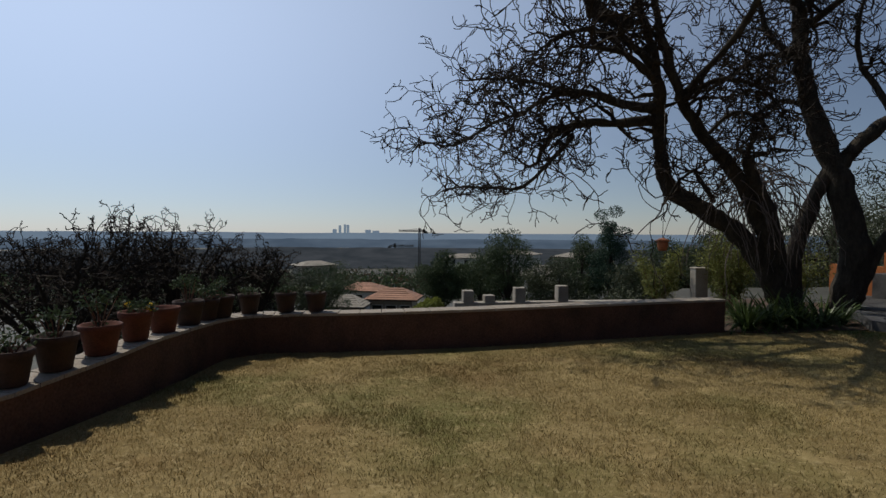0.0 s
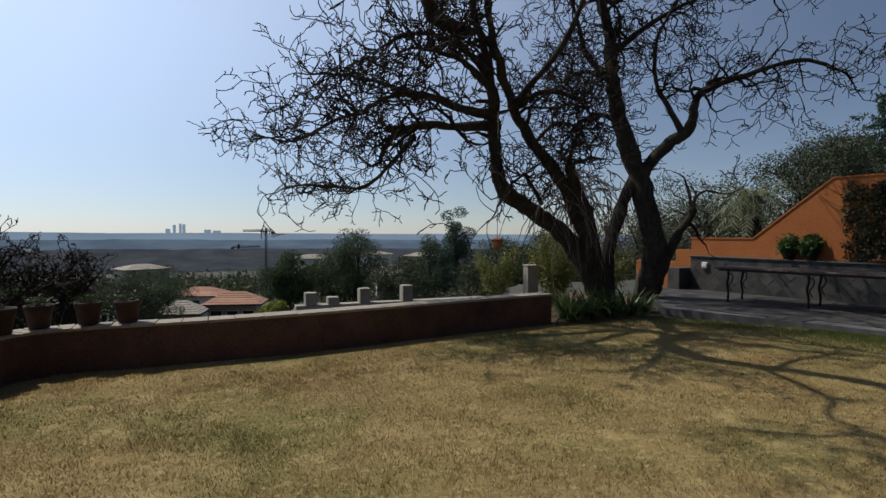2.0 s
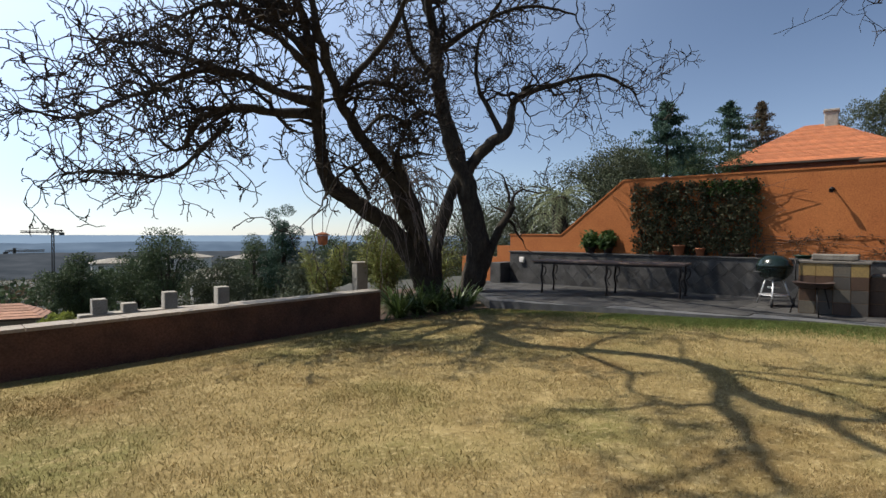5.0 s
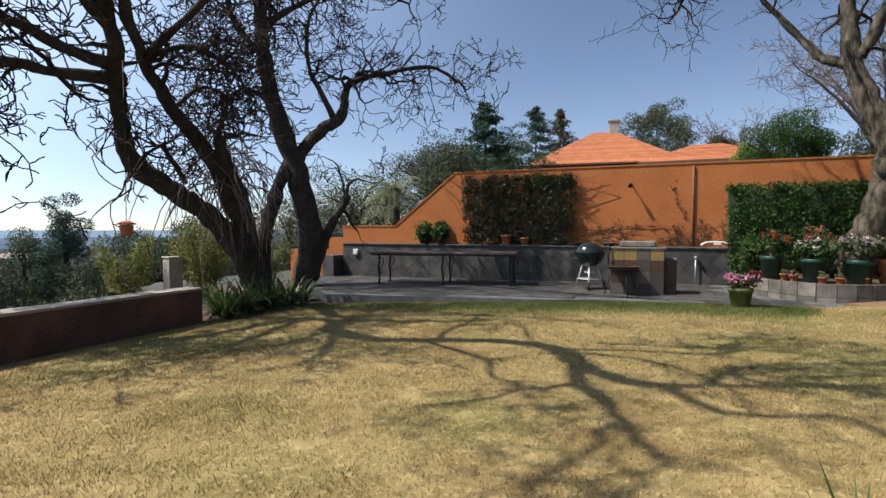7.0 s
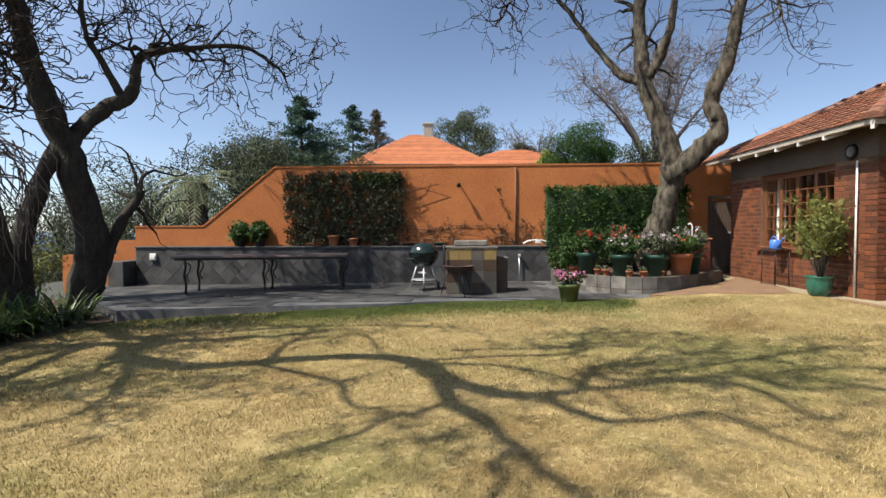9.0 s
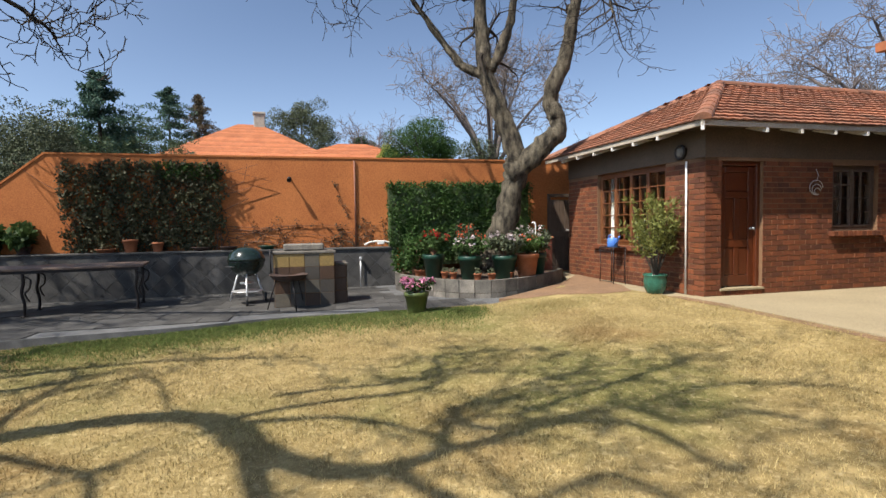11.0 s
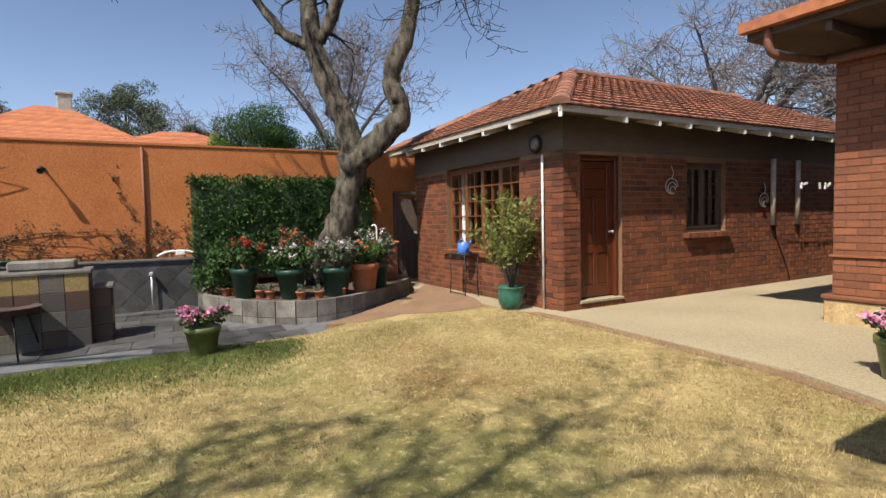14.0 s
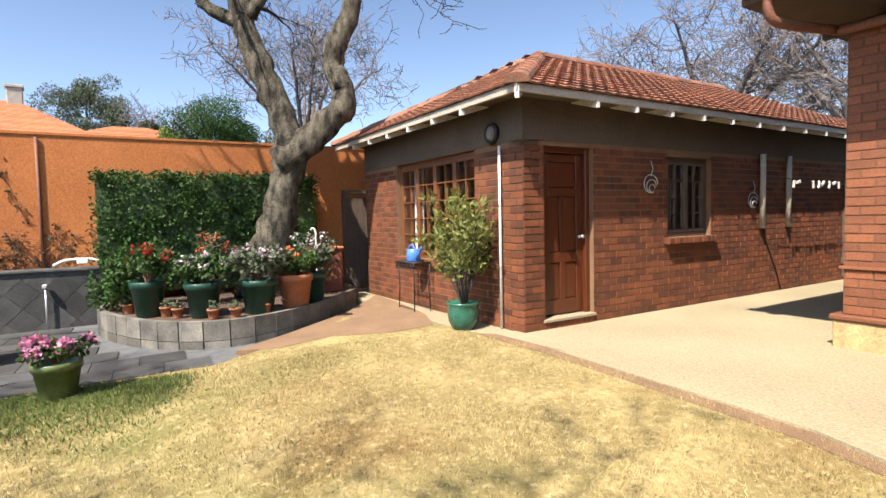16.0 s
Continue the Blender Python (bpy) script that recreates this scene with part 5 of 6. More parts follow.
# trees behind the orange wall
for az, top, d, w, m, label in ((33.6, 12.9, 36, 7.2, "pine", "dark blue-green conifer behind the wall"), (28.3, 12.4, 50, 9.6, "pine", "dark conifer with layered branches behind the wall"), (25.8, 12.0, 60, 7.4, "brownpine", "browning conifer behind the wall")):
    conifer(polar(az, d, 0), at_elev(d, top), w, M[m], label, int(az))
leafy_tree("gum_tree", polar(39.0, 30, 0), at_elev(30, 9.8), (2.9, 2.9, 2.5), M["gum"], "grey-green leafy tree behind the wall", 21, 55, 6000, 0.3)
leafy_tree("gum_tree", polar(47.5, 26, -0.5), at_elev(26, 7.2), (3.2, 3.2, 2.2), M["gum"], "pale grey-green tree beyond the terrace", 22, 55, 5200, 0.26)
leafy_tree("gum_tree", polar(36.2, 34, 0), at_elev(34, 9.0), (2.2, 2.2, 2.2), M["darkleaf"], "dark leafy tree behind the wall", 23, 40, 4000, 0.3)
leafy_tree("broadleaf_tree", polar(16.4, 68, 0), at_elev(68, 13.4), (4.4, 4.4, 6.0), M["gum"], "tall feathery grey-green tree behind a roof", 24, 80, 5200, 0.55, clump=0.42)
leafy_tree("broadleaf_tree", polar(5.3, 27, 0), at_elev(27, 10.6), (1.65, 1.65, 1.7), M["hedge"], "round dense green tree behind the wall", 25, 50, 6500, 0.2)
leafy_tree("shrub_tree", polar(8.6, 27.5, 0), at_elev(27.5, 8.2), (0.8, 0.8, 1.2), M["lime"], "yellow-green shrub behind the wall", 26, 20, 1500, 0.2)
leafy_tree("shrub_tree", polar(11.2, 40, 0), at_elev(40, 9.2), (1.3, 1.3, 1.8), M["darkleaf"], "small dark tree behind the wall", 27, 20, 2000, 0.3)
leafy_tree("shrub_tree", polar(-0.5, 30, 0), at_elev(30, 8.0), (3.4, 2.0, 1.5), M["gum"], "low grey-green trees behind the wall", 28, 40, 3200, 0.3)
leafy_tree("broadleaf_tree", polar(31.0, 44, 0), at_elev(44, 9.5), (4.0, 2.0, 3.0), M["darkleaf"], "dark tree mass behind the neighbouring roof", 29, 40, 4000, 0.4)
leafy_tree("broadleaf_tree", polar(54.0, 30, -1), at_elev(30, 5.6), (4.0, 3.0, 2.6), M["gum"], "hazy grey-green trees beyond the garden", 30, 50, 4200, 0.3)


def far_bare(az, dist, top, spread, seed, material, label, base_z=0.0, eye=(0.9, 1.0), lift=0.42, levels=2, trunk=0.3, count=9, dense=0.42):
    """A bare vase-shaped tree further off."""
    b = Vector(polar(az, dist, base_z, eye))
    r = random.Random(seed)
    limbs = []
    h = top - base_z
    fork = b + Vector((0, 0, h * lift))
    limbs.append(([b + Vector((0, 0, -1)), b + Vector((0.1, 0.1, h * lift * 0.5)), fork], trunk, trunk * 0.8, 2.0))
    for k in range(count):
        a = math.tau * k * 0.382 if count > 9 else math.tau * k / 9 + r.uniform(-0.3, 0.3)
        q = r.uniform(0.5, 1.0)
        reach = Vector((math.cos(a), math.sin(a), 0)) * spread * q
        zt = h * (1 - lift) * (1 - 0.4 * q * q) * r.uniform(0.85, 1.0)
        limbs.append(([fork - Vector((0, 0, 0.3)), fork + reach * 0.35 + Vector((0, 0, zt * 0.45)), fork + reach * 0.75 + Vector((0, 0, zt * 0.8)), fork + reach + Vector((0, 0, zt * 0.95))], trunk * 0.45, 0.02, 0.35))
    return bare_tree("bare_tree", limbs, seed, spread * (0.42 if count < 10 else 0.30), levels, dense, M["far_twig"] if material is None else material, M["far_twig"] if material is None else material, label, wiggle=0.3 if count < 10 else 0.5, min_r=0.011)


far_bare(-1.6, 30, at_elev(30, 17.5), 4.2, 41, None, "spreading bare grey tree behind the wall", lift=0.36)
far_bare(9.6, 40, at_elev(40, 10.2), 2.6, 42, None, "small bare tree behind the wall")
EYE2 = (4.0, 1.5)
far_bare(-41.0, 28, at_elev(28, 18.5), 5.5, 43, None, "large bare tree behind the buildings", eye=EYE2, lift=0.3, trunk=0.4)
far_bare(-52.0, 24, at_elev(24, 18.0), 5.0, 44, None, "large bare tree behind the buildings", eye=EYE2, lift=0.3, trunk=0.4)
far_bare(-31.0, 36, at_elev(36, 13.0), 4.0, 45, None, "bare grey tree behind the tiled roof", eye=EYE2, lift=0.35)
leafy_tree("broadleaf_tree", polar(-38.0, 34, 0, EYE2), at_elev(34, 9.5), (5.0, 3.0, 3.0), M["gum"], "dull green trees behind the buildings", 46, 40, 3500, 0.35)
far_bare(-14.5, 40, at_elev(40, 9.2), 2.0, 47, None, "small bare tree behind the brick building", eye=EYE2)
# bare trees below the low wall
for az, dist, el, reach, seed in ((119.6, 17, 2.5, 2.3, 51), (129.5, 16, 2.9, 2.5, 52), (112.8, 18, 0.3, 1.5, 53), (125.0, 22, 0.9, 2.6, 54)):
    far_bare(az, dist, at_elev(dist, el), reach, seed, M["twig"], "bare flat-crowned tree below the garden wall", base_z=-5.0, lift=0.42, levels=3, trunk=0.2, count=15, dense=0.35)

# leafy trees below the low wall
for az, d, top, radii, m, seed in ((91.4, 30, -1.6, (1.7, 1.7, 1.7), "darkleaf", 61), (84.0, 34, 1.2, (2.4, 2.4, 3.0), "darkleaf", 62), (86.5, 36, -1.0, (2.6, 2.4, 2.4), "darkleaf", 63), (79.0, 30, -1.6, (2.0, 2.0, 2.2), "gum", 64), (73.2, 36, 3.4, (1.7, 1.7, 3.4), "pine", 65), (76.0, 38, 0.2, (2.6, 2.0, 2.8), "darkleaf", 66), (69.5, 26, -1.0, (2.4, 2.2, 2.4), "gum", 67), (66.5, 26, 0.6, (2.4, 2.0, 2.4), "darkleaf", 68), (62.0, 24, 2.0, (2.4, 2.2, 2.4), "gum", 69), (92.9, 26, -6.6, (0.8, 0.8, 0.8), "lime", 70), (122.0, 30, -3.2, (6.0, 2.0, 2.2), "gum", 71), (108.0, 30, -3.4, (3.5, 2.0, 1.8), "gum", 72), (103.5, 40, -4.6, (2.4, 2.0, 1.6), "darkleaf", 73), (103.5, 60, -3.0, (5.0, 3.0, 3.0), "darkleaf", 74), (113.0, 30, -4.2, (3.0, 2.0, 1.7), "darkleaf", 75)):
    h = 2.0 * radii[2] + 2.5
    leafy_tree("valley_tree", polar(az, d, at_elev(d, top) - h), h, radii, M[m], "dark green leafy tree on the slope below the garden", seed, 40, 3600, 0.28, clump=0.5)
palm = thing("palm_tree", pose(*polar(43.6, 19.5, -0.3)), "shaggy palm with grey-green fronds beyond the terrace", "palm tree")
ph = at_elev(19.5, 4.1) + 0.3
tube("trunk", [(0, 0, -0.5), (0.05, 0, ph * 0.5), (0, 0, ph)], [0.32, 0.28, 0.3], M["pale_bark"], palm, 10)
for k in range(34):
    a, rise = k * 2.4, 0.9 - 1.5 * (k / 34)
    v, f = [], []
    spine = [Vector((math.cos(a) * s * 1.25, math.sin(a) * s * 1.25, ph + rise * s * 1.3 - 0.75 * s * s)) for s in (0.1, 0.35, 0.6, 0.8, 1.0)]
    tube_into(v, f, spine, [0.02, 0.016, 0.012, 0.008, 0.004], 4)
    side = Vector((-math.sin(a), math.cos(a), 0))
    for p, q in zip(spine, spine[1:]):
        for t in (0.0, 0.33, 0.66):
            c = p.lerp(q, t)
            for sg in (-1, 1):
                n = len(v)
                tip = c + side * sg * 0.26 + (q - p).normalized() * 0.22 - Vector((0, 0, 0.1))
                v += [tuple(c), tuple(c + (q - p) * 0.14), tuple(tip)]
                f.append((n, n + 1, n + 2))
    link_mesh("frond", v, f, M["palm"], palm)

# ---- things on the terrace ----
def pot_profile(r, h):
    return [(r * 0.66, 0.0), (r * 0.70, 0.01), (r * 0.93, h * 0.80), (r * 1.0, h * 0.80), (r * 1.02, h * 0.98), (r * 0.97, h), (r * 0.90, h * 0.98), (r * 0.86, h * 0.86), (0.01, h * 0.84)]


def pot(name, x, y, z, r, h, material, label, group=""):
    t = thing(name, pose(x, y, z), label, "flower pot", group)
    part("pot_body", lathe(pot_profile(r, h), 24), material, t, smooth=True)
    return t


def stems(parent, n, h, spread, z, seed, material=None, lean=0.0):
    r = random.Random(seed)
    v, f, tips = [], [], []
    for _ in range(n):
        a, q = r.uniform(0, math.tau), r.uniform(0.2, 1) * spread
        top_p = (math.cos(a) * q + lean, math.sin(a) * q, z + h * r.uniform(0.6, 1.0))
        tube_into(v, f, smooth_line([(math.cos(a) * 0.02, math.sin(a) * 0.02, z), (math.cos(a) * q * 0.5 + lean * 0.4, math.sin(a) * q * 0.5, z + h * 0.45), top_p], 3, 0.008, seed), [0.008, 0.007, 0.007, 0.006, 0.005, 0.004, 0.003], 4)
        tips.append(top_p)
    link_mesh("stem_growth", v, f, material or M["dryvine"], parent)["kind"] = "stuff"
    return tips


def flowering(p, top, h, spread, leaf, petal, seed, n_leaf=700, n_petal=420, petal_size=0.035, leaf_size=0.06):
    """Stems, leaves and a cloud of petals in heads, planted in a pot whose soil is at top."""
    tips = stems(p, 16, h, spread, top - 0.02, seed)
    mids = [(x * 0.75, y * 0.75, top + (z - top) * 0.6) for x, y, z in tips] + [(x * 0.95, y * 0.95, top + (z - top) * 0.85) for x, y, z in tips]
    leaves("foliage", mids, (spread * 0.3, spread * 0.3, h * 0.25), n_leaf, leaf_size, leaf, p, aspect=0.6)["kind"] = "stuff"
    r = random.Random(seed)
    heads = [t for t in tips if r.random() < 0.85]
    leaves("blossom", heads, (0.055, 0.055, 0.04), n_petal, petal_size, petal, p, aspect=0.9, label="")["kind"] = "stuff"


# long table with wrought-iron legs
T0, T1 = Vector((10.48, 10.6, 0)), Vector((11.86, 7.62, 0))
tdir = (T1 - T0).normalized()
tz = patio_z(9.2)
table = thing("long_table", Matrix.Translation((T0.x, T0.y, 0)) @ pose(0, 0, 0, 0, 0, math.degrees(math.atan2(tdir.y, tdir.x))), "long slatted brown table on scrolled black iron legs", "table")
TL = (T1 - T0).length
for k in range(7):
    part("board", box(-0.28, -0.05 + k * 0.141, 0.815, TL + 0.12, -0.05 + k * 0.141 + 0.133, 0.855, 0.006), M["table"], table)
part("apron_rail", box(-0.2, -0.02, 0.765, TL + 0.05, 0.01, 0.814), M["iron"], table)
part("apron_rail", box(-0.2, 0.88, 0.765, TL + 0.05, 0.91, 0.814), M["iron"], table)
for k in range(3):
    x = 0.0 + k * TL / 2
    for y in (0.02, 0.86):
        z = patio_z((T0 + tdir * x).y)
        tube("leg", smooth_line([(x, y, z), (x + 0.015, y, 0.25), (x - 0.02, y, 0.45), (x + 0.012, y, 0.62), (x, y, 0.78)], 3), 0.026, M["iron"], table, 6)
        tube("scroll", smooth_line([(x + 0.02, y, 0.72), (x + 0.11, y, 0.66), (x + 0.09, y, 0.52), (x + 0.03, y, 0.45), (x + 0.05, y, 0.36), (x + 0.09, y, 0.30)], 3), 0.015, M["iron"], table, 5)
        part("foot", lathe([(0.05, 0), (0.05, 0.014), (0.028, 0.026)], 10), M["iron"], table, m=pose(x, y, z))

# brick braai block clad in rusty slate
braai = thing("braai_block", pose(11.55, 5.05, patio_z(4.8), 0, 0, -73.0), "built-in barbecue block clad in rust-coloured slate tiles", "barbecue")
part("core", box(0.0, -0.0, -0.1, 1.0, 0.62, 0.90), M["mortar"], braai)
part("core", box(1.0, 0.15, -0.1, 1.22, 0.62, 0.68), M["mortar"], braai)
for c in range(4):
    for r_ in range(4):
        part("slate_tile", box(c * 0.25 + 0.004, -0.014, r_ * 0.226 + 0.004, c * 0.25 + 0.246, -0.001, r_ * 0.226 + 0.222, 0.003), M["slate_rust"], braai)
for r_ in range(3):
    part("slate_tile", box(1.002, 0.136, r_ * 0.226 + 0.004, 1.22, 0.149, r_ * 0.226 + 0.222, 0.003), M["slate_rust"], braai)
    for c in range(2):
        part("slate_tile", box(1.221, 0.15 + c * 0.236, r_ * 0.226 + 0.004, 1.234, 0.15 + c * 0.236 + 0.23, r_ * 0.226 + 0.222, 0.003), M["slate_rust"], braai)
for r_ in range(4):
    for c in range(2):
        part("slate_tile", box(-0.014, c * 0.31 + 0.004, r_ * 0.226 + 0.004, -0.001, c * 0.31 + 0.306, r_ * 0.226 + 0.222, 0.003), M["slate_rust"], braai)
part("top_slab", box(-0.03, -0.03, 0.902, 1.03, 0.65, 0.94, 0.006), M["planter_slate"], braai)
part("top_slab", box(1.031, 0.12, 0.682, 1.25, 0.65, 0.72, 0.006), M["planter_slate"], braai)
part("hood", box(0.15, 0.30, 0.945, 0.85, 0.62, 1.06, 0.02), M["planter_slate"], braai, "grey stone slab on the barbecue")

# kettle barbecue
kz = patio_z(5.8)
kettle = thing("kettle_barbecue", pose(12.2, 5.78, kz) @ Matrix.Scale(1.12, 4), "round dark-green enamel kettle barbecue on pale metal legs", "barbecue")
bowl = [(0.02, 0.44), (0.12, 0.45), (0.21, 0.52), (0.27, 0.61), (0.285, 0.68), (0.29, 0.69)]
part("bowl", lathe(bowl, 32), M["enamel"], kettle, smooth=True)
part("lid", lathe([(0.293, 0.692), (0.285, 0.74), (0.245, 0.83), (0.16, 0.895), (0.06, 0.92), (0.005, 0.922)], 32), M["enamel"], kettle, smooth=True)
tube("lid_handle", [(-0.05, 0, 0.91), (-0.045, 0, 0.96), (0.045, 0, 0.96), (0.05, 0, 0.91)], 0.011, M["rubber"], kettle, 6)
part("ash_pan", lathe([(0.09, 0.32), (0.11, 0.33), (0.11, 0.345), (0.01, 0.345)], 20), M["steel"], kettle, smooth=True)
for k, a in enumerate((200, 320, 80)):
    c, s = math.cos(radians(a)), math.sin(radians(a))
    leg = tube("leg", [(c * 0.15, s * 0.15, 0.50), (c * 0.32, s * 0.32, 0.03)], 0.015, M["steel"], kettle, 7)
    if k < 2:
        part("wheel", lathe([(0.02, -0.015), (0.075, -0.017), (0.08, 0), (0.075, 0.017), (0.02, 0.015)], 18), M["rubber"], leg, m=pose(c * 0.33, s * 0.33, 0.08, 90, 0, 20))
part("shelf", lathe([(0.24, 0.20), (0.245, 0.205), (0.24, 0.21)], 20), M["steel"], kettle)
part("side_handle", box(-0.09, 0.285, 0.60, 0.09, 0.34, 0.625, 0.008), M["rubber"], kettle, m=pose(0, 0, 0, 0, 0, 60))

# fire bowl on a tripod in front of the block
tripod = thing("fire_bowl", pose(11.38, 4.75, patio_z(4.7)), "rusty iron fire bowl on thin tripod legs", "fire bowl")
part("bowl", lathe([(0.02, 0.46), (0.15, 0.47), (0.27, 0.52), (0.31, 0.575), (0.32, 0.58), (0.30, 0.565), (0.02, 0.49)], 24), M["old_pot"], tripod, smooth=True)
for a in (95, 215, 335):
    c, s = math.cos(radians(a)), math.sin(radians(a))
    tube("leg", [(c * 0.2, s * 0.2, 0.53), (c * 0.36, s * 0.36, 0.0)], 0.011, M["iron"], tripod, 6)
tube("poker", [(0.1, 0.33, 0.55), (0.1, 0.34, 1.0)], 0.012, M["iron"], tripod, 6)

# tap and pipe by the ledge
tap = thing("hose_tap", WALL @ pose(4.3, 0.46, 0.99), "white plastic hose connector lying on the ledge", "tap")
tube("hose", smooth_line([(0.35, -0.05, 0.05), (0.2, -0.05, 0.12), (-0.05, -0.05, 0.13), (-0.2, -0.05, 0.10), (-0.28, -0.05, 0.0)], 4), 0.022, M["white"], tap, 8)
part("box", box(-0.09, -0.10, 0.06, 0.06, -0.01, 0.15, 0.01), M["white"], tap)
part("planter_end", box(3.55, 0.30, 0.5, 3.93, 0.47, 0.985, 0.01), M["orange"], boundary, m=None)
pipe = thing("standpipe", WALL @ pose(4.75, 0.50, patio_z(4)), "grey upright water pipe with a tap", "standpipe")
tube("riser", [(0, 0, 0), (0, 0, 0.62)], 0.016, M["steel"], pipe)
part("tap_head", box(-0.03, -0.03, 0.60, 0.03, 0.06, 0.66, 0.01), M["steel"], pipe)

socket = thing("outdoor_socket", WALL @ pose(14.25, 0.442, 0.72), "white weatherproof socket box on the slate ledge", "socket")
part("back_box", box(-0.09, 0.0, -0.09, 0.09, 0.05, 0.09, 0.012), M["white"], socket)
part("flap", box(-0.07, 0.051, -0.07, 0.07, 0.065, 0.03, 0.008), M["white"], socket)
# pots on the ledge
LZ = 0.991
a_pot = pot("ledge_pot", *on_wall(12.0, 0.24, LZ), 0.17, 0.16, M["old_pot"], "brown bowl of strappy green plants on the ledge")
b_pot = pot("ledge_pot", *on_wall(11.45, 0.24, LZ), 0.15, 0.16, M["old_pot"], "brown bowl of strappy green plants on the ledge")


def straps(parent, n, length, z, seed, material, width=0.02, bend=0.6):
    """Arching strap leaves, each one strip."""
    r = random.Random(seed)
    v, f = [], []
    for _ in range(n):
        a, l, b = r.uniform(0, math.tau), length * r.uniform(0.6, 1.15), bend * r.uniform(0.5, 1.4)
        rad = Vector((math.cos(a), math.sin(a), 0))
        side = Vector((-rad.y, rad.x, 0)) * width * r.uniform(0.7, 1.2)
        start = rad * r.uniform(0, 0.05)
        rise = r.uniform(0.75, 1.6)
        n0 = len(v)
        for k in range(5):
            t = k / 4
            p = start + rad * (l * t * 0.75) + Vector((0, 0, z + l * (rise * t - b * t * t)))
            w = side * (1 - t * t * 0.95)
            v += [tuple(p - w), tuple(p + w)]
        f += [(n0 + 2 * k, n0 + 2 * k + 1, n0 + 2 * k + 3, n0 + 2 * k + 2) for k in range(4)]
    ob = link_mesh("strap_growth", v, f, material, parent)
    ob["kind"] = "stuff"
    return ob


straps(a_pot, 60, 0.42, 0.12, 1, M["leaf"], 0.03, 0.45)
straps(b_pot, 60, 0.40, 0.12, 2, M["leaf"], 0.03, 0.45)
leaves("foliage", [(0, 0, 0.36), (0.14, 0.1, 0.3), (-0.14, 0, 0.32), (0.05, 0.05, 0.48)], (0.22, 0.2, 0.18), 420, 0.15, M["leaf"], a_pot)["kind"] = "stuff"
leaves("foliage", [(0, 0, 0.36), (0.14, 0.1, 0.3), (-0.14, 0, 0.32), (0.05, 0.05, 0.48)], (0.22, 0.2, 0.18), 420, 0.15, M["leaf"], b_pot)["kind"] = "stuff"
pot("ledge_pot", *on_wall(9.48, 0.24, LZ), 0.15, 0.27, M["terracotta"], "plain terracotta pot standing on the slate ledge")
pot("ledge_pot", *on_wall(8.95, 0.26, LZ), 0.12, 0.20, M["terracotta"], "smaller terracotta pot standing on the slate ledge")
for s, g in ((7.55, "old_pot"), (6.75, "green_pot"), (9.95, "terracotta"), (8.1, "old_pot")):
    pot("ledge_bowl", *on_wall(s, 0.25, LZ), 0.19, 0.08, M[g], "shallow plant bowl standing on the slate ledge", "ledge bowls")

# creeper on the trellis, hedge, thin vines
creeper = thing("creeper", WALL @ pose(9.2, 0.0, 1.0), "square of dense brownish-green creeper trained on the wall", "creeper")
v, f = [], []
for k in range(46):
    x = rng.uniform(-1.5, 1.5)
    line = [(x + rng.gauss(0, 0.12) * j, 0.04 + rng.uniform(0, 0.06), j * 0.37) for j in range(6)]
    tube_into(v, f, line, [0.012, 0.011, 0.01, 0.008, 0.006, 0.004], 4)
link_mesh("stem_growth", v, f, M["dryvine"], creeper)["kind"] = "stuff"
pts = []
while len(pts) < 620:
    x, z = rng.uniform(-1.55, 1.6), rng.uniform(0.02, 1.86)
    if noise.noise((x * 1.6, z * 1.6, 4)) > -0.55:
        pts.append((x, rng.uniform(0.05, 0.16), z))
leaves("foliage", pts, (0.11, 0.06, 0.11), 13500, 0.065, M["ivy"], creeper, aspect=0.8)["kind"] = "stuff"
top_pts = [(rng.uniform(-1.5, -0.2), 0.12, rng.uniform(1.55, 1.85)) for _ in range(60)]
leaves("foliage", top_pts, (0.1, 0.06, 0.08), 900, 0.06, M["hedge"], creeper, aspect=0.8, label="fresh green leaves at the top")["kind"] = "stuff"
hedge = thing("hedge", WALL @ pose(2.5, 0.30, 0.56), "clipped dark green hedge against the boundary wall", "hedge")
pts = []
for _ in range(900):
    x, z = rng.uniform(-1.75, 1.6), rng.uniform(0.1, 1.80)
    pts.append((x, 0.26 + 0.05 * noise.noise((x * 2, z * 2, 0)) + rng.uniform(-0.12, 0.02), z + 0.05 * noise.noise((x * 3, 0, 1))))
for _ in range(300):
    pts.append((rng.uniform(-1.75, 1.6), rng.uniform(-0.2, 0.26), 1.80 + rng.uniform(-0.06, 0.04)))
leaves("foliage", pts, (0.09, 0.07, 0.09), 16000, 0.055, M["hedge"], hedge, aspect=0.65)["kind"] = "stuff"
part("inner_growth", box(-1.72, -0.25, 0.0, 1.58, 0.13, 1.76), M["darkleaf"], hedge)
v, f = [], []
for k in range(28):
    s = 4.82 + rng.uniform(-0.9, 3.2) if k % 3 else 4.82
    p = Vector((s, 0.02, 0.98))
    line = [p.copy()]
    d = Vector((rng.uniform(-0.5, 0.5), 0, 1)).normalized()
    for j in range(9):
        d = (d + Vector((rng.gauss(0, 0.35), 0, rng.gauss(-0.03, 0.3)))).normalized()
        p = p + d * rng.uniform(0.05, 0.11)
        line.append(Vector((p.x, 0.012 + rng.uniform(0, 0.02), max(1.0, p.z))))
    tube_into(v, f, line, [0.007 * (1 - 0.08 * j) for j in range(10)], 4)
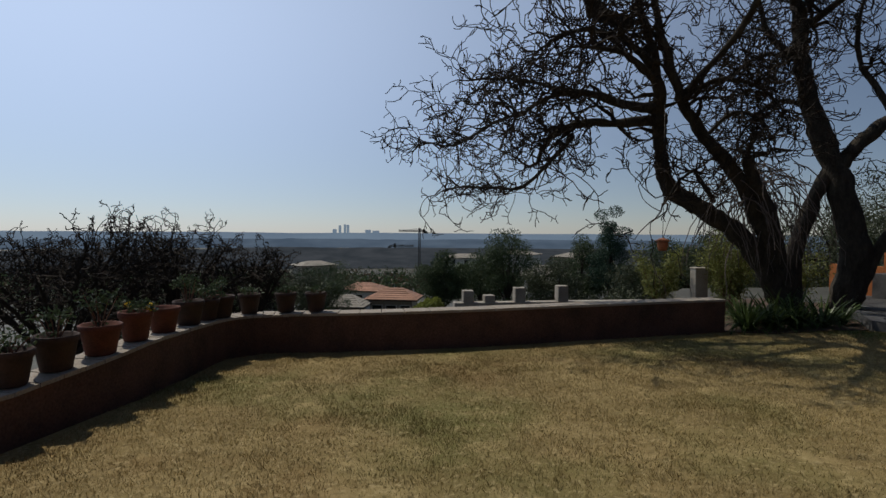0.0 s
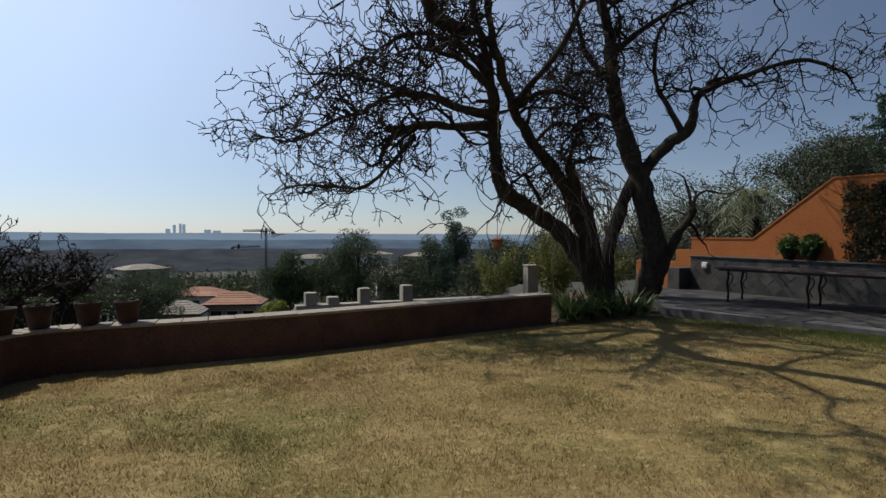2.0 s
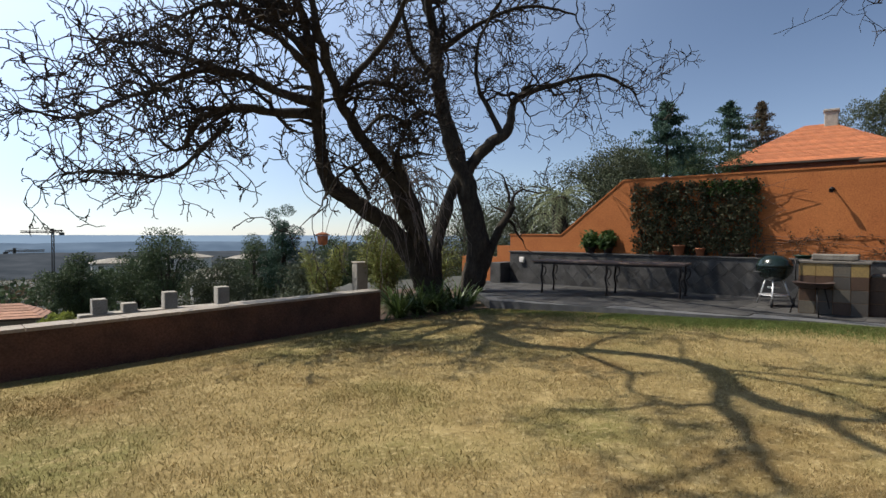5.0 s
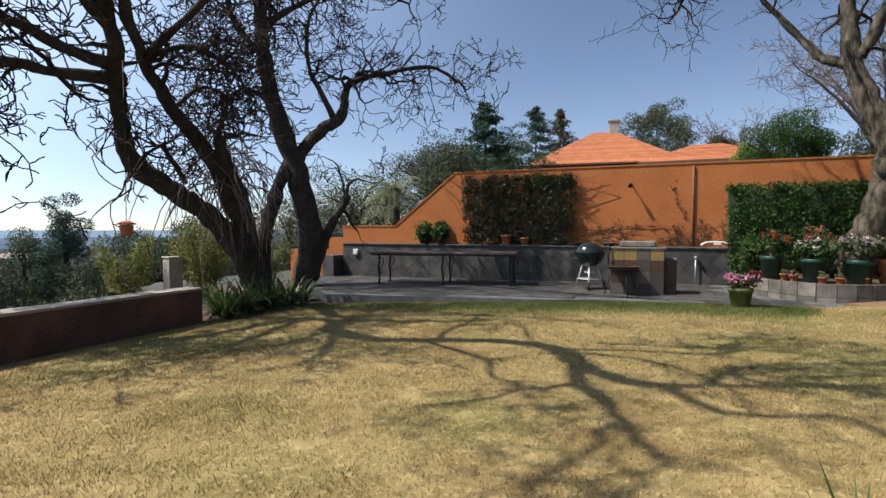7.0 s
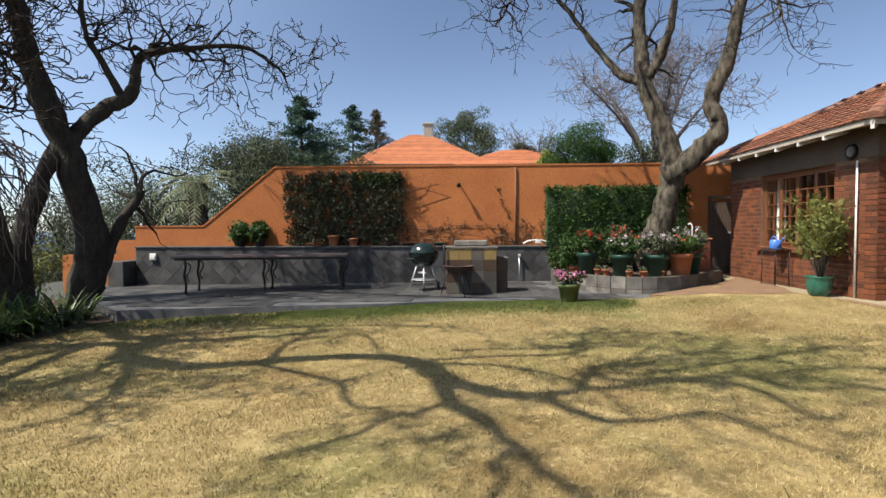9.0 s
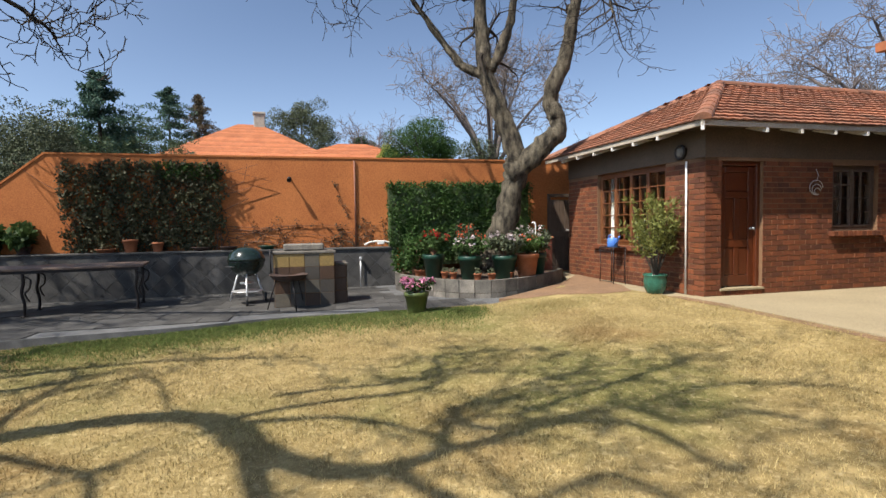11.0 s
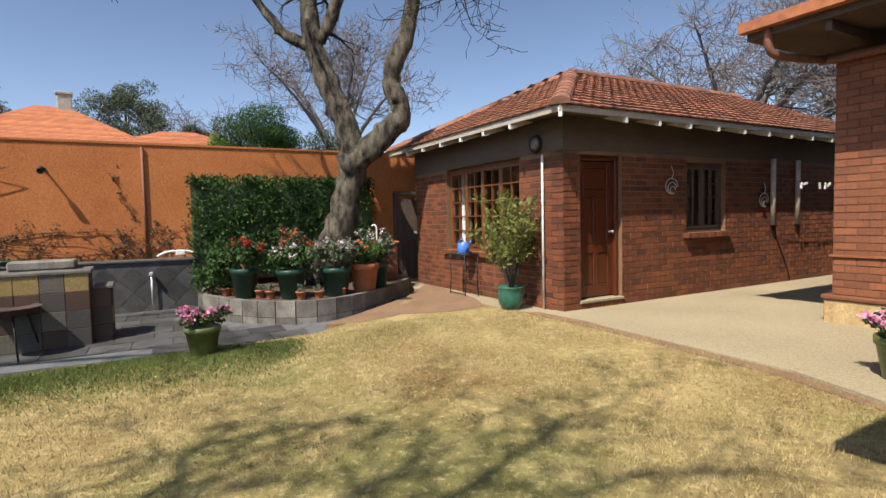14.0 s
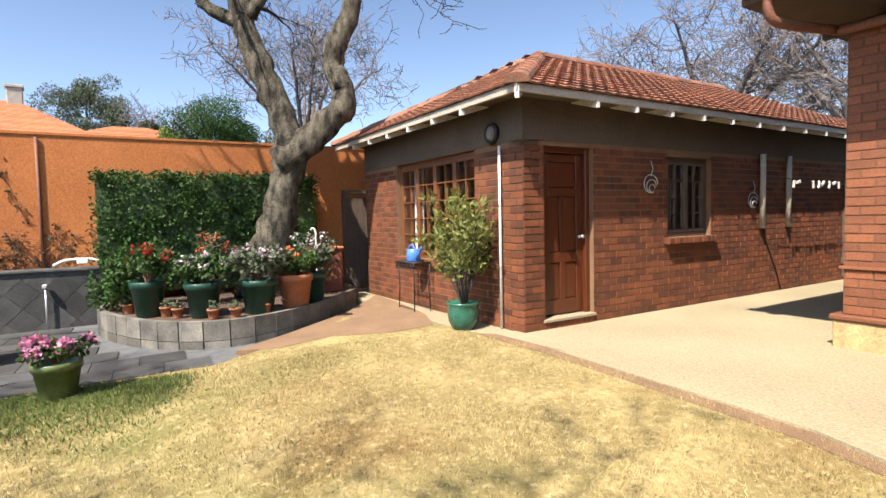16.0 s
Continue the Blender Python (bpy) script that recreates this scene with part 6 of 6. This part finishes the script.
for k in range(9):
    # long runners creeping along the wall above the ledge, and two thin ones climbing
    p = Vector((7.6, 0.02, 1.15 + 0.06 * k)) if k < 7 else Vector((5.0, 0.02, 1.7))
    d = Vector((-1, 0, 0.0)) if k < 7 else Vector((0.3, 0, 0.95))
    line = [p.copy()]
    for j in range(9):
        d = (d + Vector((rng.gauss(0, 0.15), 0, rng.gauss(0.0, 0.12)))).normalized()
        p = p + d * rng.uniform(0.18, 0.4) * (1.0 if k < 7 else 0.4)
        line.append(Vector((p.x, 0.014 + rng.uniform(0, 0.03), min(1.5 if k < 7 else 2.85, max(1.03, p.z)))))
    tube_into(v, f, line, [(0.007 if k < 7 else 0.004) * (1 - 0.07 * j) for j in range(10)], 4)
vines = thing("wall_vine", WALL, "thin dry reddish vine climbing the orange wall", "vine")
link_mesh("stem_growth", v, f, M["dryvine"], vines)["kind"] = "stuff"
leaves("foliage", [v[i] for i in range(0, len(v), 7)], (0.06, 0.02, 0.06), 1100, 0.04, M["brownpine"], vines, aspect=0.8)["kind"] = "stuff"
wall_lamp = thing("wall_spotlight", WALL @ pose(6.25, 0.0, 2.55), "small dark spotlight on the orange wall", "spotlight")
part("bracket", lathe([(0.03, 0), (0.03, 0.02), (0.016, 0.025), (0.016, 0.20)], 12), M["iron"], wall_lamp, m=pose(0, 0, 0, -90))
part("head", lathe([(0.03, 0), (0.045, 0.02), (0.05, 0.12), (0.042, 0.115), (0.01, 0.1)], 14), M["iron"], wall_lamp, m=pose(0, 0.19, 0.0, -120), smooth=True)

# ---- planter pots ----
for k, (x, y, r, h, m, petal, leaf, ph, sp) in enumerate((
    (13.02, 2.42, 0.19, 0.36, "green_pot", "red", "leaf", 0.46, 0.30),
    (12.72, 1.72, 0.20, 0.34, "green_pot", "paleflower", "leaf", 0.36, 0.32),
    (12.78, 1.06, 0.22, 0.34, "green_pot", "paleflower", "gum", 0.46, 0.36),
    (13.05, 0.60, 0.21, 0.36, "terracotta", "coral", "leaf", 0.36, 0.34),
    (13.42, 0.36, 0.18, 0.34, "green_pot", "paleflower", "gum", 0.40, 0.26))):
    what = {"red": "bright red", "paleflower": "pale pink and white", "coral": "coral red"}[petal]
    body = {"green_pot": "dark green glazed", "terracotta": "terracotta"}[m]
    h += 0.10
    p = pot("planter_pot", x, y, 0.44, r * 1.1, h, M[m], f"{body} pot of {what} flowers")
    flowering(p, h, ph, sp * 1.15, M[leaf], M[petal], 100 + k, 1900, 420, 0.042, 0.07)
for k, (x, y) in enumerate(((13.3, 2.75), (12.85, 2.2), (12.68, 2.03), (12.42, 1.58), (12.40, 1.32), (12.62, 0.98), (12.95, 0.72), (13.35, 2.65))):
    p = pot("small_pot", x + 0.07, y, 0.44, 0.075, 0.13, M["terracotta"], "small terracotta pot with a seedling on the planter rim", "small rim pots")
    leaves("foliage", [(0, 0, 0.16)], (0.06, 0.06, 0.06), 60, 0.05, M["gum"], p)["kind"] = "stuff"
for k, (x, y, petal, hgt) in enumerate(((13.9, 1.75, "coral", 1.0), (14.0, 2.75, None, 0.95), (13.55, 2.85, None, 0.75), (14.3, 0.35, "paleflower", 0.95), (13.75, 3.05, None, 0.5))):
    b = thing("planter_shrub", pose(x, y, 0.44), "leafy shrub growing in the planter bed", "shrub")
    tips = stems(b, 16, hgt, 0.34, 0.0, 130 + k)
    leaves("foliage", [(q[0], q[1], q[2] * t) for q in tips for t in (0.4, 0.65, 0.85, 1.0)], (0.1, 0.1, 0.1), 1500, 0.07, M["darkleaf" if k in (0, 3) else "hedge"], b)["kind"] = "stuff"
    if petal:
        leaves("blossom", tips, (0.09, 0.09, 0.07), 260, 0.045, M[petal], b, aspect=0.9)["kind"] = "stuff"
pillar = thing("garden_pillar", pose(14.60, 0.18, 0.44, 0, 0, 14), "short pink-plastered pillar behind the planter tap", "pillar")
part("shaft", box(-0.16, -0.3, 0.0, 0.16, 0.3, 0.69, 0.015), M["redplaster"], pillar)
part("capping", box(-0.19, -0.33, 0.70, 0.19, 0.33, 0.74, 0.012), M["terracotta"], pillar)
stand = thing("garden_tap", pose(14.10, 0.28, 0.44), "white upright garden tap pipe in the planter", "tap")
tube("riser", smooth_line([(0, 0, 0), (0, 0, 0.81), (0, 0, 0.99), (0.02, 0.03, 1.06), (0.03, 0.08, 1.04)], 3), 0.014, M["white"], stand)

# geranium pots on the terrace edge and by the drive
for name, x, y, z, s, lab in (("geranium_pot", 10.72, 2.58, 0.135, 1.0, "glazed olive-green pot of pink geraniums on the terrace edge"), ("geranium_pot", 7.50, -2.98, 0.296, 1.0, "glazed olive-green pot of pink geraniums on the driveway")):
    p = pot(name, x, y, z, 0.19 * s, 0.33 * s, M["olive_pot"], lab)
    flowering(p, 0.33 * s, 0.20 * s, 0.24 * s, M["leaf"], M["pink"], int(x * 10), 650, 900, 0.045)

# ---- by the window ----
gp = Vector((11.55, -1.33, 0.287))
big = thing("shrub_pot", pose(*gp), "glazed teal pot with a bushy olive-green shrub by the wall", "potted shrub")
part("pot_body", lathe([(0.12, 0), (0.135, 0.01), (0.175, 0.10), (0.19, 0.21), (0.18, 0.28), (0.20, 0.305), (0.205, 0.325), (0.185, 0.325), (0.16, 0.29), (0.01, 0.28)], 28), M["teal_pot"], big, smooth=True)
tips = stems(big, 30, 1.2, 0.58, 0.27, 77, M["bark"], lean=0.03)
tips = [(q[0], q[1], q[2] + 0.02) for q in tips]
leaves("foliage", [(q[0] * t, q[1] * t, 0.32 + (q[2] - 0.32) * t) for q in tips for t in (0.55, 0.7, 0.85, 1.0, 1.08)], (0.07, 0.07, 0.09), 2500, 0.10, M["olive"], big, aspect=0.28, up=0.7)["kind"] = "stuff"
ps = thing("plant_stand", pose(13.08, -1.06, 0.287, 0, 0, 16.5), "black wrought-iron plant stand under the window", "plant stand")
for x in (-0.24, 0.24):
    for y in (-0.13, 0.13):
        tube("leg", [(x, y, 0), (x * 0.92, y * 0.92, 0.35), (x, y, 0.70)], 0.009, M["iron"], ps, 6)
for y in (-0.13, 0.13):
    tube("rail", [(-0.24, y, 0.05), (0.24, y, 0.05)], 0.007, M["iron"], ps, 5)
    tube("rail", [(-0.26, y, 0.70), (0.26, y, 0.70)], 0.009, M["iron"], ps, 5)
for k in range(11):
    tube("bar", [(-0.25 + k * 0.05, -0.13, 0.705), (-0.25 + k * 0.05, 0.13, 0.705)], 0.006, M["iron"], ps, 5)
for k in range(6):
    ring = [(-0.21 + k * 0.084 + 0.035 * math.cos(t), 0.135, 0.65 + 0.035 * math.sin(t)) for t in [j * math.tau / 10 for j in range(11)]]
    tube("scroll", ring, 0.005, M["iron"], ps, 4)
can = thing("watering_can", pose(13.08, -1.06, 0.998, 0, 0, 16.5), "light blue plastic watering can on the plant stand", "watering can")
part("can_body", lathe([(0.095, 0), (0.105, 0.01), (0.10, 0.12), (0.085, 0.17), (0.08, 0.175), (0.01, 0.172)], 22), M["blue"], can, smooth=True)
tube("spout", [(-0.09, 0, 0.04), (-0.17, 0, 0.12), (-0.22, 0, 0.19), (-0.24, 0, 0.2)], [0.022, 0.018, 0.014, 0.022], M["blue"], can, 10)
tube("handle", smooth_line([(0.09, 0, 0.05), (0.16, 0, 0.10), (0.13, 0, 0.20), (0.03, 0, 0.235), (-0.06, 0, 0.17)], 4), 0.011, M["blue"], can, 8)
tagged(part("earth_patch", slab([(11.7, 1.25), (12.25, 0.75), (13.3, -0.1), (14.6, -0.7), (13.6, -0.95), (12.6, -1.1), (11.9, -1.05), (11.75, -0.5), (11.9, 0.2), (11.6, 0.8)], 0.0, lambda x, y: lawn_z(x, y) + 0.005), M["earth"]), "bare reddish earth at the lawn's corner", "bare earth", kind="structure")

# ---- clivia clumps and bush under the trees ----
for k, (x, y, n, l) in enumerate(((6.05, 10.1, 140, 0.95), (6.6, 10.25, 140, 1.0), (7.15, 10.4, 130, 0.95), (7.75, 10.5, 120, 0.9), (6.4, 10.9, 100, 0.85), (7.4, 11.1, 100, 0.85), (8.35, 10.85, 100, 0.75))):
    c = thing("strap_leaf_clump", pose(x, y, lawn_z(x, y) - 0.02), "clump of arching dark green strap leaves at the tree's foot", "garden plant", "strap-leaf clumps")
    straps(c, n, l * 0.9, 0.0, 200 + k, M["strap"], 0.022, 0.85)
tagged(part("tree_bed", slab([(5.62, 10.0), (6.3, 9.75), (7.6, 10.05), (8.35, 10.1), (9.4, 12.0), (10.6, 14.2), (9.5, 15.5), (6.0, 15.0), (5.5, 11.0)], -1.2, lambda x, y: lawn_z(x, min(y, 12.5)) + 0.015), M["soil"]), "dark bare soil bed under the trees", "planting bed", kind="structure")
for k, (x, y, s, h) in enumerate(((6.95, 12.5, 0.7, 2.3), (7.5, 13.6, 0.8, 2.1), (10.2, 15.2, 0.9, 1.8), (5.9, 13.9, 0.9, 1.7))):
    b = thing("garden_bush", pose(x, y, -0.5), "feathery yellow-green bush behind the low wall", "bush")
    tips = stems(b, 26, h, s, 0.0, 220 + k)
    leaves("foliage", [(q[0] * t, q[1] * t, q[2] * t) for q in tips for t in (0.5, 0.7, 0.85, 1.0)], (0.14, 0.14, 0.2), 2600, 0.13, M["olive"], b, aspect=0.2)["kind"] = "stuff"
post = thing("gate_post", pose(6.5, 13.0, -1.2), "pale plastered gate post beyond the low wall", "post")
part("shaft", box(-0.15, -0.15, 0, 0.15, 0.15, 1.98, 0.012), M["kikuyu"], post)
part("cap", box(-0.17, -0.17, 1.982, 0.17, 0.17, 2.02, 0.012), M["kikuyu"], post)
agave = thing("spiky_plant", pose(3.4, 1.0, lawn_z(3.4, 1.0)), "small spiky green plant at the edge of the lawn", "garden plant")
straps(agave, 22, 0.29, 0.0, 240, M["strap"], 0.012, 0.25)

# ---- pots on the curved low wall ----
inner = smooth_line([(x, y, 0) for x, y in CURVE], 8)


def wall_x(y):
    for a, b in zip(inner, inner[1:]):
        if b.y <= y <= a.y:
            return a.x + (b.x - a.x) * (a.y - y) / (a.y - b.y)
    return -2.2


for k, y in enumerate((4.56, 4.98, 5.49, 6.02, 6.59, 7.24, 7.74, 8.04)):
    x = wall_x(y) - 0.17
    # Pots on this wall take colours already darkened, as against the sun.
    m = ("old_pot", "old_pot", "dull_pot", "dull_pot", "dull_pot", "old_pot", "old_pot", "old_pot", "old_pot")[k]
    p = pot("wall_pot", x, y, lawn_z(wall_x(y), y) + curve_height(y) + 0.042, 0.178 + 0.01 * (k % 3), 0.31 + 0.02 * (k % 2), M[m], ("shade-darkened" if m == "old_pot" else "reddish") + " terracotta pot standing on the low wall", "pots on the low wall")
    if k not in (4,):
        tips = stems(p, 9, 0.20 + 0.1 * (k % 3), 0.17, 0.24, 300 + k)
        leaves("foliage", tips + [(0, 0, 0.3)], (0.09, 0.09, 0.07), 260 if k > 1 else 150, 0.05, M["darkleaf"], p)["kind"] = "stuff"
    if k == 3:
        leaves("blossom", tips[:3], (0.03, 0.03, 0.03), 40, 0.035, M["yellow"], p, aspect=0.9)["kind"] = "stuff"
for x, y in ((-2.74, 8.44), (-2.2, 8.56), (-1.72, 8.58)):
    p = pot("wall_pot", x, y, lawn_z(x, 8.35) + 0.625, 0.17, 0.31, M["old_pot"], "shade-darkened weathered pot on the corner of the low wall", "pots on the low wall")
    tips = stems(p, 8, 0.16, 0.15, 0.24, 320 + int(x * 10))
    leaves("foliage", tips, (0.08, 0.08, 0.06), 160, 0.05, M["darkleaf"], p)["kind"] = "stuff"


# ---- neighbours and distance ----
def hip_house(name, m, w, d, wall_h, rise, label, courses=14, far=M["tile_far"], wall=M["redplaster"], ridge=0.2):
    """A small house: walls, windows, a hipped roof laid with courses of tiles, a fascia."""
    h = thing(name, m, label, "house")
    part("wall", box(-w / 2, -d / 2, -4, w / 2, d / 2, wall_h), wall, h)
    for k in range(3):
        x = -w / 2 + w * (k + 0.5) / 3
        win = part("window", box(x - 0.5, -d / 2 - 0.03, wall_h - 1.7, x + 0.5, -d / 2 - 0.001, wall_h - 0.5), M["white"], h)
        # Opaque pane; the dark room behind it is only its colour.
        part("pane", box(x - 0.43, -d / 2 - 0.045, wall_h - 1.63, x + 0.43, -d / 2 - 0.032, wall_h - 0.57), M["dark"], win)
    o = 0.5
    v, f = [], []
    hw, hd = w / 2 + o, d / 2 + o
    rw = max(0.3, hw - hd + ridge)
    for k in range(courses):
        a, b = k / courses, (k + 1) / courses
        lo = [(-hw + (hw - rw) * a, -hd + hd * a), (hw - (hw - rw) * a, -hd + hd * a), (hw - (hw - rw) * a, hd - hd * a), (-hw + (hw - rw) * a, hd - hd * a)]
        hi = [(-hw + (hw - rw) * b, -hd + hd * b), (hw - (hw - rw) * b, -hd + hd * b), (hw - (hw - rw) * b, hd - hd * b), (-hw + (hw - rw) * b, hd - hd * b)]
        for i in range(4):
            j = (i + 1) % 4
            n = len(v)
            z0, z1 = wall_h + rise * a, wall_h + rise * b
            v += [(*lo[i], z0 + 0.035), (*lo[j], z0 + 0.035), (*hi[j], z1), (*hi[i], z1), (*lo[i], z0), (*lo[j], z0)]
            f += [(n, n + 1, n + 2, n + 3), (n + 4, n + 5, n + 1, n)]
    roof_ob = link_mesh("roof_covering", v, f, far, h)
    roof_ob["kind"] = "stuff"
    part("fascia", box(-hw, -hd, wall_h - 0.12, hw, hd, wall_h), M["soffit"], h)
    return h


nx, ny, _ = polar(21.4, 52)
nb = hip_house("neighbour_house", pose(nx, ny, 0, 0, 0, 20.6 - 90), 11.8, 11.4, at_elev(46.6, 6.55), 3.5, "neighbouring house with an orange tiled hipped roof", 30, ridge=0.7)
chim = part("chimney", box(0.35, -0.5, at_elev(46.6, 6.5), 1.25, 0.5, 11.2, 0.05), M["kikuyu"], nb, "rough stone chimney")
part("chimney_cap", box(0.27, -0.58, 11.203, 1.33, 0.58, 11.4, 0.03), M["kikuyu"], nb)
nx, ny, _ = polar(12.0, 34)
hip_house("neighbour_wing", pose(nx, ny, 0, 0, 0, 14.6 - 90), 6.0, 5.0, at_elev(31, 6.5), 1.2, "lower wing of a neighbouring house with orange tiles", 12)
for az, d, el, w, m in ((96.1, 48, -6.9, 3.8, "cream"), (99.0, 70, -6.0, 5.0, "white"), (101.5, 46, -7.6, 3.2, "cream"), (104.0, 120, -3.4, 8.0, "cream"), (88.0, 130, -2.6, 9.0, "white"), (82.0, 150, -2.2, 9.0, "white"), (76.5, 120, -2.4, 8.0, "cream"), (80.2, 52, -4.3, 3.0, "white")):
    x, y, _ = polar(az, d)
    hip_house("valley_house", pose(x, y, at_elev(d, el) - 2.6, 0, 0, az - 90 + rng.uniform(-25, 25)), w, w * 0.7, 2.6, 0.9, "small house with a faded tiled roof in the valley", 6, wall=M[m], far=M["tile_faded"] if az < 100 and az > 92 else M["kikuyu"])
# woods and roofs over the valley floor
pts = []
for _ in range(3400):
    az, d = rng.uniform(55, 150), 105 * math.exp(rng.uniform(0, 2.05))
    x, y, _ = polar(az, d)
    pts.append((x, y, land_z(x, y) + rng.uniform(1.0, 4.5)))
woods = leaves("valley_woods", pts, (4.5, 4.5, 2.4), 62000, 1.1, M["darkleaf"], aspect=0.7)
tagged(woods, "dull green and brown woods over the valley floor", "woods", kind="stuff")
pts = [(x, y, z + 0.5) for x, y, z in pts[::2]]
tagged(leaves("valley_brush", pts, (5.0, 5.0, 2.2), 32000, 1.0, M["brownpine"], aspect=0.6), "brown winter brush in the valley", "woods", kind="stuff")


def ridge_strip(name, dist, el0, el1, material, label, seed, wobble):
    v, f = [], []
    for k in range(140):
        az = 40 + k
        x, y, _ = polar(az, dist)
        e1 = el1 + wobble * noise.noise((az * 0.09, seed, 0)) + wobble * 0.3 * noise.noise((az * 0.6, seed, 2))
        v += [(x, y, at_elev(dist, el0)), (x * 1.02, y * 1.02, at_elev(dist, e1))]
    f = [(2 * k, 2 * k + 2, 2 * k + 3, 2 * k + 1) for k in range(139)]
    return tagged(link_mesh(name, v, f, material), label, "distance", kind="structure")


# These strips glow in hazed colours; no air lies between.
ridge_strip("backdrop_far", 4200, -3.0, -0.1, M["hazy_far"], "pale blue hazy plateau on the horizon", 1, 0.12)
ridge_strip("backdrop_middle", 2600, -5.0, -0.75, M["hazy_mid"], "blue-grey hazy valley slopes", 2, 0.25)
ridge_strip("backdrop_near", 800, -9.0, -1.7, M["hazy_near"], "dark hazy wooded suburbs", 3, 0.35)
# Towers reuse the plateau's glowing haze tint.
towers = thing("far_towers", pose(*polar(100.6, 4100, at_elev(4100, -0.2))), "tower blocks in pale painted haze on the far horizon", "tower block")
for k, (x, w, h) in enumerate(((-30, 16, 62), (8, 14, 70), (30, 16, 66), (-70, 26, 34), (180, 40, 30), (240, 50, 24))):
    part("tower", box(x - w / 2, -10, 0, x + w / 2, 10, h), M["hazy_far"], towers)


def tower_crane(az, dist, top_el, arm, turn, label):
    h = 60.0
    c = thing("tower_crane", pose(*polar(az, dist, at_elev(dist, top_el) - h), 0, 0, turn), label, "crane")
    v, f = [], []
    w = 1.1
    for sx in (-w, w):
        for sy in (-w, w):
            tube_into(v, f, [(sx, sy, 0), (sx, sy, h)], [0.42, 0.42], 4)
    for k in range(14):
        s = 1 if k % 2 else -1
        tube_into(v, f, [(-w * s, -w, k * h / 14), (w * s, -w, (k + 1) * h / 14)], [0.2, 0.2], 4)
    link_mesh("mast", v, f, M["crane"], c)
    v, f = [], []
    for z in (h - 5.0, h - 3.0):
        tube_into(v, f, [(-arm * 0.3, 0, z), (arm, 0, z)], [0.5, 0.5], 4)
    for k in range(18):
        x = -arm * 0.3 + k * arm * 1.3 / 18
        tube_into(v, f, [(x, 0, h - 5), (x + arm * 1.3 / 36, 0, h - 3), (x + arm * 1.3 / 18, 0, h - 5)], [0.3, 0.3, 0.3], 4)
    link_mesh("jib", v, f, M["crane"], c)
    part("counterweight", box(-arm * 0.3 - 2, -1.2, h - 8, -arm * 0.3 + 3, 1.2, h - 4.6), M["crane"], c)
    part("cab", box(-1.2, -1.6, h - 7.2, 1.2, -0.4, h - 5.2), M["crane"], c)
    tube("tie", [(arm * 0.6, 0, h - 3), (0, 0, h), (-arm * 0.3, 0, h - 4)], 0.15, M["crane"], c, 4)
    tube("peak", [(0, 0, h - 5), (0, 0, h)], 0.4, M["crane"], c, 4)


tower_crane(92.7, 800, 0.45, 32, 170, "tower crane standing over the valley")
tower_crane(95.3, 900, -1.2, 34, 25, "second tower crane with a raised jib")
# plain garden wall that closes the lawn behind
tagged(part("wall_back", box(-6.0, -4.6, -0.3, 4.6, -4.3, 2.2), M["redbrick_i"]), "plain brick wall closing the garden", "garden wall", kind="structure")

# ---- pieces of walls, roofs and paving ----
brickwork(house, left_m, W, 0.29, 2.47, [WIN1], (0.0, 2.4, 0.3, 2.4), (M["brick"], M["brick_i"]), None, 150)
brickwork(house, right_m, L, 0.305, 2.47, [DOOR, WIN2], (1.0, 3.4, 0.3, 1.7), (M["brick"], M["brick_i"]), None, 150)
brickwork(main, pose(-2.8, -0.012, 0) , 2.79, 0.62, MAIN_PLATE - 0.02, [], (1.2, 2.9, 0.6, 3.3), (M["redbrick"], M["redbrick_i"]), None, 200)
for job in ROOF_JOBS:
    tiles(*job)
# slate paving in staggered rows
count = 0
paving_m = pose(10.5, 1.0, 0, 0, 0, 103.3)
rest = []
for r in range(-14, 14):
    for c in range(-4, 34):
        s, y = c * 0.45 + (0.22 if r % 2 else 0), r * 0.45
        corners = [(s + 0.004, y + 0.004), (s + 0.446, y + 0.004), (s + 0.446, y + 0.446), (s + 0.004, y + 0.446)]
        world_c = [paving_m @ Vector((a, b, 0)) for a, b in corners]
        if not all(inside(outline, p.x, p.y) for p in world_c) or any(inside(bed, p.x, p.y) for p in world_c) or all((WALL.inverted() @ p).y < 0.4 for p in world_c):
            continue
        lift = rng.uniform(-0.002, 0.003)
        v = [(p.x, p.y, patio_z(p.y) - 0.02) for p in world_c] + [(p.x, p.y, patio_z(p.y) + lift) for p in world_c]
        f = [(4, 5, 6, 7), (0, 1, 5, 4), (1, 2, 6, 5), (2, 3, 7, 6), (3, 0, 4, 7)]
        if count < 290 and (WALL.inverted() @ world_c[0]).y > 1.6:
            link_mesh("paving_tile", v, f, M["slate"], terrace)
            count += 1
        else:
            rest.append((v, f))
vv, ff = [], []
for v, f in rest:
    n = len(vv)
    vv += v
    ff += [tuple(n + i for i in q) for q in f]
link_mesh("paving_rest", vv, ff, M["slate_i"], terrace)["kind"] = "stuff"
